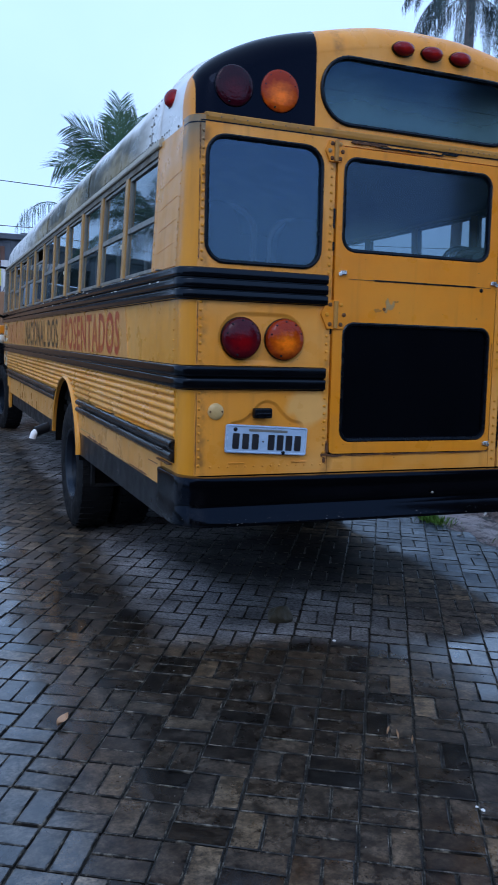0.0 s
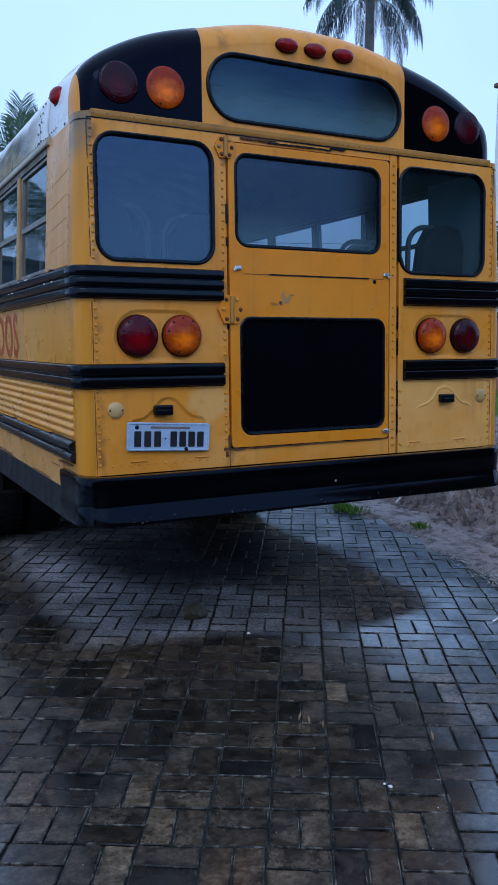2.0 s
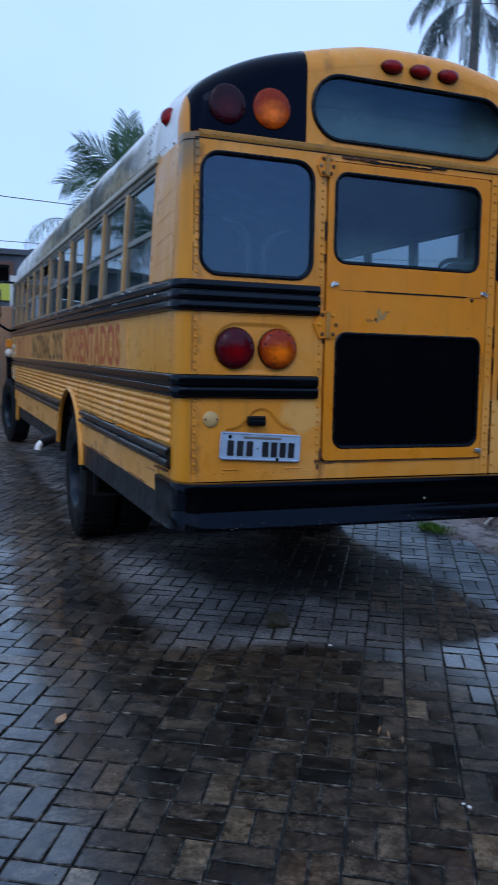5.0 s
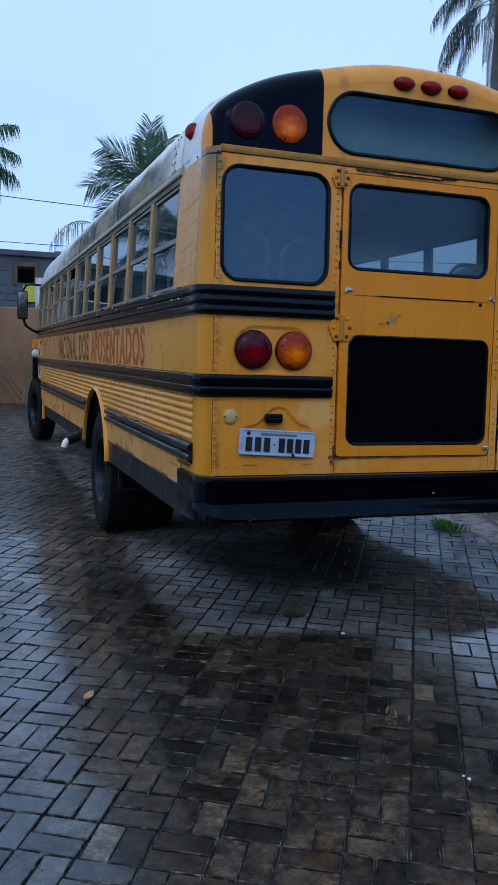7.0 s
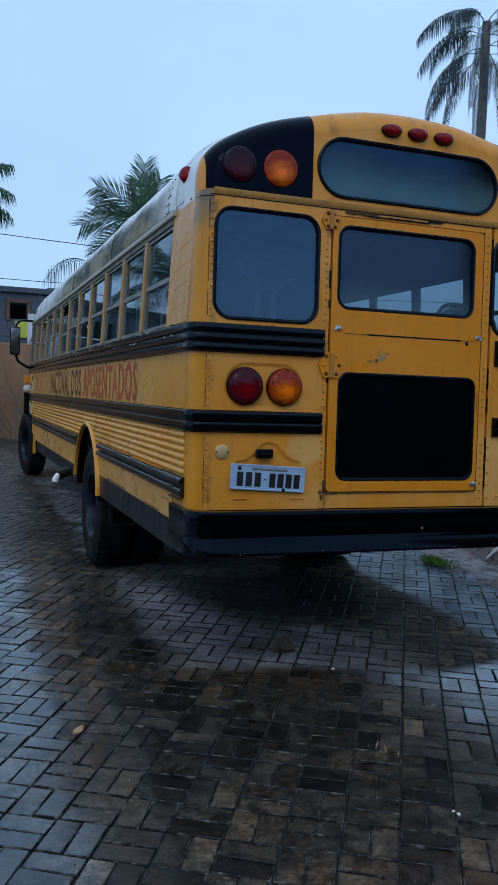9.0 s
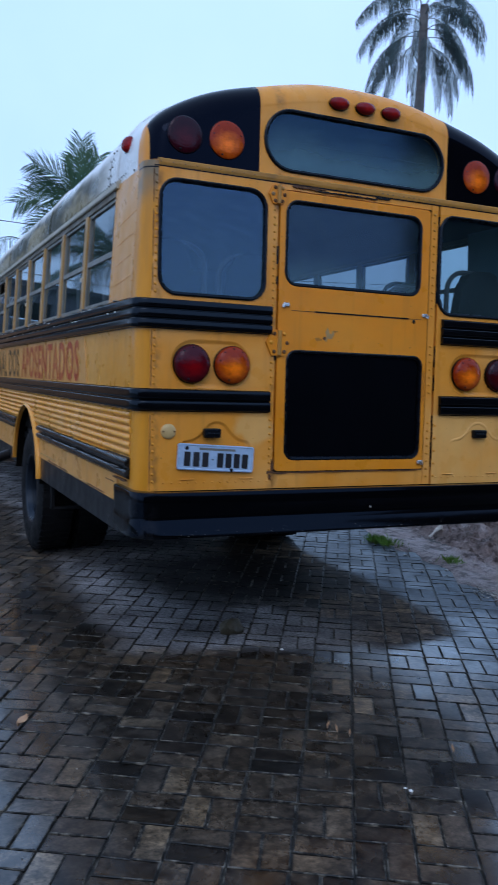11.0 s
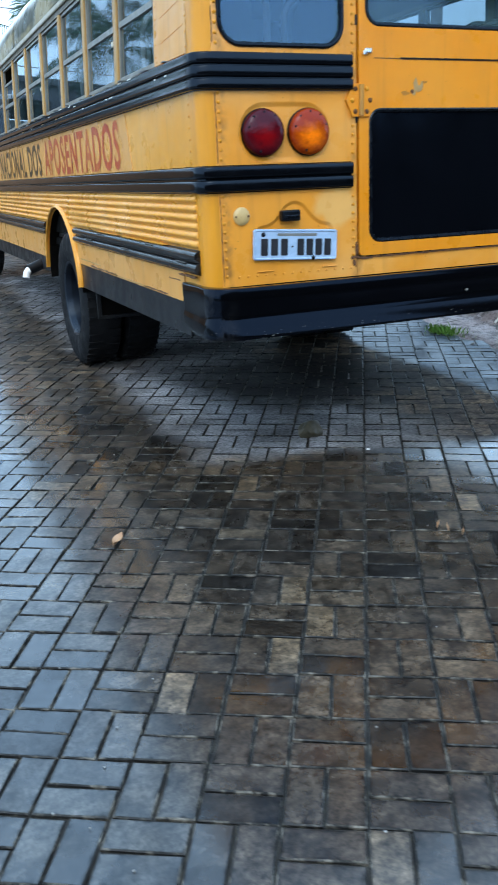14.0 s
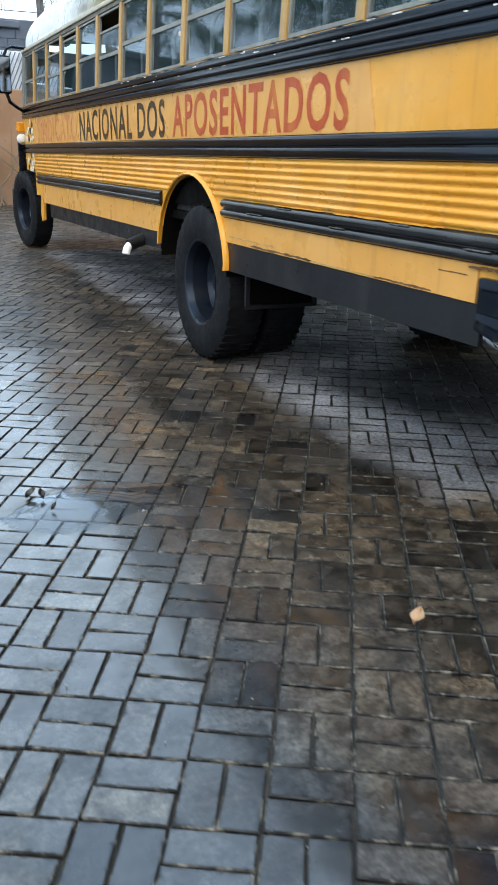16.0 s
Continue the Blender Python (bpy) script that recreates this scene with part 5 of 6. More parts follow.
for y in (0.70, 0.755):
    tagged(part("rivet_line", rivets([(-roof_x(2.52 + 0.045 * k) - 0.001, y + 0.008 * (k % 2), 2.52 + 0.045 * k) for k in range(7)], (-1, 0, 0.2), 0.0065), M_RIVET, bus), kind="stuff")
tagged(part("rivet_line", rivets([(-roof_x(2.513) - 0.001, 0.40 + 0.042 * k, 2.513) for k in range(60)], (-1, 0, 0.1), 0.005), M_RIVET, bus), kind="stuff")
tagged(part("rivet_line", rivets([(-1.160, 0.26, 2.50), (-1.158, 0.175, 2.505)], (-1, 0, 0.1), 0.007), M_RIVET, bus), kind="stuff")
part("roof_joint", loft([[(-roof_x(z) - e, y, z) for z in (2.49, 2.55, 2.62, 2.68, 2.74)] for y, e in ((0.725, 0.0003), (0.7265, 0.0022), (0.731, 0.0022), (0.7325, 0.0003))], closed=False), M_RIVET, bus)
marker = part("side_marker_lamp", dome((-1.128, 0.43, 2.655), (-0.8, -0.55, 0.3), 0.046, 0.012, 16, 4, 0.004), M_BUMPER, bus, "red side marker lamp", True)
part("lens", dome((0, 0, 0), (-0.8, -0.55, 0.3), 0.043, 0.026, 16, 6, 0.006), M_MARKER_LENS, marker, "", True).location = (-1.146, 0.418, 2.662)

# paint knocked off the belt rail's upper rib, along the side
knock = random.Random(77)
for k in range(34):
    y, z, ln = knock.uniform(0.2, 4.6), knock.choice((1.862, 1.856, 1.846, 1.815)), knock.uniform(0.012, 0.07)
    part("rail_chip", ragged(y, y + ln, z - 0.004, z + 0.003, 300 + k, lambda u, v, d: left(u, v, d), 0.0252, 10, 0.012), M_PAPER if k % 3 else M_SCAR, bus)

# rear bumper: folded steel channel wrapping the corners
def bumper_plan():
    out = [(-1.232, y) for y in (0.255, 0.235, 0.20, 0.15, 0.10, 0.06)]
    out += [(-1.102 - 0.13 * math.cos(a), 0.01 - 0.13 * math.sin(a)) for a in (math.pi / 2 * k / 14 for k in range(1, 15))]
    out += [(x, -0.122) for x in (-0.9, -0.6, -0.3, 0.0, 0.3, 0.6, 0.9)]
    out += [(1.040 + 0.13 * math.sin(a), 0.01 - 0.13 * math.cos(a)) for a in (math.pi / 2 * k / 14 for k in range(0, 15))]
    return out + [(1.170, y) for y in (0.06, 0.10, 0.15, 0.20, 0.235, 0.255)]


sect = [(0.03, 0.957), (-0.012, 0.963), (-0.003, 0.961), (0.001, 0.954), (-0.002, 0.90), (-0.005, 0.850), (-0.004, 0.832), (0.004, 0.815), (0.016, 0.790), (0.024, 0.768), (0.026, 0.758), (0.021, 0.750), (-0.03, 0.752)]
bp = bumper_plan()
rows = []
for k, (x, y) in enumerate(bp):
    d = Vector((bp[min(k + 1, len(bp) - 1)][0] - bp[max(k - 1, 0)][0], bp[min(k + 1, len(bp) - 1)][1] - bp[max(k - 1, 0)][1])).normalized()
    nx, ny = d.y, -d.x
    end = min(1.0, max(0.0, (0.262 - y) / 0.16))
    dent = 0.004 * noise.noise(Vector((x * 7, y * 7, 1.3))) * (1.0 if abs(x) > 1.0 else 0.25)
    row = []
    for j, (o, z) in enumerate(sect):
        fade = min(1.0, max(0.0, (abs(x + 0.03) - 1.03) / 0.16))
        o2 = o if o <= 0 else o * (0.25 + 0.75 * end) * (1 - 0.75 * fade)
        z2 = z if z > 0.84 else 0.84 - (0.84 - z) * (0.62 + 0.38 * end)
        o2 += dent * (1 if 2 < j < 12 else 0.3)
        row.append((x + nx * o2 - (nx * 0.10 if j == 0 else 0), y + ny * o2 - (ny * 0.10 if j == 0 else 0), z2 + 0.4 * dent * (1 if j > 6 else 0.3)))
    rows.append(row)
part("rear_bumper", loft(rows), M_BUMPER, bus, "black folded steel rear bumper, dented at the corner", True)
part("bumper_bolt", dome((0.03, -0.128, 0.862), (0, -1, 0), 0.007, 0.005, 8, 3), M_ALU, bus)
for x in (-1.14, 1.08):
    part("bumper_bolt", dome((x, -0.10, 0.862), (0.3 * x, -1, 0), 0.012, 0.006, 8, 3), M_BUMPER, bus)

# underside, axles, wheels
part("floor_pan", box(-1.15, 1.15, 0.03, 8.3, 0.93, 0.985, 0.0), M_UNDER, bus)
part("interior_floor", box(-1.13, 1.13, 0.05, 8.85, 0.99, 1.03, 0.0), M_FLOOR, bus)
for x in (-0.43, 0.43):
    part("chassis_rail", box(x - 0.04, x + 0.04, 0.1, 10.3, 0.70, 0.92, 0.008), M_UNDER, bus)
for y in (0.5, 1.3, 2.0, 4.2, 5.2, 6.2, 7.2):
    part("cross_member", box(-1.1, 1.1, y - 0.03, y + 0.03, 0.84, 0.925, 0.004), M_UNDER, bus)
part("rear_axle", merge([tube([(-1.0, 3.03, 0.56), (1.0, 3.03, 0.56)], 0.075, 12), dome((0, 3.03, 0.56), (0, -1, 0), 0.19, 0.17, 16, 5, 0.1)]), M_UNDER, bus, "", True)
part("front_axle", tube([(-0.95, 9.08, 0.64), (0.95, 9.08, 0.64)], 0.05, 10), M_UNDER, bus)
part("fuel_tank", box(0.55, 1.1, 4.6, 6.0, 0.5, 0.86, 0.06, 3), M_UNDER, bus)
part("muffler", tube([(-0.72, 5.0, 0.66), (-0.72, 6.3, 0.66)], [0.11, 0.11], 16), M_UNDER, bus, "", True)
part("exhaust_pipe", tube(finer([(-0.72, 5.0, 0.66), (-0.74, 4.6, 0.68), (-0.85, 4.35, 0.72), (-1.02, 4.24, 0.745), (-1.18, 4.18, 0.735), (-1.325, 4.135, 0.690)], 4), 0.046, 14), M_SKIRT, bus, "", True)
part("tailpipe_tip", tube(finer([(-1.318, 4.136, 0.694), (-1.343, 4.127, 0.668), (-1.354, 4.12, 0.628)], 4), 0.030, 16), M_TIP, bus, "bright bent tailpipe tip below the skirt", True)
for s in (-1, 1):
    part("mud_flap", box(s * 1.13, s * 0.66, 2.40, 2.415, 0.49, 0.84, 0.004), M_UNDER, bus, "black rubber mud flap")
    part("mud_flap_frame", merge([box(s * 1.145, s * 0.66, 2.38, 2.40, 0.485, 0.51, 0.003), box(s * 1.145, s * 1.115, 2.38, 2.40, 0.485, 0.86, 0.003), box(s * 0.69, s * 0.66, 2.38, 2.40, 0.485, 0.86, 0.003)]), M_SKIRT, bus)


def wheel(cx, cy, cz, radius, width, s, name="wheel"):
    """A lorry wheel whose outer face looks to the side s."""
    def at(r, a, d):
        return (cx + s * d, cy + r * math.cos(a), cz + r * math.sin(a))
    n = 48
    dish = part(name, loft([[at(r * radius, 2 * math.pi * k / 24, d) for k in range(24)] for r, d in ((0.08, 0.0), (0.15, 0.0), (0.19, -0.02), (0.22, -0.07), (0.36, -0.085), (0.44, -0.075), (0.49, -0.03), (0.50, -width * 0.3))]), M_RIM, bus, "steel disc wheel with black tyre", True)
    sect = [(0.53, width * 0.46), (0.60, width * 0.52), (0.76, width * 0.56), (0.90, width * 0.53), (0.965, width * 0.46), (0.985, width * 0.30), (0.985, -width * 0.30), (0.965, -width * 0.46), (0.9, -width * 0.53), (0.6, -width * 0.5), (0.53, -width * 0.46)]
    part("tyre", loft([[at(r * radius, 2 * math.pi * k / n, d) for k in range(n)] for r, d in sect + sect[:1]], caps=False), M_TYRE, dish, "", True)
    part("rim", loft([[at(r * radius, 2 * math.pi * k / n, d) for k in range(n)] for r, d in ((0.50, width * 0.30), (0.53, width * 0.47), (0.56, width * 0.50), (0.545, width * 0.44), (0.52, width * 0.2), (0.50, -width * 0.3))], caps=False), M_RIM, dish, "", True)
    verts, faces = [], []
    for k in range(44):
        for sg in (-1, 1):
            a, w = 2 * math.pi * (k + 0.25 * sg) / 44, 0.024
            i = len(verts)
            for r, q in ((0.968, 1), (0.992, 0.85)):
                for da, d0 in ((-w, 0.06), (w, 0.06), (w * 1.5, 0.47), (-w * 0.5, 0.47)):
                    verts.append(at(r * radius, a + da * q, sg * width * (d0 if d0 < 0.1 else d0 * (0.98 if r < 1 else 0.93))))
            faces += [(i + 4, i + 5, i + 6, i + 7)] + [(i + j, i + (j + 1) % 4, i + 4 + (j + 1) % 4, i + 4 + j) for j in range(4)]
    part("tread", (verts, faces), M_TYRE, dish)
    for k in range(10):
        a = 2 * math.pi * k / 10
        part("wheel_nut", dome(at(0.37 * radius, a, -0.085), (s, 0, 0), 0.016, 0.02, 6, 2), M_RIM, dish)
    return dish


for s in (-1, 1):
    wheel(s * 1.06, 3.03, 0.56, 0.50, 0.25, s)
    wheel(s * 0.76, 3.03, 0.56, 0.50, 0.25, -s)
    front = wheel(0, 0, 0, 0.48, 0.23, s)
    front.matrix_local = pose(s * 1.13, 9.08, 0.665, 0, 0, 8)

# nose: cowl, bonnet, wings, windscreen, bumper
part("front_wall", plate([(-1.15, 1.0), (1.15, 1.0), (1.14, 2.50), (-1.14, 2.50)], [rr(-1.02, -0.03, 1.62, 2.34, 0.06), rr(0.03, 1.02, 1.62, 2.34, 0.06)], lambda u, v, d: (u, 8.90 + d, v), 0.0, -0.03), M_SIDE, bus)
for x0, x1 in ((-1.02, -0.03), (0.03, 1.02)):
    ws = part("windscreen", sheet(rr(x0, x1, 1.62, 2.34, 0.06), lambda u, v, d: (u, 8.90 + d, v), -0.012), M_SIDE_GLASS, bus)
    ws.visible_shadow = False
hood_rows = []
for y, w, top in ((8.91, 0.86, 1.56), (9.3, 0.80, 1.53), (9.8, 0.70, 1.47), (10.25, 0.62, 1.38), (10.32, 0.60, 1.28)):
    hood_rows.append([(w * x, y, 0.95 + (top - 0.95) * z) for x, z in ((-1, 0), (-1, 0.6), (-0.93, 0.86), (-0.7, 0.97), (0, 1.0), (0.7, 0.97), (0.93, 0.86), (1, 0.6), (1, 0))])
part("bonnet", loft(hood_rows), M_SIDE, bus, "", True)
for s in (-1, 1):
    wing = []
    for k in range(13):
        a = math.pi * (0.02 + 0.62 * k / 12)
        y, z = 9.15 + 0.66 * math.cos(a), 0.74 + 0.60 * math.sin(a)
        wing.append([(s * x, y, z + dz) for x, dz in ((0.60, 0.05), (0.95, 0.03), (1.12, 0.0), (1.19, -0.05), (1.18, -0.06), (0.6, 0.0))])
    part("front_wing", loft(wing), M_SIDE, bus, "", True)
    part("headlamp", dome((s * 0.88, 9.85, 1.08), (0, 1, 0), 0.11, 0.03, 20, 4, 0.03), M_WHITE, bus, "", True)
    lamp = part("wing_lamp", dome((s * 1.22, 9.0, 1.50), (s * 0.3, -1, 0.1), 0.062, 0.05, 16, 5, 0.03), M_WHITE, bus, "cream lamp housing on the front wing", True)
    part("turn_lens", box(s * 1.22 - 0.055, s * 1.22 + 0.055, 8.96, 9.06, 1.58, 1.70, 0.015, 2), M_TURN, lamp, "amber turn lens")
    part("wing_stay", box(s * 1.22 - 0.05, s * 1.22 + 0.04, 9.02, 9.06, 1.12, 1.47, 0.01), M_RUBBER, lamp)
    part("front_mudguard", plate([(7.90, 0.90), (7.98, 0.60), (8.06, 0.58), (8.10, 0.66), (8.02, 1.0), (7.90, 1.0)], [], left if s < 0 else right, 0.012, -0.02), M_SIDE, bus, "yellow bracket before the front wheel")
part("front_bumper", box(-1.15, 1.15, 10.4, 10.5, 0.62, 0.86, 0.02, 2), M_BUMPER, bus)
for s in (-1, 1):
    arm = part("mirror_arm", tube([(s * 1.16, 8.72, 2.50), (s * 1.34, 8.64, 2.50), (s * 1.40, 8.6, 2.47), (s * 1.45, 8.6, 2.38)], 0.016, 8), M_RUBBER, bus, "black mirror bracket", True)
    part("mirror_stay", tube([(s * 1.19, 8.8, 1.80), (s * 1.30, 8.66, 1.84), (s * 1.40, 8.6, 1.90), (s * 1.44, 8.6, 2.02)], 0.02, 8), M_RUBBER, arm, "", True)
    head = part("mirror_head", box(s * 1.52 if s < 0 else 1.37, s * 1.37 if s < 0 else 1.52, 8.57, 8.63, 1.99, 2.40, 0.025, 3), M_RUBBER, arm, "rectangular wing mirror")
    part("mirror_face", box(min(s * 1.385, s * 1.505), max(s * 1.385, s * 1.505), 8.565, 8.5695, 2.01, 2.38, 0.0), M_MIRROR, arm)
# worn black and white stickers on the cowl side
stick = random.Random(4)
for k in range(26):
    y, z = 8.40 + 0.11 * (k % 4) + stick.uniform(-0.02, 0.02), 1.16 + 0.085 * (k // 4) + stick.uniform(-0.02, 0.02)
    if 1.32 < z < 1.46:
        continue
    w, h = stick.uniform(0.03, 0.055), stick.uniform(0.025, 0.045)
    blot = [(y + w * math.cos(a) * stick.uniform(0.7, 1.1), z + h * math.sin(a) * stick.uniform(0.7, 1.1)) for a in (math.pi * q / 4 for q in range(8))]
    part("worn_sticker", plate(blot, [], left, 0.0035 + 0.0002 * k, 0.0), M_WHITE if k % 3 else M_INK, bus)

# seats: twin coach seats on each side, each back in a bent tube frame
for k in range(11):
    for s in (-1, 1):
        y = 0.24 + 0.68 * k
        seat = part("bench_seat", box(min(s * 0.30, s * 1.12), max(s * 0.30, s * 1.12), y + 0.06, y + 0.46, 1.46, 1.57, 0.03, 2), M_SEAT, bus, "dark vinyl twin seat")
        for c0, c1 in ((0.30, 0.69), (0.73, 1.12)) if s > 0 else ((0.31, 0.71), (0.79, 1.13)):
            x0, x1 = min(s * c0, s * c1), max(s * c0, s * c1)
            in0, in1 = (0.075, 0.02) if s > 0 else (0.02, 0.075)
            low = (0.12 if s > 0 else 0.04) if c0 < 0.5 else 0.0
            rows = []
            for q, h, dy in ((0.0, 1.50, 0.06), (0.0, 1.90, 0.02), (0.01, 2.08, 0.0), (0.05, 2.16, -0.01), (0.10, 2.18, -0.01)):
                rows.append([(x, y + dy + e, h - (low if h > 1.8 else 0.0)) for x, e in ((x0 + in0 + q, -0.04), (x1 - in1 - q, -0.04), (x1 - in1 - q, 0.04), (x0 + in0 + q, 0.04))])
            part("backrest", loft(rows), M_SEAT, seat, "", True)
            top = 2.06 - low
            bar = [(x0, y, 1.50), (x0, y, top - 0.02)] + [(x0 + 0.11 - 0.11 * math.cos(a), y, top + 0.11 * math.sin(a)) for a in (math.pi / 2 * i / 6 for i in range(7))]
            bar += [(x1 - 0.11 + 0.11 * math.sin(a), y, top + 0.11 * math.cos(a)) for a in (math.pi / 2 * i / 6 for i in range(7))] + [(x1, y, top - 0.02), (x1, y, 1.50)]
            part("seat_frame", tube(bar, 0.015, 8), M_RAILING, seat, "", True)
        for x in (s * 0.38, s * 1.04):
            part("leg", tube([(x, y + 0.24, 1.03), (x, y + 0.24, 1.47)], 0.015, 6), M_RAILING, seat)


# ---------- the yard ----------
GRID = radians(-29.6)
CELL = 0.2025
GU = Vector((math.cos(radians(-28.2)), math.sin(radians(-28.2)), 0))
GV = Vector((math.sin(radians(31.0)), math.cos(radians(31.0)), 0))
G0 = Vector((-1.833, -1.147, 0))  # a corner of the weave


def kerb_x(y):
    """The paving's right edge, where the mud begins."""
    return 1.50 + 0.20 * y + 0.05 * math.sin(1.7 * y)


ground_bm = bmesh.new()
bmesh.ops.create_circle(ground_bm, cap_ends=True, segments=64, radius=600)
ground = link("ground", ground_bm, M_EARTH)
ground.location.z = -0.09
tagged(ground, "damp earth and rough grass around the yard", "ground", kind="structure")

pavement = link("pavement", box(-12, 4.4, -8, 17.0, -0.085, -0.011, 0.0), M_JOINT)
tagged(pavement, "wet basket-weave concrete block paving with dark joints", "paving", kind="structure")


def brick_shape(lx, ly):
    g, b = 0.0030, 0.0038
    v = [(sx * (lx / 2 - g - b), sy * (ly / 2 - g - b), 0.0) for sx, sy in ((-1, -1), (1, -1), (1, 1), (-1, 1))]
    v += [(sx * (lx / 2 - g), sy * (ly / 2 - g), -0.0026) for sx, sy in ((-1, -1), (1, -1), (1, 1), (-1, 1))]
    v += [(sx * (lx / 2 - g), sy * (ly / 2 - g), -0.03) for sx, sy in ((-1, -1), (1, -1), (1, 1), (-1, 1))]
    f = [(0, 1, 2, 3)] + [(k, k + 4, (k + 1) % 4 + 4, (k + 1) % 4) for k in range(4)] + [(k + 4, k + 8, (k + 1) % 4 + 8, (k + 1) % 4 + 4) for k in range(4)]
    return v, f


SHAPE_V, SHAPE_F = brick_shape(CELL, CELL / 2)
weave = random.Random(7)
near, rest_v, rest_f = [], [], []
brick_co = np.array(SHAPE_V)
for i in range(-75, 80):
    for j in range(-60, 100):
        # the rows were laid a little tighter towards the street and the left
        su, sv = (0.973 if i < 0 else 1.0), (0.965 if j < 1 else 1.0)
        c = G0 + GU * CELL * (i + 0.5) * su + GV * CELL * (j - 0.5) * sv
        if not (-9.5 < c.x < kerb_x(c.y) + 0.0 and -3.9 < c.y < 15.8):
            continue
        across = (i + j) % 2 == 0
        for h in (-0.25, 0.25):
            p = c + (GU * su if across else GV * sv) * (h * CELL)
            ang = GRID + (math.pi / 2 if across else 0) + weave.gauss(0, 0.010)
            dz, tx, ty = weave.uniform(-0.004, 0.0), weave.gauss(0, 0.010), weave.gauss(0, 0.013)
            p = p + Vector((weave.gauss(0, 0.0012), weave.gauss(0, 0.0012), dz))
            m = Matrix.Translation(p) @ Euler((0, 0, ang)).to_matrix().to_4x4() @ Euler((tx, ty, 0)).to_matrix().to_4x4() @ Matrix.Diagonal((sv, su, 1, 1) if across else (su, sv, 1, 1))
            if -2.55 < p.x < -0.25 and -2.25 < p.y < 0.30 and len(near) < 300:
                near.append(m)
            else:
                mm = np.array(m)
                k = len(rest_v)
                rest_v += [tuple(q) for q in (brick_co @ mm[:3, :3].T + mm[:3, 3])]
                rest_f += [tuple(k + a for a in f) for f in SHAPE_F]

# ---------- mud, gravel and grass beside the paving ----------
def mud_height(x, y):
    """A smooth sandy verge by the paving, then a broken edge, wheel ruts and clods."""
    w = 0.10 * noise.noise(Vector((x * 0.9, y * 0.9, 9))) + 0.05 * noise.noise(Vector((x * 3.1, y * 3.1, 4)))
    d = x - kerb_x(y) + w
    rough = min(1.0, max(0.2, (d - 0.16) / 0.3)) * (1.0 if d < 5 else 0.6)
    n = noise.noise(Vector((x * 1.3, y * 1.3, 0))) * 0.03
    clod = sum(a * (abs(noise.noise(Vector((x * f, y * f * 0.5, 5 + f)))) - 0.22) for f, a in ((6.0, 0.08), (13.0, 0.08), (27.0, 0.06)))
    patch = max(0.25, 0.7 + 1.2 * noise.noise(Vector((x * 0.9, y * 0.9, 21))))
    ruts = 0.22 * (abs(noise.noise(Vector((d * 4.2, y * 0.42, 2)))) - 0.2) + 0.10 * (abs(noise.noise(Vector((d * 9.0, y * 0.8, 6)))) - 0.2)
    # the bank of the nearest wheel track: a broken lip, a trough behind it and a second lip
    e = d + 0.16 * noise.noise(Vector((x * 1.7, y * 0.8, 33))) + 0.05 * noise.noise(Vector((x * 7, y * 7, 35)))
    lip = 0.075 * math.exp(-((e - 0.62) / 0.10) ** 2) - 0.05 * math.exp(-((e - 0.42) / 0.09) ** 2) + 0.07 * math.exp(-((e - 1.25) / 0.14) ** 2) - 0.05 * math.exp(-((e - 0.98) / 0.12) ** 2)
    return n + rough * (1.7 * clod * patch + ruts + lip)


verts, faces = [], []
NX, NY = 250, 460
for a in range(NY + 1):
    y = -3.5 + 15.5 * a / NY
    for b in range(NX + 1):
        q = b / NX
        x = kerb_x(y) - 0.15 + 12.5 * q ** 1.9
        rise = min(1.0, max(0.0, (x - kerb_x(y)) / 0.7))
        lawn = min(1.0, max(0.0, (y - 7.5) / 0.5))
        spill = min(1.0, max(0.0, (x - kerb_x(y) + 0.10 + 0.12 * noise.noise(Vector((x * 4, y * 4, 7)))) / 0.16))
        verts.append((x, y, -0.020 + 0.034 * spill + rise * (0.035 + mud_height(x, y)) * (1 - lawn) - 0.06 * lawn))
for a in range(NY):
    for b in range(NX):
        k = a * (NX + 1) + b
        faces.append((k, k + 1, k + NX + 2, k + NX + 1))
mud = link("mud", (verts, faces), M_MUD, None, "", True)
tagged(mud, "churned wet brown mud with tyre ruts beside the paving", "mud", kind="stuff")


def pebble(rng, size):
    bm = bmesh.new()
    bmesh.ops.create_icosphere(bm, subdivisions=1, radius=size)
    for v in bm.verts:
        v.co = Vector((v.co.x * rng.uniform(0.7, 1.4), v.co.y * rng.uniform(0.7, 1.3), v.co.z * rng.uniform(0.4, 0.8)))
    return bm


rng = random.Random(11)
gv, gf = [], []
for k in range(420):
    if k % 6 == 0:
        y = rng.uniform(-1.0, 4.5)
        x = kerb_x(y) + rng.gauss(0.02, 0.12)
    else:
        hx, hy = ((1.71, 0.84), (1.62, 0.40))[k % 2]
        x, y = rng.gauss(hx, 0.06), rng.gauss(hy, 0.15)
        x += 0.25 * (y - hy)
    b = pebble(rng, rng.uniform(0.003, 0.011) * (2.0 if k % 9 == 0 else 1.0))
    n = len(gv)
    b.verts.index_update()
    gv += [(v.co.x + x, v.co.y + y, v.co.z + 0.006) for v in b.verts]
    gf += [tuple(n + v.index for v in f.verts) for f in b.faces]
    b.free()
tagged(link("gravel", (gv, gf), M_STONE), "loose grey gravel along the paving's edge", "gravel", kind="stuff")


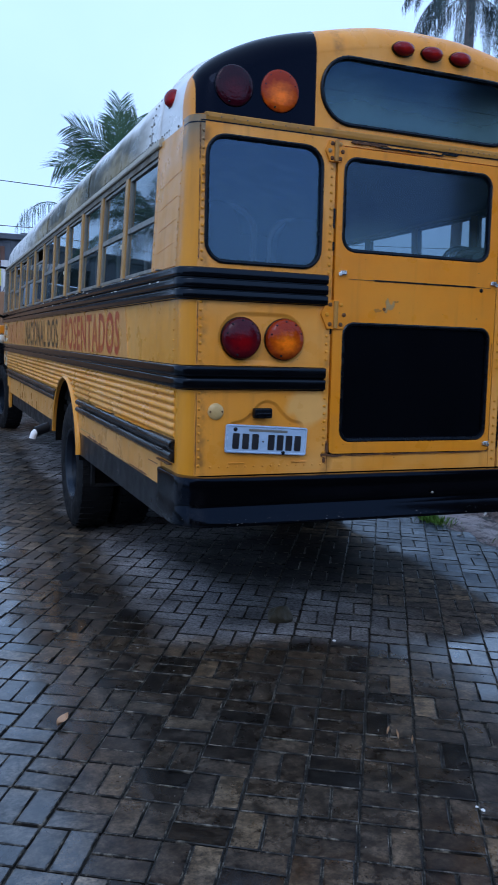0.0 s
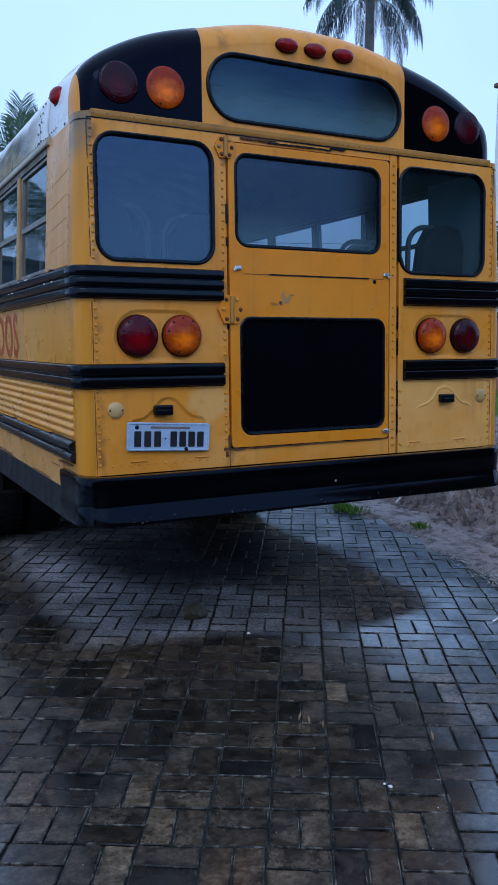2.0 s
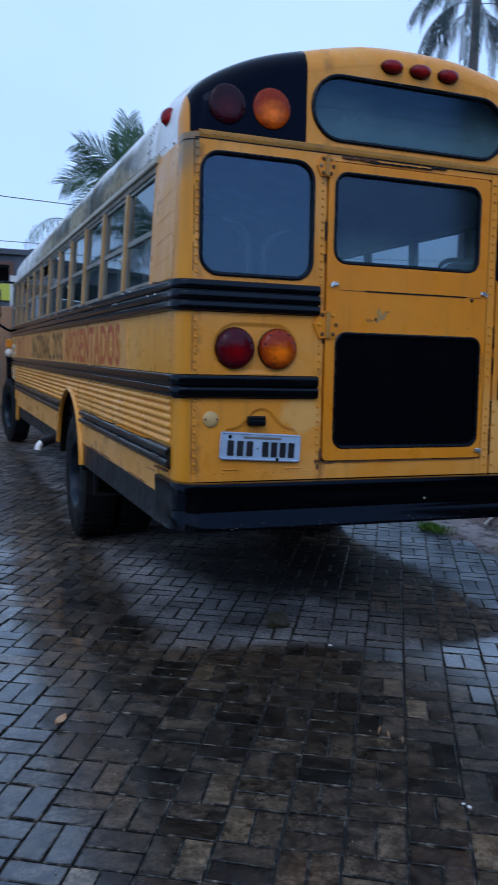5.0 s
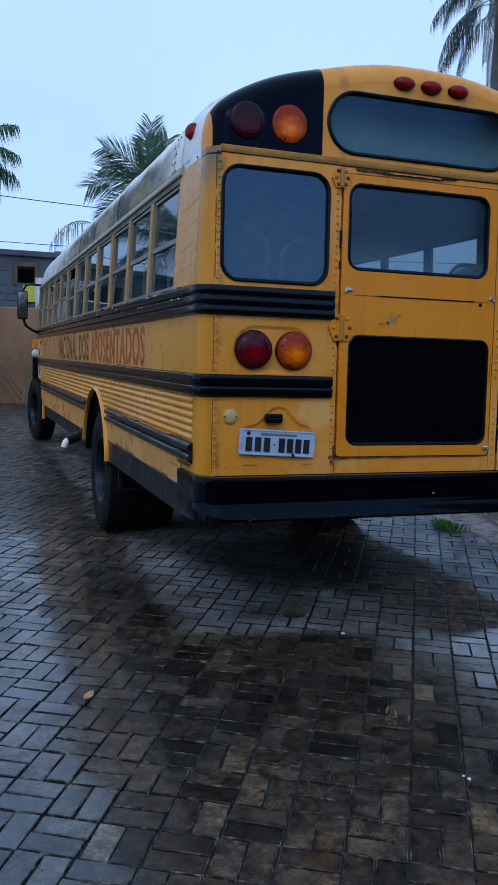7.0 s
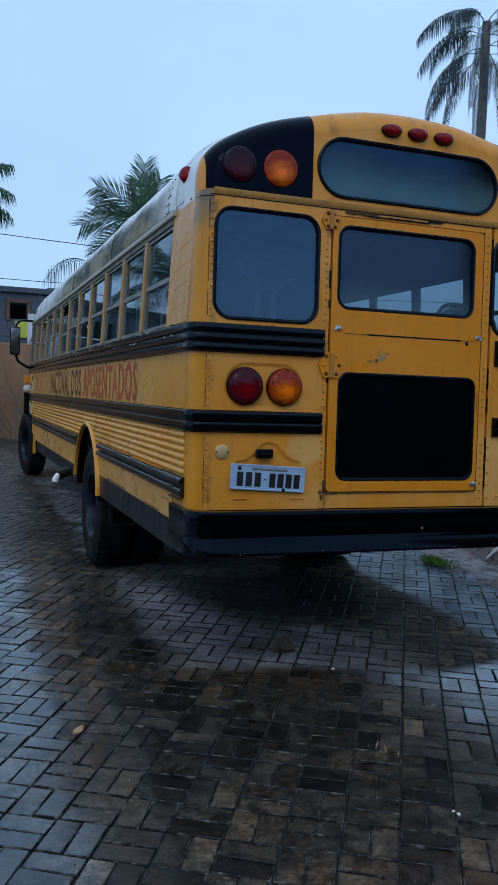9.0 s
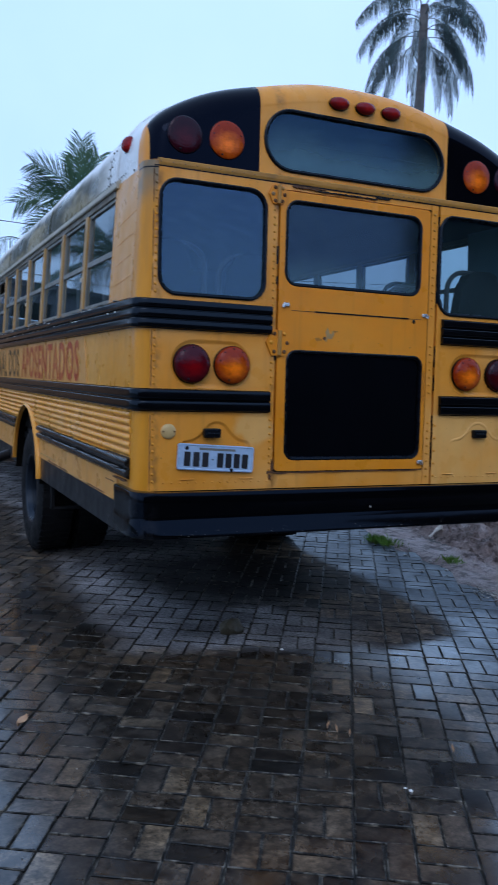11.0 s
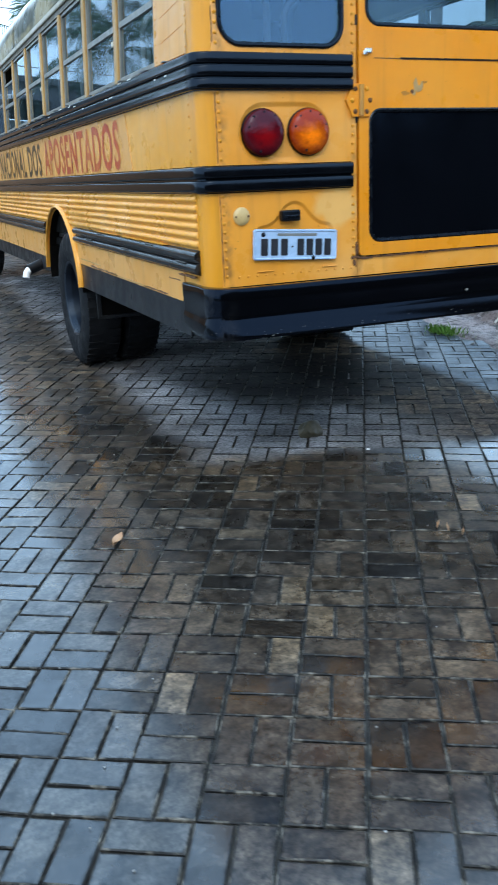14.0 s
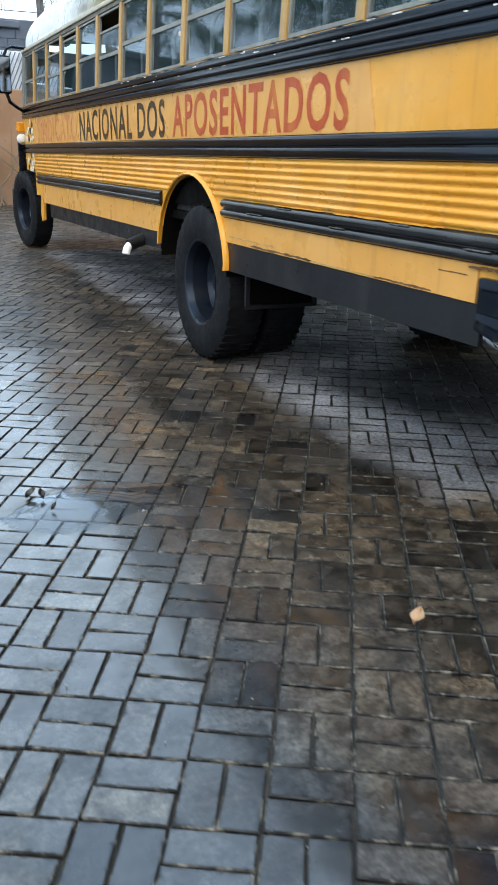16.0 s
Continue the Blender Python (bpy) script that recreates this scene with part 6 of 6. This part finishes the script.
def grass(name, spots, count, height, seed, label):
    r = random.Random(seed)
    v, f = [], []
    for _ in range(count):
        cx, cy, sx, sy, z = r.choice(spots)
        x, y = r.gauss(cx, sx), r.gauss(cy, sy)
        a, h, w = r.uniform(0, 6.28), height * r.uniform(0.3, 1.3), 0.0025 + height * 0.02
        bend = h * r.uniform(0.1, 0.7)
        k = len(v)
        v += [(x - w * math.sin(a), y + w * math.cos(a), z), (x + w * math.sin(a), y - w * math.cos(a), z), (x + bend * 0.4 * math.cos(a), y + bend * 0.4 * math.sin(a), z + h * 0.65), (x + bend * math.cos(a), y + bend * math.sin(a), z + h)]
        f += [(k, k + 1, k + 2), (k, k + 2, k + 3)]
    return tagged(link(name, (v, f), M_GRASS), label, "grass", kind="stuff")


grass("grass_tuft", [(1.90, 2.45, 0.05, 0.08, 0.0), (1.86, 2.55, 0.04, 0.07, 0.0), (2.03, 1.66, 0.04, 0.05, 0.0)], 800, 0.055, 3, "small green grass tuft at the paving's edge")
lawn_v = [(4.0 + 22.0 * a / 44, 7.75 + 4.5 * b / 12 + 0.12 * noise.noise(Vector((a * 0.7, b, 3))), 0.02 + 0.03 * noise.noise(Vector((a * 0.5, b * 0.6, 1)))) for b in range(13) for a in range(45)]
lawn = link("lawn", (lawn_v, [(b * 45 + a, b * 45 + a + 1, b * 45 + a + 46, b * 45 + a + 45) for b in range(12) for a in range(44)]), M_LAWN, None, "", True)
tagged(lawn, "short green lawn before the red wall", "lawn", kind="structure")
grass("lawn_grass", [(8.0 + 0.9 * a, 8.1 + 0.75 * b, 0.5, 0.35, 0.02) for a in range(12) for b in range(6)], 16000, 0.10, 4, "mown grass strip before the red wall")
for pts, r in ((((2.30, 2.36, 0.06), (2.50, 2.50, 0.10), (2.74, 2.66, 0.12)), (0.010, 0.020, 0.009)), (((2.55, 2.50, 0.09), (2.62, 2.58, 0.17), (2.72, 2.70, 0.19)), (0.008, 0.007, 0.004))):
    tagged(link("stick", tube(finer(pts, 3), [r[0], r[0], r[0] * 0.9, r[1], r[1], r[1], r[2]], 7), M_STICK), "pale broken stick lying on the mud", "stick")

# small things lying on the paving
rock_bm = bmesh.new()
bmesh.ops.create_icosphere(rock_bm, subdivisions=3, radius=0.06)
for v in rock_bm.verts:
    w = 1 + 0.35 * noise.noise(v.co * 22)
    v.co = Vector((v.co.x * 1.35 * w, v.co.y * 0.9 * w, max(-0.028, v.co.z * 0.95 * w)))
rock = tagged(link("rock", rock_bm, M_ROCK, None, "", True), "fist-sized mossy rock lying on dry paving", "rock")
rock.matrix_world = pose(-0.405, 0.62, 0.027, 0, 0, 20)


def dropped_leaf(x, y, a, size, material, label, name="leaf", group=""):
    v = []
    for k in range(9):
        q = k / 8
        w = math.sin(math.pi * min(1, q * 0.92 + 0.06)) * 0.36 * size
        for sgn in (-1, 0, 1):
            v.append((q * size - size / 2, sgn * w, 0.006 + 0.016 * abs(sgn) + 0.02 * q * q))
    f = [(3 * k + c, 3 * k + 3 + c, 3 * k + 4 + c, 3 * k + 1 + c) for k in range(8) for c in (0, 1)]
    ob = tagged(link(name, (v, f), material, None, "", True), label, "leaf", group)
    ob.matrix_world = pose(x, y, 0.0, 0, 0, a)
    return ob


for x, y, a, sz in ((-0.509, -0.699, 20, 0.015), (-0.49, -0.74, 110, 0.013), (-0.46, -0.80, 60, 0.011), (-0.124, -1.067, 95, 0.016)):
    dropped_leaf(x, y, a, sz, M_LEAF_DRY, "small brown leaf flake on wet paving", "leaf_flake", "leaf flakes on the paving")
scrap = tagged(link("twig", tube([(0, 0, 0.008), (0.05, 0.012, 0.014), (0.10, 0.0, 0.008)], [0.004, 0.006, 0.003], 6), M_PAPER), "short pale twig lying on the paving", "twig")
scrap.location = (1.03, -0.19, 0)
dropped_leaf(-1.738, -0.228, 35, 0.060, M_LEAF_DRY, "curled dry orange leaf on wet paving")
for x, y, s in ((-0.257, 0.259, 0.009), (-0.469, -1.259, 0.009), (-0.478, -1.235, 0.007)):
    b = pebble(rng, s)
    ob = tagged(link("pebble", b, M_PAPER), "small pale pebble on the paving", "pebble", "pale pebbles on the paving")
    ob.location = (x, y, s * 0.45)
litter_v, litter_f = [], []
for k in range(130):
    b = pebble(rng, rng.uniform(0.0015, 0.0040))
    x, y, n = rng.uniform(-3.2, 1.2), rng.uniform(-2.6, 0.9), len(litter_v)
    b.verts.index_update()
    litter_v += [(v.co.x + x, v.co.y + y, v.co.z + 0.002) for v in b.verts]
    litter_f += [tuple(n + v.index for v in f.verts) for f in b.faces]
    b.free()
tagged(link("grit", (litter_v, litter_f), M_STONE), "scattered pale grit on the paving", "grit", kind="stuff")


puddle_rng = random.Random(17)
edge = [(-2.43 + (0.34 + 0.07 * math.sin(2 * a + 0.6) + puddle_rng.uniform(-0.03, 0.03)) * math.cos(a), 0.97 + (0.20 + 0.05 * math.cos(3 * a) + puddle_rng.uniform(-0.02, 0.02)) * math.sin(a)) for a in (2 * math.pi * k / 36 for k in range(36))]
ring_in = [(-2.43 + (x + 2.43) * 0.93, 0.97 + (y - 0.97) * 0.93) for x, y in edge]
puddle = link("puddle", loft([[(x, y, -0.004) for x, y in edge], [(x, y, 0.0022) for x, y in ring_in]]), M_WATER, None, "", True)
tagged(puddle, "shallow rain puddle standing on the paving", "puddle")
puddle.visible_shadow = False
for x, y, a, sz in ((-2.66, 1.12, 30, 0.05), (-2.62, 1.09, 100, 0.04), (-2.60, 0.96, 10, 0.022)):
    dropped_leaf(x, y, a, sz, M_ROT, "dark rotten leaf beside the puddle", "rotten_leaf", "rotten leaves by the puddle")

# ---------- palms and bushes ----------
def frond(length, start, end, leaflets, leaf_len, rng, hang=0.4, width=0.022, curve=0.9, spread=0.72, roll=0.0, bare=0.12, loose=1.0):
    """One feather leaf that leaves along +x at the pitch start and ends at the pitch end, in degrees."""
    v, f, spine = [], [], [Vector((0, 0, 0))]
    for k in range(12):
        p = radians(start + (end - start) * ((k + 0.5) / 12) ** curve)
        spine.append(spine[-1] + Vector((math.cos(p), 0, math.sin(p))) * length / 12)
    for k in range(12):
        w = 0.028 * (1 - 0.85 * k / 12)
        a, b, n = spine[k], spine[k + 1], len(v)
        v += [a + Vector((0, -w, 0)), a + Vector((0, w, 0)), b + Vector((0, w, 0)), b + Vector((0, -w, 0)), a + Vector((0, 0, -w)), b + Vector((0, 0, -w))]
        f += [(n, n + 1, n + 2, n + 3), (n, n + 3, n + 5, n + 4), (n + 1, n + 4, n + 5, n + 2)]
    for k in range(leaflets):
        q = bare + (1 - bare) * k / leaflets
        i = min(11, int(q * 12))
        p = spine[i].lerp(spine[i + 1], q * 12 - i)
        d = (spine[i + 1] - spine[i]).normalized()
        ln = leaf_len * (0.55 + 0.6 * math.sin(math.pi * min(1, q * 0.85 + 0.12))) * rng.uniform(0.8, 1.15)
        across = Vector((0, math.cos(radians(roll)), 0)) + Vector((-d.z, 0, d.x)) * math.sin(radians(roll))
        for sgn in (-1, 1):
            out = (across * sgn * spread + d * (1.52 - spread) + loose * Vector((rng.uniform(-0.12, 0.12), rng.uniform(-0.14, 0.14), rng.uniform(-0.32, 0.2)))).normalized()
            mid = p + out * ln * 0.5 + Vector((0, 0, -hang * ln * 0.12))
            tip = p + out * ln * (1 - 0.35 * hang) + Vector((0, 0, -hang * ln * 0.75))
            w, n = d * width, len(v)
            v += [p - w * 0.6, p + w * 0.6, mid + w, mid - w, tip]
            f += [(n, n + 1, n + 2, n + 3), (n + 3, n + 2, n + 4)]
    return v, f


def palm(name, at, height, fronds, length, leaf_len, steep, fall, hang, leaflets, trunk_r, material, seed, label, width=0.022, curve=0.9, bend=0.0, spread=0.72, stagger=0.0, bare=0.12):
    """steep: pitch of the youngest and oldest frond at its root; fall: degrees each frond bends down to its tip."""
    r = random.Random(seed)
    tree = thing(name, label, "palm tree", pose(*at), "palms round the yard")
    pts = [(bend * (q ** 2), 0.2 * q * q, height * q) for q in (k / 14 for k in range(15))]
    part("trunk", tube(pts, [trunk_r * (1.25 - 0.35 * k / 14) * (1 + 0.06 * (k % 2)) for k in range(15)], 12), M_TRUNK, tree, "", True)
    top = Vector(pts[-1])
    for k in range(fronds):
        q = (k + 0.5) / fronds
        p = steep[0] + (steep[1] - steep[0]) * q + r.uniform(-8, 8)
        ob = part("frond", frond(length * r.uniform(0.85, 1.1), p, max(-88, p - fall * r.uniform(0.8, 1.2)), leaflets, leaf_len, r, hang, width, curve, spread, 0.0, bare), material, tree)
        ob.matrix_local = pose(top.x, top.y, top.z - stagger * q, 0, 0, 137.5 * k + r.uniform(-14, 14))
    return tree


def leaning_palm():
    """The palm behind the roof: few, broad fronds fanned out against the sky."""
    r = random.Random(5)
    tree = thing("coconut_palm", "coconut palm with broad green feather fronds behind the bus", "palm tree", pose(2.45, 18.0, 0), "palms round the yard")
    pts = [(0.25 * (1 - q) ** 2, 0.0, 5.28 * q) for q in (k / 14 for k in range(15))]
    part("trunk", tube(pts, [0.13 * (1.25 - 0.35 * k / 14) * (1 + 0.06 * (k % 2)) for k in range(15)], 12), M_TRUNK, tree, "", True)
    for az, start, end, ln, leaf, roll in ((166, 48, -38, 1.85, 0.60, 70), (163, 74, 12, 1.9, 0.62, 66), (-25, 98, 84, 1.95, 0.62, 82), (-18, 84, 66, 1.6, 0.66, 78), (168, 94, 70, 1.5, 0.64, 80), (-14, 64, 40, 1.55, 0.60, 70), (150, 62, -5, 1.7, 0.55, 40), (168, 14, -60, 1.5, 0.50, 60), (-16, 40, -35, 1.8, 0.55, 60), (75, 70, 5, 1.5, 0.55, 30), (255, 55, -25, 1.4, 0.52, 20)):
        ob = part("frond", frond(ln, start, end, 86, leaf * 1.2, r, 0.22, 0.0125, 1.1, 0.66, roll, loose=0.45), M_FROND, tree)
        ob.matrix_local = pose(0, 0, 5.28, 0, 0, az)
    return tree


leaning_palm()
palm("coconut_palm", (1.35, 20.0, 0), 4.75, 4, 1.9, 0.55, (45, 25), 95, 1.5, 26, 0.09, M_FROND, 8, "young palm with a few hanging fronds behind the bus", 0.011)
palm("coconut_palm", (-2.5, 19.0, 0), 6.0, 12, 2.0, 0.62, (70, 0), 75, 0.9, 100, 0.11, M_FROND, 9, "coconut palm beyond the yard wall", 0.011)
palm("coconut_palm", (-5.4, 17.0, 0), 4.4, 15, 2.6, 0.75, (80, -5), 65, 0.6, 50, 0.13, M_FROND, 14, "coconut palm standing beside the yard", 0.02)
palm("coconut_palm", (-8.2, 13.0, 0), 4.0, 15, 2.6, 0.75, (80, -5), 65, 0.6, 50, 0.13, M_FROND, 15, "coconut palm standing beside the yard", 0.02)
palm("queen_palm", (21.3, 30.0, 0), 19.0, 25, 4.3, 0.62, (86, 2), 150, 2.0, 100, 0.22, M_FROND_DARK, 12, "tall queen palm with drooping dark fronds", 0.015, 0.62, stagger=2.1, bare=0.22)


def bush(at, size, count, seed, label, name="bush"):
    r = random.Random(seed)
    tree = thing(name, label, "bush", pose(*at), "shrubs behind the red wall")
    for k in range(5):
        a = 2 * math.pi * k / 5
        part("stem", tube([(0, 0, 0), (0.2 * size[0] * math.cos(a), 0.2 * size[1] * math.sin(a), size[2] * 0.5), (0.42 * size[0] * math.cos(a), 0.42 * size[1] * math.sin(a), size[2] * 0.95)], [0.06, 0.04, 0.012], 6), M_BARK, tree)
    clumps = [(r.uniform(-1, 1) * size[0] / 2, r.uniform(-1, 1) * size[1] / 2, r.uniform(0.15, 1.0) * size[2], r.uniform(0.25, 0.55)) for _ in range(26)]
    v, f = [], []
    for _ in range(count):
        cx, cy, cz, cr = r.choice(clumps)
        d = Vector((r.gauss(0, 1), r.gauss(0, 1), r.gauss(0, 1))).normalized() * cr * r.random() ** 0.4
        p = Vector((cx, cy, cz)) + d
        a, b = Vector((r.gauss(0, 1), r.gauss(0, 1), r.gauss(0, 0.6))).normalized() * 0.075, Vector((r.gauss(0, 1), r.gauss(0, 1), r.gauss(0, 0.6))).normalized() * 0.032
        k = len(v)
        v += [p - a, p + b, p + a, p - b]
        f.append((k, k + 1, k + 2, k + 3))
    part("crown", (v, f), M_FOLIAGE, tree)
    return tree


bush((14.2, 13.6, 0), (2.8, 2.0, 4.0), 6500, 21, "leafy green shrub growing behind the red wall")
bush((16.6, 13.9, 0), (3.0, 2.0, 3.8), 7000, 22, "leafy green shrub growing behind the red wall")

# ---------- walls and buildings ----------
wall_red = link("wall_red", box(11.6, 26, 12.25, 12.45, -0.1, 1.86, 0.02), M_WALL_RED)
tagged(wall_red, "low red-brown rendered garden wall", "wall", kind="structure")
tagged(link("coping", box(11.55, 26, 12.2, 12.5, 1.86, 1.92, 0.015), M_CONCRETE), "thin concrete coping on the red wall", "coping", kind="trim")

house = thing("house", "tall white rendered house with a brown tiled roof edge", "house", pose(16.12, 13.2, 0))
part("wall", box(0, 9, 0, 2.8, -0.1, 8.84, 0.02), M_WALL_WHITE, house)
part("roof", box(-0.08, 9.2, -0.12, 2.9, 8.84, 8.97, 0.03), M_TILE, house)
for x, z in ((2.2, 5.8), (5.6, 5.8), (2.2, 2.2)):
    w = part("window", box(x, x + 1.2, -0.03, 0.05, z, z + 1.3, 0.01), M_ALU, house)
    part("pane", box(x + 0.07, x + 1.13, -0.036, -0.03, z + 0.07, z + 1.23, 0.0), M_BLIND, w)

shed = thing("concrete_building", "grey unfinished concrete building behind the yard wall", "building", pose(-7.5, 20.0, 0))
part("wall", plate([(0, -0.1), (8.6, -0.1), (8.6, 3.74), (0, 3.74)], [[(6.66, 3.02), (7.12, 3.02), (7.12, 3.46), (6.66, 3.46)], [(3.2, 2.6), (4.3, 2.6), (4.3, 3.36), (3.2, 3.36)]], lambda u, v, d: (u, d, v), 0.0, 0.2), M_CONCRETE, shed)
part("parapet", box(-0.1, 8.3, -0.12, 0.3, 3.74, 3.90, 0.02), M_CONCRETE, shed)
part("parapet", box(7.7, 9.6, 0.4, 0.8, 3.5, 3.99, 0.02), M_CONCRETE, shed)
part("back_wall", box(0, 8.6, 3.0, 3.1, -0.1, 3.0, 0.0), M_WALL_WHITE, shed)
part("back_wall", box(0, 8.6, 2.8, 2.9, 3.02, 3.7, 0.0), M_VOID, shed)
part("flat_roof", box(0, 8.6, 0.2, 3.1, 3.6, 3.72, 0.0), M_CONCRETE, shed)
for x0, x1, z0, z1 in ((6.54, 6.66, 2.96, 3.56), (7.12, 7.24, 2.96, 3.56), (6.66, 7.12, 3.46, 3.56)):
    part("window_frame", box(x0, x1, -0.06, 0.03, z0, z1, 0.01), M_TILE, shed, "dark brown window frame")
cement_block = bpy.data.meshes.new("block")
block_bm = box(0, 0.39, -0.022, 0.002, 0, 0.19, 0.006)
block_bm.to_mesh(cement_block)
block_bm.free()
cement_block.materials.append(M_CONCRETE)
for row in range(8):
    for k in range(12):
        x, z = 4.4 + 0.4 * k + 0.2 * (row % 2), 2.12 + 0.2 * row
        if x + 0.39 > 8.6 or (z + 0.19 > 2.94 and x + 0.39 > 6.52 and x < 7.26):
            continue
        ob = new("block", cement_block)
        ob.parent = shed
        ob.location = (x, 0, z)
part("panel", box(6.80, 7.45, -0.09, -0.03, 2.50, 2.96, 0.01), M_LIME, shed, "lime-yellow sheet under the window")

# out of view; stands in for dark surroundings mirrored in the bus
wall_street = link("wall_street", merge([box(-16, 6.9, -9.4, -9.2, -0.1, 3.1, 0.02), box(6.9, 22, -9.42, -9.18, -0.1, 7.8, 0.02)]), M_WALL_DARK)
tagged(wall_street, "unseen dark wall added behind the camera to darken reflections", "wall", kind="structure")
wall_yard = link("wall_yard", box(-14, 4, 16.0, 16.2, -0.1, 2.22, 0.02), M_WALL_ORANGE)
tagged(wall_yard, "bare orange-brown clay yard wall", "wall", kind="structure")
screen = thing("corrugated_fence", "pale corrugated metal sheet fence above the yard wall", "fence", pose(-0.84, 16.45, 0))
part("sheet", loft([[(0.2 + 0.05 * k, 0.02 * math.sin(k * 1.5708), z) for k in range(40)] for z in (1.8, 2.95)], closed=False), M_GALV, screen)
for k, x in enumerate((0.25, 1.2, 2.1)):
    part("post", box(x - 0.04, x + 0.04, 0.04, 0.12, -0.1, 2.95, 0.01), M_BARK, screen)
for k in range(22):
    x = 0.22 + 0.085 * k
    part("slat", tube([(x, -0.05, 2.2), (x + 0.32, -0.05, 2.92)], 0.012, 5), M_CONCRETE, screen)
br = random.Random(31)
heap = thing("branch_pile", "bare branches leaning on the yard wall", "branches", pose(-1.3, 15.7, 0))
for k in range(46):
    x, a = br.uniform(-2.6, 1.6), br.uniform(-1.3, 1.3)
    part("branch", tube([(x, br.uniform(-0.3, 0.1), 0.0), (x + 0.5 * a, 0.0, br.uniform(0.5, 1.0)), (x + 1.1 * a, 0.15, br.uniform(1.1, 1.9))], [0.022, 0.014, 0.004], 5), M_BARK, heap)
for k, (z0, z1) in enumerate(((6.15, 6.2), (4.35, 4.45))):
    pts = [(-14 + 2.0 * q, 20.0 + 0.5 * q if k == 0 else 19.5, z0 + (z1 - z0) * q / 14 - 0.35 * math.sin(math.pi * q / 14)) for q in range(15)]
    tagged(link("overhead_cable", tube(pts, 0.014 if k == 0 else 0.010, 5), M_CABLE), "thin overhead cable across the sky", "cable")

# ---------- paving blocks, last ----------
block = bpy.data.meshes.new("paver")
block.from_pydata(SHAPE_V, [], SHAPE_F)
block.materials.append(M_PAVER)
for m in near:
    ob = new("paver", block)
    ob.parent = pavement
    ob.matrix_local = m
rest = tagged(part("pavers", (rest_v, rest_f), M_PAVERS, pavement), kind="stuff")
for me in (block, rest.data):
    # the flanks hold joint dirt and the painted glints
    me.materials.append(M_ARRIS)
    me.polygons.foreach_set("material_index", [0 if k % 9 == 0 else 1 for k in range(len(me.polygons))])
    local = me.uv_layers.new(name="block")
    ids = np.empty(len(me.loops), dtype=np.int32)
    me.loops.foreach_get("vertex_index", ids)
    local.data.foreach_set("uv", brick_co[ids % len(SHAPE_V), :2].ravel().astype(np.float32))
